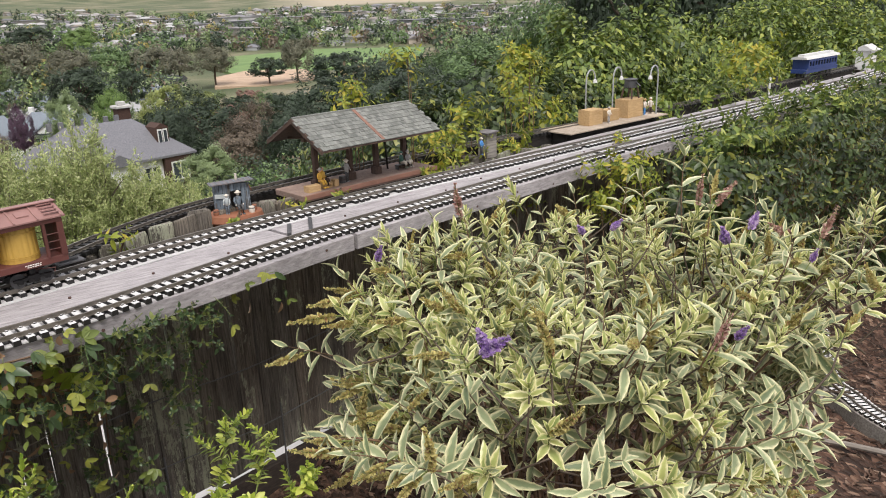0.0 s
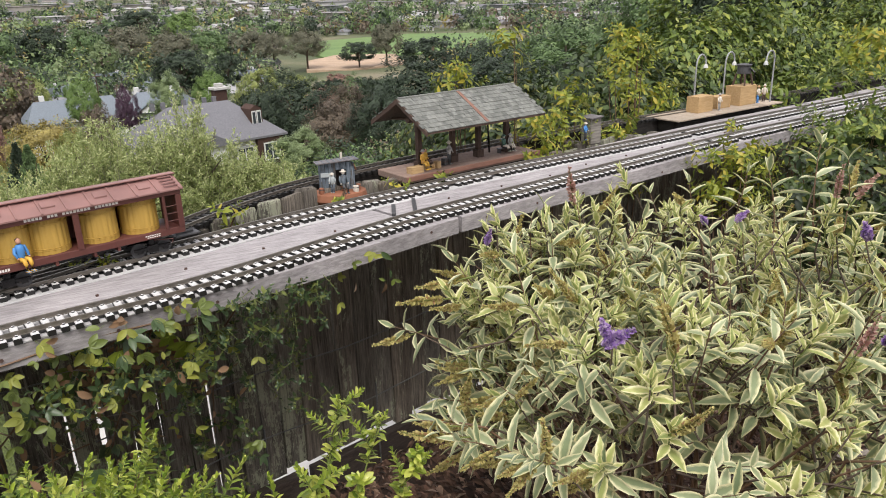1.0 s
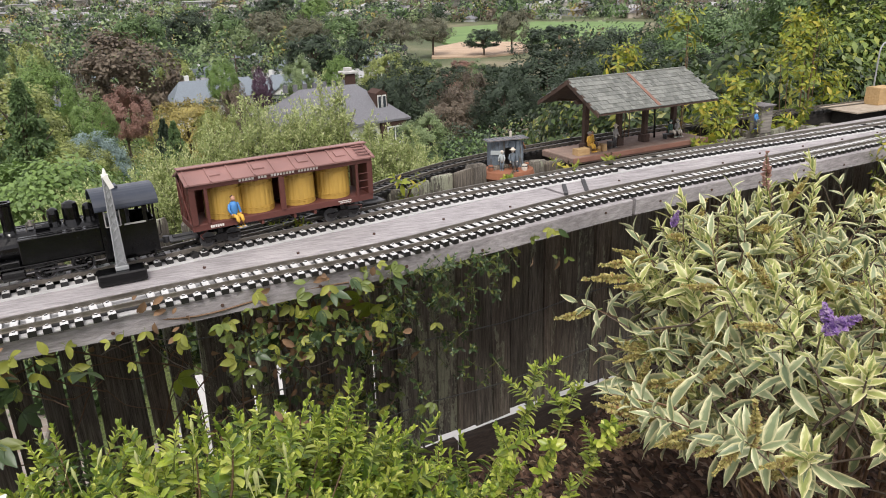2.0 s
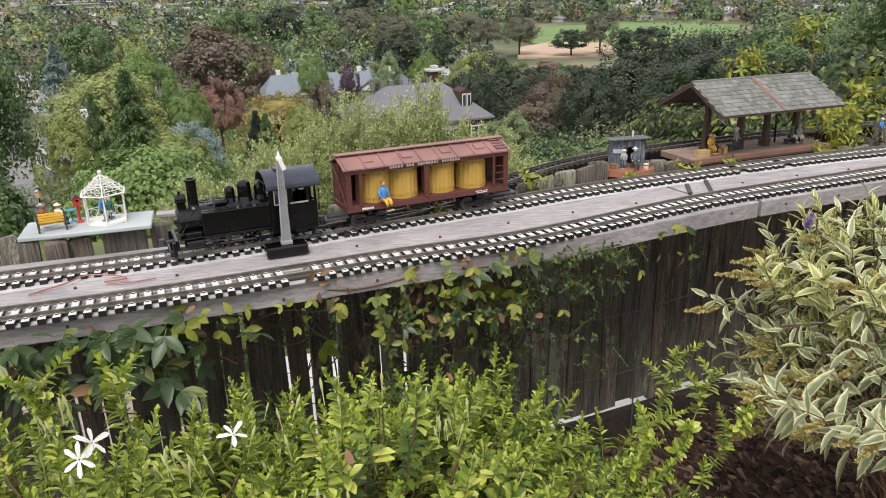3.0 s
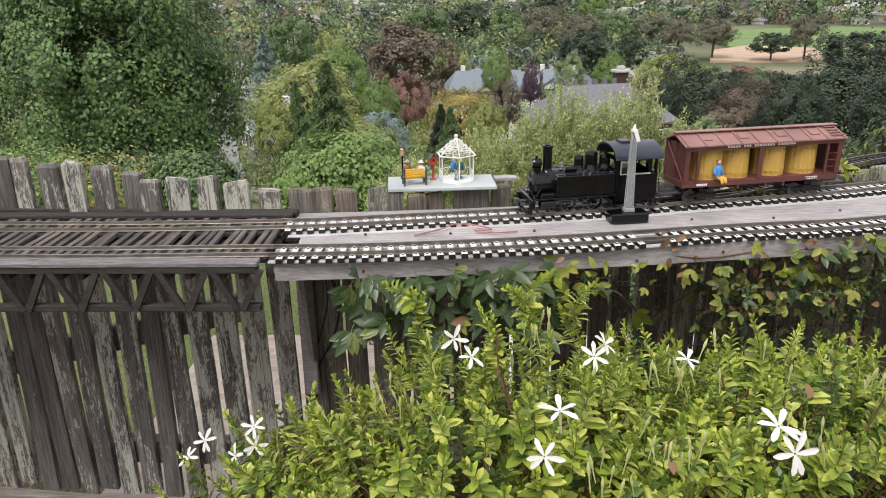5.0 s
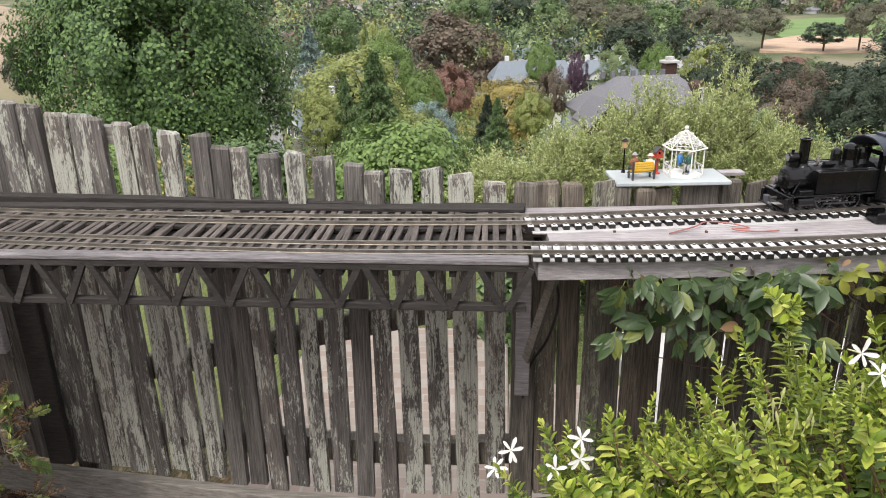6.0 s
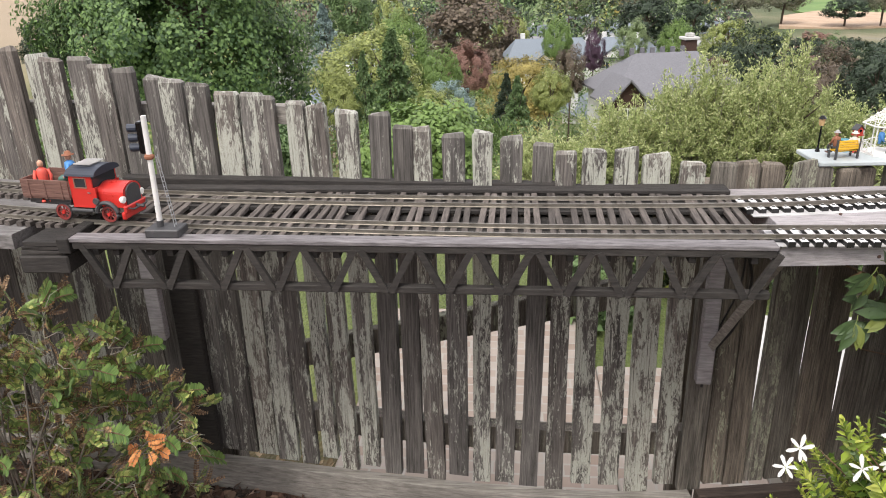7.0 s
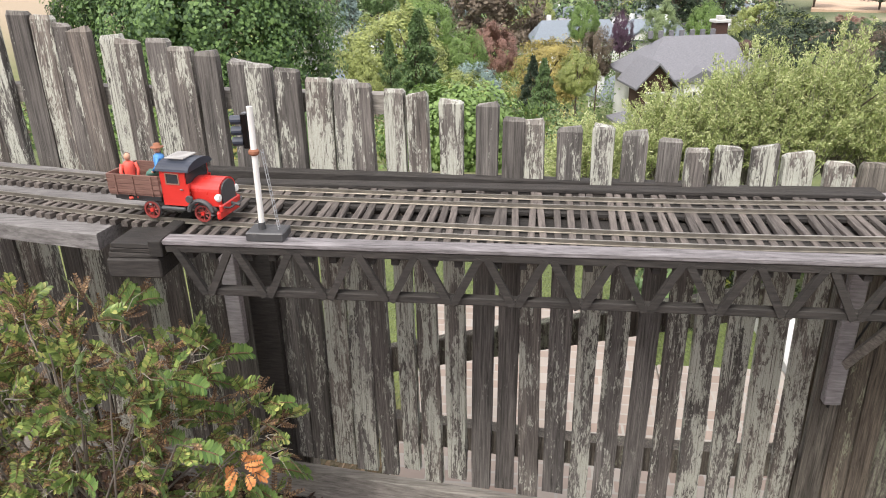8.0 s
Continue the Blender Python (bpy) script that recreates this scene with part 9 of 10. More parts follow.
# ---- signals ----
def lattice_signal():
    S = thing("semaphore_signal", "grey lattice semaphore mast on a black base box", "signal", "", "", pose(0.924, 0.302, 0.0, 0, 0, 9))
    bm = bmesh.new()
    box(bm, -0.046, 0.042, -0.022, 0.022, -0.001, 0.022, 0.003)
    part("base_box", bm, M["black"], S)
    bm = bmesh.new()
    box(bm, -0.012, 0.012, -0.009, 0.009, 0.022, 0.030, 0.001)
    part("foot", bm, M["grey_mid"], S)
    bm = bmesh.new()
    for x in (-1, 1):
        for y in (-1, 1):
            tube(bm, [(x * 0.0085, y * 0.0055, 0.03), (x * 0.0045, y * 0.0035, 0.205)], 0.0013, 4)
    part("mast", bm, M["grey_mid"], S)
    bm = bmesh.new()
    prism(bm, [(-0.0078, 0.03), (0.0078, 0.03), (0.0040, 0.204), (-0.0040, 0.204)], "y", -0.0022, 0.0022)
    part("mast_web", bm, M["grey_mid"], S, "flat grey plate inside the lattice")
    for k in range(11):
        z0, z1 = 0.032 + k * 0.0155, 0.032 + (k + 1) * 0.0155
        w0, w1 = 0.0085 - (z0 - 0.03) * 0.023, 0.0085 - (z1 - 0.03) * 0.023
        for y in (-1, 1):
            bm = bmesh.new()
            tube(bm, [(-w0, y * w0 * 0.65, z0), (w1, y * w1 * 0.65, z1)], 0.0009, 4)
            tube(bm, [(w0, y * w0 * 0.65, z0), (-w1, y * w1 * 0.65, z1)], 0.0009, 4)
            part("lattice", bm, M["grey_mid"], S)
    bm = bmesh.new()
    box(bm, -0.006, 0.006, -0.005, 0.005, 0.204, 0.210, 0.0005)
    lathe(bm, [(0.004, 0.21), (0.003, 0.216), (0.001, 0.222)], 10)
    part("finial", bm, M["white"], S)
    bm = bmesh.new()
    box(bm, -0.0045, 0.0045, -0.008, -0.0055, -0.022, 0.006, 0.0004, Matrix.Translation((0.001, 0, 0.204)) @ Matrix.Rotation(radians(-20), 4, "Y"))
    part("arm", bm, M["white"], S, "white semaphore arm")


lattice_signal()


def colour_light():
    S = thing("light_signal", "white leaning signal post with black three-lamp head on a grey base", "signal", "", "", pose(-0.965, 0.028, 0.0125))
    bm = bmesh.new()
    box(bm, -0.033, 0.033, -0.022, 0.022, 0.0, 0.016, 0.002)
    part("base", bm, M["grey_dark"], S)
    bm = bmesh.new()
    tube(bm, [(-0.010, 0, 0.016), (-0.010, 0, 0.028)], 0.0065, 12)
    part("socket", bm, M["grey_dark"], S)
    bm = bmesh.new()
    tube(bm, [(-0.010, 0, 0.026), (-0.006, 0, 0.226)], 0.0050, 14)
    part("post", bm, M["white_wood"], S)
    bm = bmesh.new()
    lathe(bm, [(0.0065, 0.146), (0.009, 0.149), (0.009, 0.153), (0.0065, 0.156)], 14, Matrix.Translation((-0.008, 0, 0)))
    part("collar", bm, M["rust"], S, "rusty ring on the post")
    bm = bmesh.new()
    box(bm, -0.026, -0.014, 0.002, 0.018, 0.155, 0.214, 0.002)
    head = part("signal_head", bm, M["black"], S)
    for z in (0.166, 0.184, 0.202):
        bm = bmesh.new()
        lathe(bm, [(0.0045, 0), (0.0072, 0), (0.0078, 0.018), (0.0070, 0.018), (0.0060, 0.002)], 14, Matrix.Translation((-0.026, 0.010, z)) @ Matrix.Rotation(radians(-92), 4, "Y"))
        part("lamp_hood", bm, M["black_blue"], head)
    for s in (-0.0045, 0.0045):
        bm = bmesh.new()
        tube(bm, [(0.020, s, 0.016), (0.006, s, 0.155)], 0.0008, 4)
        part("ladder_rail", bm, M["grey_mid"], S)
    for k in range(15):
        f = (k + 0.5) / 15
        bm = bmesh.new()
        x, z = 0.020 - 0.014 * f, 0.016 + 0.139 * f
        tube(bm, [(x, -0.0045, z), (x, 0.0045, z)], 0.0007, 4)
        part("rung", bm, M["grey_mid"], S)


colour_light()

# ---- gazebo corner on the fence tops ----
slab = thing("grey_slab", "pale grey painted board resting on the fence tops", "board", "", "", pose(0.492, 0.492, 0.0, 0, 0, 5))
bm = bmesh.new()
box(bm, -0.135, 0.135, -0.055, 0.065, 0.034, 0.044, 0.002)
part("board", bm, M["slab"], slab)
bm = bmesh.new()
box(bm, 0.14, 0.20, 0.03, 0.06, 0.032, 0.042, 0.002)
part("side_board", bm, M["deck"], slab)
GZ = 0.044


def gazebo(m):
    G = thing("gazebo", "white filigree wire gazebo with a pointed roof", "gazebo", "", "", m)
    n, r, z0, z1, zt = 6, 0.043, 0.004, 0.064, 0.103
    ring = [(r * math.cos(2 * math.pi * (k + 0.5) / n), r * math.sin(2 * math.pi * (k + 0.5) / n)) for k in range(n)]
    bm = bmesh.new()
    prism(bm, ring, "z", 0.0, 0.004)
    part("floor", bm, M["white"], G)
    for k in range(n):
        a, c = Vector((*ring[k], 0)), Vector((*ring[(k + 1) % n], 0))
        bm = bmesh.new()
        tube(bm, [(a.x, a.y, z0), (a.x, a.y, z1)], 0.0016, 6)
        part("post", bm, M["white"], G)
        bm = bmesh.new()
        tube(bm, [(a.x * 1.12, a.y * 1.12, z1), (c.x * 1.12, c.y * 1.12, z1)], 0.0018, 6)
        part("eave", bm, M["white"], G)
        bm = bmesh.new()
        tube(bm, [(a.x * 1.12, a.y * 1.12, z1), (0, 0, zt)], 0.0014, 6)
        part("hip", bm, M["white"], G)
        mid = (a + c) / 2
        for f, w in ((0.18, 0.34), (0.42, 0.24), (0.66, 0.14)):
            bm = bmesh.new()
            base = mid * 1.1 * (1 - f)
            side = (c - a).normalized()
            zz = z1 + (zt - z1) * f
            cen = [base + side * (0.5 * w * 0.05 * k2) for k2 in (-1, 1)]
            for q in cen:
                pts = [(q.x + side.x * 0.0058 * math.cos(t), q.y + side.y * 0.0058 * math.cos(t), zz + 0.0058 * math.sin(t)) for t in np.linspace(0, 5.6, 12)]
                tube(bm, pts, 0.0009, 4)
            tube(bm, [(base.x - side.x * 0.05 * w, base.y - side.y * 0.05 * w, zz), (base.x + side.x * 0.05 * w, base.y + side.y * 0.05 * w, zz)], 0.0009, 4)
            part("filigree", bm, M["white"], G)
        if k not in (3, 4):
            bm = bmesh.new()
            tube(bm, [(a.x, a.y, 0.024), (c.x, c.y, 0.024)], 0.0011, 5)
            for q in (0.3, 0.7):
                o = a.lerp(c, q)
                side = (c - a).normalized()
                tube(bm, [(o.x + side.x * 0.0075 * math.cos(t), o.y + side.y * 0.0075 * math.cos(t), 0.0135 + 0.0085 * math.sin(t)) for t in np.linspace(0, 6.2, 12)], 0.0008, 4)
            part("railing", bm, M["white"], G)
    bm = bmesh.new()
    ball(bm, (0, 0, zt + 0.004), 0.0048, sub=2)
    part("finial", bm, M["white"], G)


gm = pose(0.530, 0.508, GZ, 0, 0, 10) @ Matrix.Diagonal((1.06, 1.06, 1.06, 1))
gazebo(gm)
doll("gazebo_figurine", "seated figurine in dark blue inside the gazebo", pose(0.522, 0.512, GZ + 0.018, 0, 0, 70), "cloth_blue", "doll_green", None, "sit", "doll_white", 0.8)
doll("gazebo_figurine", "seated figurine in a grey-green dress inside the gazebo", pose(0.541, 0.502, GZ + 0.018, 0, 0, -30), "doll_green", "doll", None, "sit", "doll_white", 0.8)
bench = thing("park_bench", "small yellow slatted bench with dark legs", "bench", "", "", pose(0.425, 0.468, GZ, 0, 0, 195))
for k in range(4):
    bm = bmesh.new()
    box(bm, -0.026, 0.026, -0.012 + k * 0.006, -0.0072 + k * 0.006, 0.017, 0.0195, 0.0004)
    part("seat_slat", bm, M["yellow_bench"], bench)
for k in range(4):
    bm = bmesh.new()
    box(bm, -0.026, 0.026, 0.0125, 0.0148, 0.022 + k * 0.0055, 0.0265 + k * 0.0055, 0.0004)
    part("back_slat", bm, M["yellow_bench"], bench)
for s in (-1, 1):
    bm = bmesh.new()
    box(bm, s * 0.027 - 0.0018, s * 0.027 + 0.0018, -0.012, -0.008, 0, 0.018)
    box(bm, s * 0.027 - 0.0018, s * 0.027 + 0.0018, 0.011, 0.0155, 0, 0.045)
    box(bm, s * 0.027 - 0.0018, s * 0.027 + 0.0018, -0.012, 0.012, 0.026, 0.0285)
    part("leg", bm, M["grey_dark"], bench)
doll("bench_figurine", "figurine in brown coat seated on the yellow bench", pose(0.408, 0.473, GZ + 0.019, 0, 0, 195), "rust", "grey_dark", "doll", "sit", "skin", 0.8)
doll("bench_figurine", "figurine in cream shirt and hat seated beside the yellow bench", pose(0.443, 0.465, GZ + 0.019, 0, 0, 150), "doll_white", "grey_dark", "doll_white", "sit", "skin", 0.8)
bird = thing("bird_house", "red birdhouse with a pitched roof on a red post", "birdhouse", "", "", pose(0.470, 0.515, GZ, 0, 0, 20))
bm = bmesh.new()
lathe(bm, [(0.009, 0), (0.008, 0.003), (0.003, 0.005), (0.0028, 0.042)], 10)
part("post", bm, M["red_paint"], bird)
bm = bmesh.new()
prism(bm, [(-0.008, 0.042), (0.008, 0.042), (0.008, 0.055), (0, 0.063), (-0.008, 0.055)], "y", -0.007, 0.007)
box(bm, -0.010, 0.010, -0.009, 0.009, 0.040, 0.0425)
part("box", bm, M["red_paint"], bird)
bm = bmesh.new()
for s in (-1, 1):
    prism(bm, [(0, 0.066), (s * 0.011, 0.0545), (s * 0.011, 0.0525), (0, 0.0635)], "y", -0.009, 0.009)
part("roof", bm, M["grey_dark"], bird)
bm = bmesh.new()
lathe(bm, [(0.001, 0), (0.003, 0.0002), (0.003, 0.0008)], 10, Matrix.Translation((0, -0.0071, 0.052)) @ Matrix.Rotation(radians(90), 4, "X"))
part("entrance", bm, M["black"], bird)
table = thing("teal_table", "small round teal table", "table", "", "", pose(0.452, 0.525, GZ))
bm = bmesh.new()
lathe(bm, [(0.010, 0), (0.002, 0.003), (0.002, 0.024), (0.013, 0.026), (0.013, 0.028)], 16)
part("pedestal_top", bm, M["teal"], table)
lamp = thing("street_lamp", "dark model street lamp with a yellowed lantern", "lamp", "", "", pose(0.392, 0.525, GZ))
bm = bmesh.new()
lathe(bm, [(0.006, 0), (0.0045, 0.004), (0.0022, 0.010), (0.0018, 0.058), (0.005, 0.061)], 10)
part("post", bm, M["black"], lamp)
bm = bmesh.new()
lathe(bm, [(0.0055, 0.061), (0.0075, 0.076), (0.008, 0.077)], 6)
part("lantern", bm, M["crate"], lamp)
bm = bmesh.new()
lathe(bm, [(0.0095, 0.077), (0.006, 0.081), (0.002, 0.084)], 6)
part("cap", bm, M["black"], lamp)


# ---- station with a shingled roof ----
def station(m):
    S = thing("station_platform", "open model station: reddish platform with dark posts and shingled roof", "station", "", "", m)
    L, W = 0.555, 0.165
    bm = bmesh.new()
    box(bm, 0, L, 0, W, -0.020, 0.0, 0.002, jitter=0.001)
    deck = part("platform", bm, M["platform"], S)
    bm = bmesh.new()
    box(bm, -0.002, L + 0.002, -0.004, 0.002, -0.014, 0.0015, 0.001)
    part("platform_edge", bm, M["ridge_cap"], deck, "worn brick-red platform edge")
    bm = bmesh.new()
    box(bm, 0.05, L - 0.02, 0.03, W - 0.02, -0.07, -0.020, 0.002)
    part("underframe", bm, M["truss"], S)
    posts = ((0.10, 0.075), (0.235, 0.075), (0.345, 0.075), (0.47, 0.075))
    for x, y in posts:
        bm = bmesh.new()
        box(bm, x - 0.008, x + 0.008, y - 0.008, y + 0.008, 0, 0.16, 0.001)
        box(bm, x - 0.014, x + 0.014, y - 0.014, y + 0.014, 0, 0.026, 0.002)
        part("post", bm, M["post_brown"], S)
    for x in (0.415, 0.51):
        bm = bmesh.new()
        tube(bm, [(x, 0.10, 0), (x - 0.004, 0.10, 0.07), (x - 0.012, 0.10, 0.15)], 0.0035, 6)
        part("thin_post", bm, M["black"], S)
    bm = bmesh.new()
    tube(bm, [(0.435, 0.09, 0.135), (0.475, 0.09, 0.11), (0.50, 0.09, 0.075)], 0.002, 6)
    part("bracket", bm, M["post_brown"], S)
    # roof: ridge along x
    x0, x1, yr, zr, ye, ze = 0.035, 0.515, 0.085, 0.222, 0.152, 0.140
    half = ye
    for s in (-1, 1):
        bm = bmesh.new()
        prism(bm, [(yr, zr), (yr + s * half, ze), (yr + s * half, ze - 0.005), (yr, zr - 0.006)], "x", x0, x1)
        slope = part("roof_slope", bm, M["post_brown"], S)
        slant = math.degrees(math.atan2(zr - ze, half))
        rows, cols = 9, 30
        sm = bmesh.new()
        wdt = (x1 - x0) / cols
        box(sm, -wdt * 0.49, wdt * 0.49, -0.0115, 0.0105, -0.0006, 0.0016)
        me = bpy.data.meshes.new("shingle")
        sm.to_mesh(me)
        sm.free()
        me.materials.append(M["roof_shingle"])
        rng = random.Random(60 + s)
        for r in range(rows):
            f = (r + 0.5) / rows
            y, z = yr + s * half * f, zr + (ze - zr) * f + 0.0022
            for c in range(cols + (r % 2)):
                x = x0 + wdt * (c + (0.0 if r % 2 else 0.5))
                if x < x0 + 0.3 * wdt * 0 or x > x1:
                    continue
                mm = Matrix.Translation((x, y + rng.uniform(-0.0012, 0.0012), z)) @ Matrix.Rotation(radians(-s * slant), 4, "X") @ Matrix.Rotation(radians(s * 3.5), 4, "X")
                piece("shingle", me, slope, mm)
        bm = bmesh.new()
        prism(bm, [(yr, zr + 0.006), (yr + s * half, ze + 0.006), (yr + s * half, ze + 0.003), (yr, zr + 0.002)], "x", 0.262, 0.274)
        part("roof_flashing", bm, M["ridge_cap"], slope, "rusty strip over the roof joint")
        bm = bmesh.new()
        prism(bm, [(yr, zr + 0.003), (yr + s * half, ze + 0.003), (yr + s * half, ze - 0.010), (yr, zr - 0.012)], "x", x0 - 0.005, x0 - 0.0005)
        part("barge_board", bm, M["post_brown"], slope)
    bm = bmesh.new()
    box(bm, x0, x1, yr - 0.004, yr + 0.004, zr + 0.0, zr + 0.007, 0.001)
    part("ridge_cap", bm, M["roof_shingle"], S)
    bm = bmesh.new()
    box(bm, 0.06, 0.50, 0.066, 0.084, 0.150, 0.162, 0.001)
    part("beam", bm, M["post_brown"], S)
    for x in (0.10, 0.235, 0.345, 0.47):
        for s in (-1, 1):
            bm = bmesh.new()
            tube(bm, [(x, 0.085 + s * 0.008, 0.157), (x, 0.085 + s * 0.14, 0.142)], 0.004, 4)
            part("rafter", bm, M["post_brown"], S)


stm = pose(2.165, 0.775, 0.012, 0, 0, 8.8)
station(stm)


def on(m, x, y, z, turn=0):
    return m @ pose(x, y, z, 0, 0, turn)


def crate_thing(m, w, d, h, label="ochre wooden crate with plank sides"):
    c = thing("crate", label, "crate", "", "", m)
    bm = bmesh.new()
    box(bm, -w / 2, w / 2, -d / 2, d / 2, 0, h, 0.0008)
    part("case", bm, M["crate"], c)
    for x in (-w / 2 + 0.002, w / 2 - 0.002):
        bm = bmesh.new()
        box(bm, x - 0.0018, x + 0.0018, -d / 2 - 0.001, d / 2 + 0.001, 0.0005, h + 0.0008)
        part("batten", bm, M["crate"], c)


crate_thing(on(stm, 0.055, 0.035, 0.0), 0.046, 0.026, 0.020)
crate_thing(on(stm, 0.115, 0.045, 0.0), 0.030, 0.024, 0.018)
crate_thing(on(stm, 0.145, 0.04, 0.0), 0.014, 0.02, 0.022)
doll("station_figurine", "figurine in ochre coat seated on a crate", on(stm, 0.090, 0.04, 0.020, 10), "doll_yellow", "doll_yellow", "doll", "sit", "skin", 0.9)
doll("station_figurine", "figurine in ochre jacket seated beside luggage", on(stm, 0.106, 0.05, 0.021, 40), "doll_yellow", "post_brown", None, "sit", "skin", 0.9)
doll("station_figurine", "grey standing figurine with a cape on the platform", on(stm, 0.205, 0.055, 0.0, 20), "doll", "grey_dark", "doll_white", "stand", "doll_white", 0.92)
trunk = thing("luggage_trunk", "dark upright luggage trunk on the platform", "trunk", "", "", on(stm, 0.185, 0.055, 0.0, 15))
bm = bmesh.new()
box(bm, -0.008, 0.008, -0.008, 0.008, 0, 0.024, 0.0015)
part("case", bm, M["grey_dark"], trunk)
bm = bmesh.new()
box(bm, -0.0085, 0.0085, -0.0085, 0.0085, 0.011, 0.013)
part("strap", bm, M["post_brown"], trunk)
doll("station_figurine", "figurine in green coat seated on the platform bench", on(stm, 0.445, 0.06, 0.018, 30), "doll_green", "doll_white", "doll_green", "sit", "doll_white", 0.85)
doll("station_figurine", "cream and grey seated figurine on the platform bench", on(stm, 0.475, 0.06, 0.018, 0), "doll", "doll_white", "doll", "sit", "doll_white", 0.85)
pb = thing("platform_bench", "dark slatted bench on the station platform", "bench", "", "", on(stm, 0.46, 0.068, 0.0))
bm = bmesh.new()
box(bm, -0.035, 0.035, -0.012, 0.006, 0.014, 0.017, 0.0005)
part("seat", bm, M["grey_dark"], pb)
for x in (-0.03, 0.03):
    bm = bmesh.new()
    box(bm, x - 0.0015, x + 0.0015, -0.010, 0.006, 0, 0.014)
    part("leg", bm, M["grey_dark"], pb)

# ---- tumbledown shack beside the siding ----
sm_ = pose(1.945, 0.775, 0.0, 0, 0, -12)
shack = thing("tin_shack", "tumbledown blue-grey board shack with a tin roof", "shack", "", "", sm_)
bm = bmesh.new()
lathe(bm, [(0.055, -0.03), (0.072, -0.012), (0.068, 0.006), (0.05, 0.008)], 18, Matrix.Diagonal((1.15, 0.85, 1, 1)))
part("ground_pad", bm, M["rust"], shack, "crumbling rusty brown ground pad")
for k in range(9):
    bm = bmesh.new()
    x = -0.046 + k * 0.0102
    if 4 <= k <= 6:
        box(bm, x, x + 0.0094, 0.0, 0.003, 0.068, 0.088, 0.0004)
    else:
        box(bm, x, x + 0.0094, 0.0, 0.003, 0.006, 0.088, 0.0004, jitter=0.0006)
    part("front_board", bm, M["shed"], shack)
for xs in (-0.048, 0.046):
    for k in range(6):
        bm = bmesh.new()
        y = 0.002 + k * 0.0102
        box(bm, xs, xs + 0.003, y, y + 0.0094, 0.006, 0.086 - k * 0.002, 0.0004, jitter=0.0005)
        part("side_board", bm, M["shed"], shack)
bm = bmesh.new()
box(bm, -0.046, 0.046, 0.058, 0.061, 0.006, 0.078)
part("back_wall", bm, M["grey_dark"], shack)
bm = bmesh.new()
box(bm, -0.060, 0.062, -0.016, 0.070, -0.0015, 0.0015, 0.0004, Matrix.Translation((0, 0, 0.0925)) @ Matrix.Rotation(radians(-6), 4, "X") @ Matrix.Rotation(radians(-3), 4, "Y"))
sr = part("roof", bm, M["truss_top"], shack, "weathered grey tin roof")
for k in range(8):
    bm = bmesh.new()
    x = -0.055 + k * 0.016
    box(bm, x - 0.0012, x + 0.0012, -0.016, 0.070, 0.0012, 0.0028, 0, Matrix.Translation((0, 0, 0.0925)) @ Matrix.Rotation(radians(-6), 4, "X") @ Matrix.Rotation(radians(-3), 4, "Y"))
    part("roof_rib", bm, M["shed"], sr)
bm = bmesh.new()
tube(bm, [(0.02, 0.045, 0.085), (0.02, 0.045, 0.108)], 0.0035, 8)
part("stove_pipe", bm, M["doll_white"], shack)
bm = bmesh.new()
lathe(bm, [(0.004, -0.001), (0.0125, -0.001), (0.0125, 0.001), (0.004, 0.001)], 16, Matrix.Translation((0.0515, 0.008, 0.072)) @ Matrix.Rotation(radians(70), 4, "Y"))
part("hung_wheel", bm, M["rust"], shack, "rusty wheel hung on the wall")
bm = bmesh.new()
box(bm, -0.052, -0.014, -0.004, -0.001, 0.048, 0.060, 0.0004, Matrix.Rotation(radians(3), 4, "Y"))
part("sign", bm, M["slab"], shack, "pale blue sign board")
doll("shack_figurine", "blue-grey seated figurine in front of the shack", sm_ @ pose(0.012, -0.022, 0.022, 0, 0, 10), "shed", "grey_dark", "doll_white", "sit", "doll_white", 0.95)
doll("shack_figurine", "pale blue standing figurine before the shack wall", sm_ @ pose(-0.02, -0.022, 0.008, 0, 0, -20), "slab", "shed", "doll_white", "stand", "doll_white", 0.7)
for i, (x, y, r) in enumerate(((0.045, -0.03, 0.011), (0.056, -0.012, 0.009), (-0.052, -0.02, 0.010))):
    t = thing("junk_barrel", "small weathered barrel beside the shack", "barrel", "barrels by the shack", "", sm_ @ pose(x, y, 0.006))
    bm = bmesh.new()
    lathe(bm, [(r * 0.7, 0), (r * 0.85, 0.008), (r * 0.7, 0.018), (r * 0.6, 0.018)], 14)
    part("staves", bm, M["rust"] if i else M["doll_white"], t)
    bm = bmesh.new()
    lathe(bm, [(r * 0.84, 0.0125), (r * 0.87, 0.013), (r * 0.84, 0.0145)], 14)
    part("hoop", bm, M["grey_dark"], t)

# ---- goods platform with arched lamps ----
gp = pose(3.50, 0.985, 0.012, 0, 0, 6)
goods = thing("goods_platform", "long weathered goods platform of pale planks", "platform", "", "", gp)
for k in range(12):
    bm = bmesh.new()
    box(bm, k * 0.0615, k * 0.0615 + 0.060, 0, 0.17, -0.006, 0.0, 0.0008)
    part("plank", bm, M["crate_pale"], goods)
bm = bmesh.new()
box(bm, 0.03, 0.71, 0.045, 0.14, -0.07, -0.006, 0.001)
part("underframe", bm, M["truss"], goods)
crate_thing(on(gp, 0.255, 0.095, 0), 0.10, 0.06, 0.068, "large ochre wooden packing crate")
crate_thing(on(gp, 0.40, 0.105, 0), 0.095, 0.055, 0.052, "low ochre wooden packing crate")
crate_thing(on(gp, 0.555, 0.10, 0), 0.12, 0.075, 0.085, "tall ochre wooden packing crate")
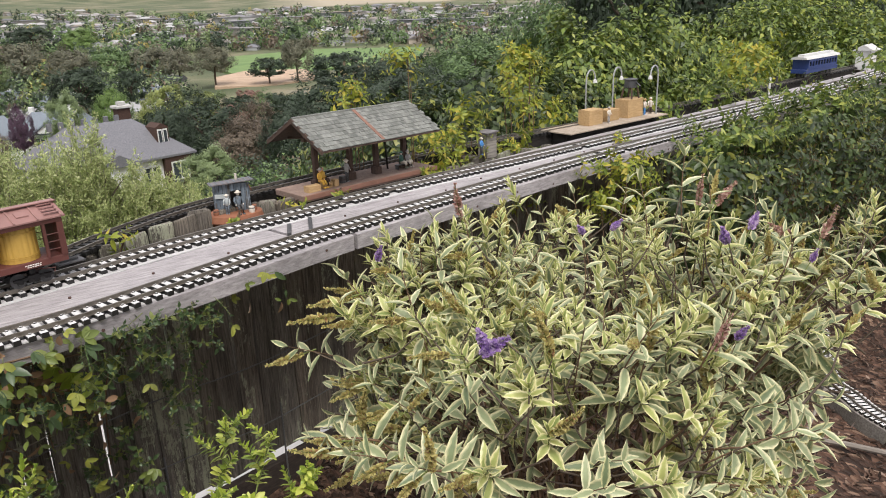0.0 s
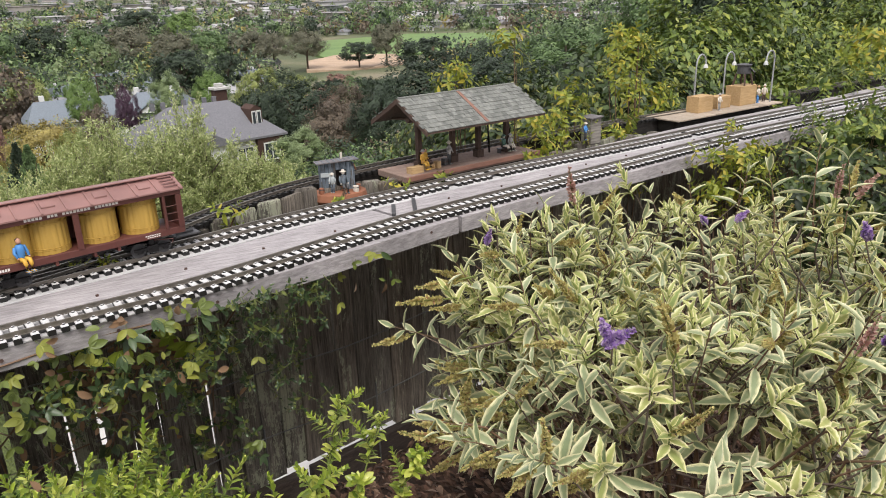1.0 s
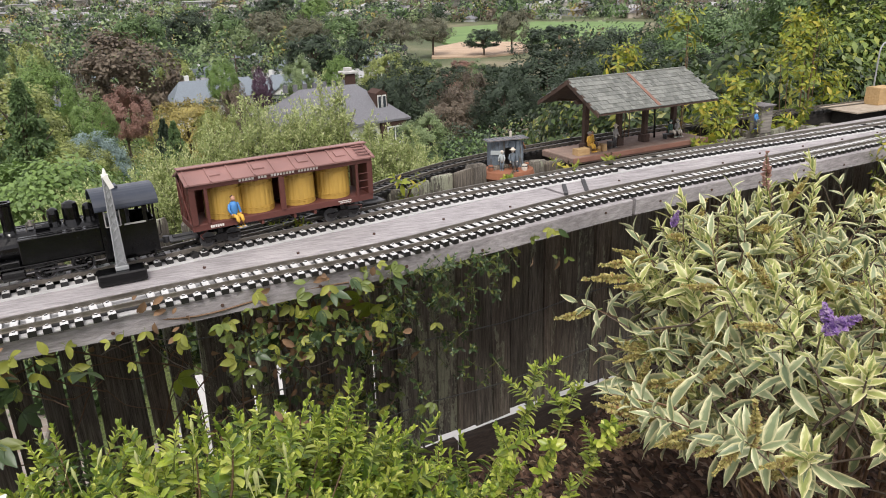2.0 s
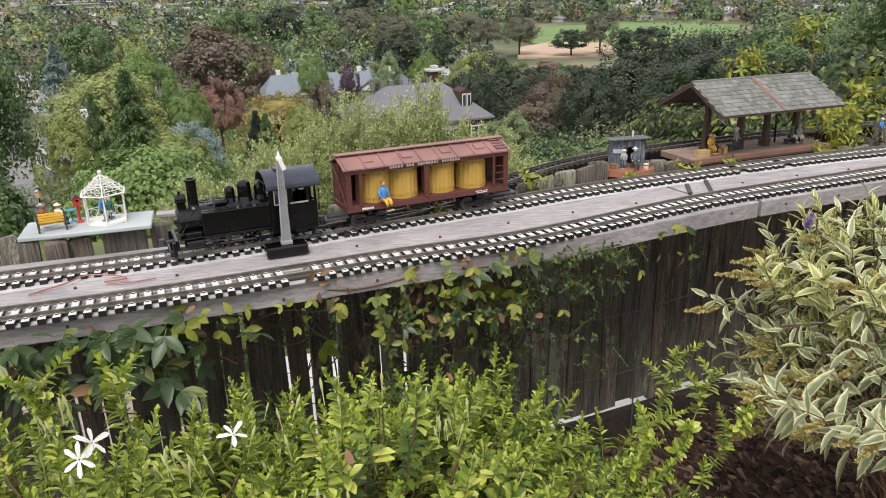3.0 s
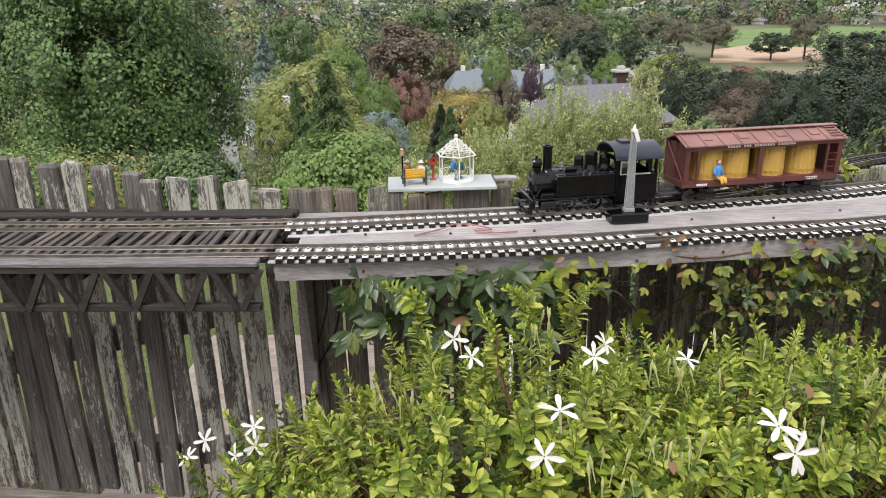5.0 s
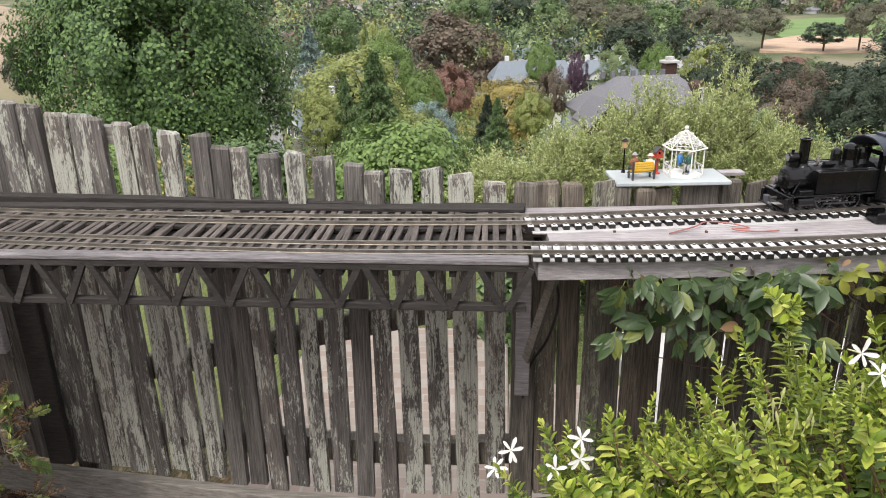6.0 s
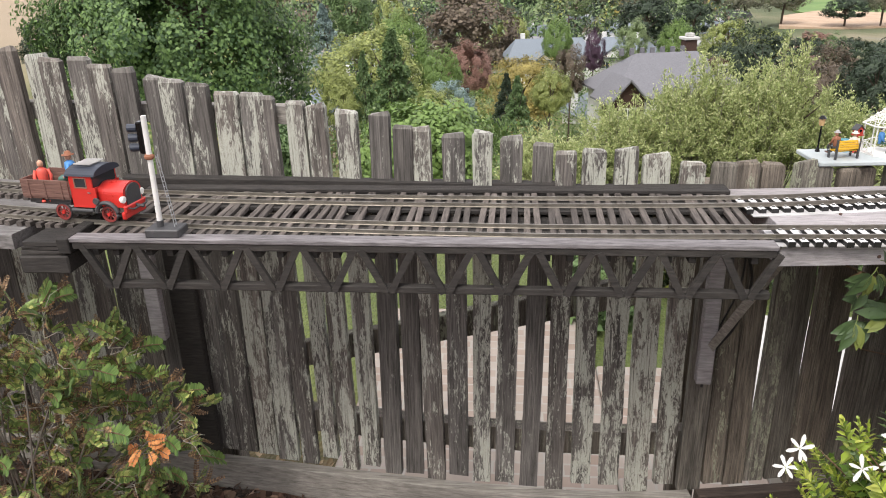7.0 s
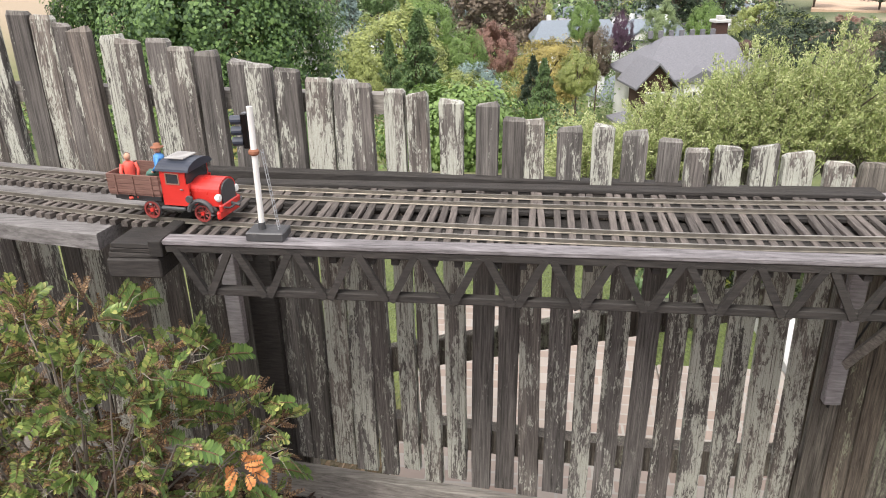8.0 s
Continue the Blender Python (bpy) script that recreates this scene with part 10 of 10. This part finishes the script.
tw = thing("water_tower", "dark model water tower standing on a crate", "tower", "", "", on(gp, 0.56, 0.10, 0.086))
for x in (-1, 1):
    for y in (-1, 1):
        bm = bmesh.new()
        tube(bm, [(x * 0.03, y * 0.03, 0), (x * 0.022, y * 0.022, 0.05)], 0.0045, 5)
        part("leg", bm, M["post_brown"], tw)
bm = bmesh.new()
lathe(bm, [(0.03, 0.05), (0.031, 0.052), (0.029, 0.085), (0.034, 0.087), (0.034, 0.090), (0.012, 0.094)], 16)
part("tank", bm, M["grey_dark"], tw)
bm = bmesh.new()
tube(bm, [(0, -0.03, 0.075), (0.004, -0.05, 0.06), (0.006, -0.052, 0.02)], 0.004, 6)
part("spout", bm, M["black"], tw)
doll("goods_figurine", "figurine in white shirt and blue trousers on the goods platform", on(gp, 0.635, 0.065, 0, 10), "doll_white", "cloth_blue", "crate", "stand", "skin", 0.95)
doll("goods_figurine", "figurine in brown clothes on the goods platform", on(gp, 0.69, 0.07, 0, -40), "doll_white", "post_brown", "doll_white", "stand", "skin", 0.95)
doll("goods_figurine", "figurine in grey beside the crates", on(gp, 0.33, 0.05, 0, 0), "doll_white", "doll", "doll", "stand", "skin", 0.9)
for x, y, fl in ((3.78, 1.175, 1), (3.955, 1.17, 1), (4.19, 1.10, -1)):
    lp = thing("arched_lamp", "grey arched model platform lamp", "lamp", "arched platform lamps", "", pose(x, y, 0.0, 0, 0, 8))
    bm = bmesh.new()
    pts = [(0, 0, -0.01), (0, 0, 0.20)] + [(fl * (0.034 - 0.034 * math.cos(a)), 0, 0.20 + 0.045 * math.sin(a)) for a in np.linspace(0.3, math.pi, 8)]
    tube(bm, pts, 0.0036, 8)
    part("pole", bm, M["grey_mid"], lp)
    bm = bmesh.new()
    lathe(bm, [(0.011, -0.012), (0.008, 0), (0.003, 0.006)], 12, Matrix.Translation((fl * 0.068, 0, 0.196)))
    part("shade", bm, M["coach_roof"], lp)

# ---- blue coach on the siding ----
p, h = on_line(LINE_C, 6.0)
coach = thing("passenger_coach", "dark blue model passenger coach with pale clerestory roof", "coach", "", "", pose(p.x, p.y, RAIL_TOP, 0, 0, 7))
bm = bmesh.new()
box(bm, 0.0, 0.52, -0.05, 0.05, 0.03, 0.055, 0.002)
for s in (-1, 1):
    box(bm, 0.03, 0.49, s * 0.05 - 0.002, s * 0.05 + 0.002, 0.055, 0.075)
    box(bm, 0.03, 0.49, s * 0.05 - 0.002, s * 0.05 + 0.002, 0.105, 0.12)
    for k in range(11):
        x = 0.03 + k * 0.045
        box(bm, x, x + 0.012, s * 0.05 - 0.002, s * 0.05 + 0.002, 0.075, 0.105)
for x in (0.03, 0.488):
    box(bm, x, x + 0.003, -0.05, 0.05, 0.055, 0.12)
part("body", bm, M["coach_blue"], coach)
bm = bmesh.new()
box(bm, 0.035, 0.485, -0.046, 0.046, 0.074, 0.106)
part("window_glass", bm, M["glass"], coach)
bm = bmesh.new()
prism(bm, [(-0.056, 0.120), (0.056, 0.120), (0.045, 0.132), (0.02, 0.137), (-0.02, 0.137), (-0.045, 0.132)], "x", -0.008, 0.528)
prism(bm, [(-0.022, 0.137), (0.022, 0.137), (0.018, 0.15), (-0.018, 0.15)], "x", 0.02, 0.50)
part("roof", bm, M["coach_roof"], coach)
for x in (0.08, 0.44):
    for o in (-0.028, 0.028):
        for s in (-1, 1):
            w = part("wheel", wheel_bm(0.0145), M["grey_dark"], coach)
            w.matrix_basis = Matrix.Translation((x + o, s * 0.0235, 0.0145))
hut = thing("line_hut", "small white lineside hut", "hut", "", "", pose(7.0, 1.45, 0.0, 0, 0, 8))
bm = bmesh.new()
box(bm, 0, 0.13, 0, 0.1, -0.01, 0.13, 0.002)
part("wall", bm, M["white_wood"], hut)
bm = bmesh.new()
gable_roof(bm, 0, 0.13, 0, 0.1, 0.132, 0.04, 0.02, 0.0, 0.004)
part("roof", bm, M["coach_roof"], hut)
post = thing("distance_post", "pair of small lineside posts", "post", "", "", pose(5.35, 1.22, 0.0))
for x, mt in ((0, "white_wood"), (0.07, "grey_dark")):
    bm = bmesh.new()
    tube(bm, [(x, 0, -0.02), (x, 0, 0.085)], 0.006, 8)
    part("stake", bm, M[mt], post)
# small hut by the siding behind the station
sh = thing("siding_hut", "narrow weathered grey hut beside the siding", "hut", "", "", pose(3.02, 0.955, 0.0, 0, 0, 8))
bm = bmesh.new()
box(bm, 0, 0.055, 0, 0.05, -0.02, 0.075, 0.001)
part("wall", bm, M["kick"], sh)
bm = bmesh.new()
box(bm, -0.005, 0.06, -0.01, 0.06, 0.075, 0.080, 0.001, Matrix.Rotation(radians(-2), 4, "Y"))
part("roof", bm, M["truss_top"], sh)
doll("siding_figurine", "dark blue standing figurine beside the grey hut", pose(2.98, 0.94, 0.004, 0, 0, 20), "cloth_blue", "grey_dark", "doll_white", "stand", "doll_white", 0.8)
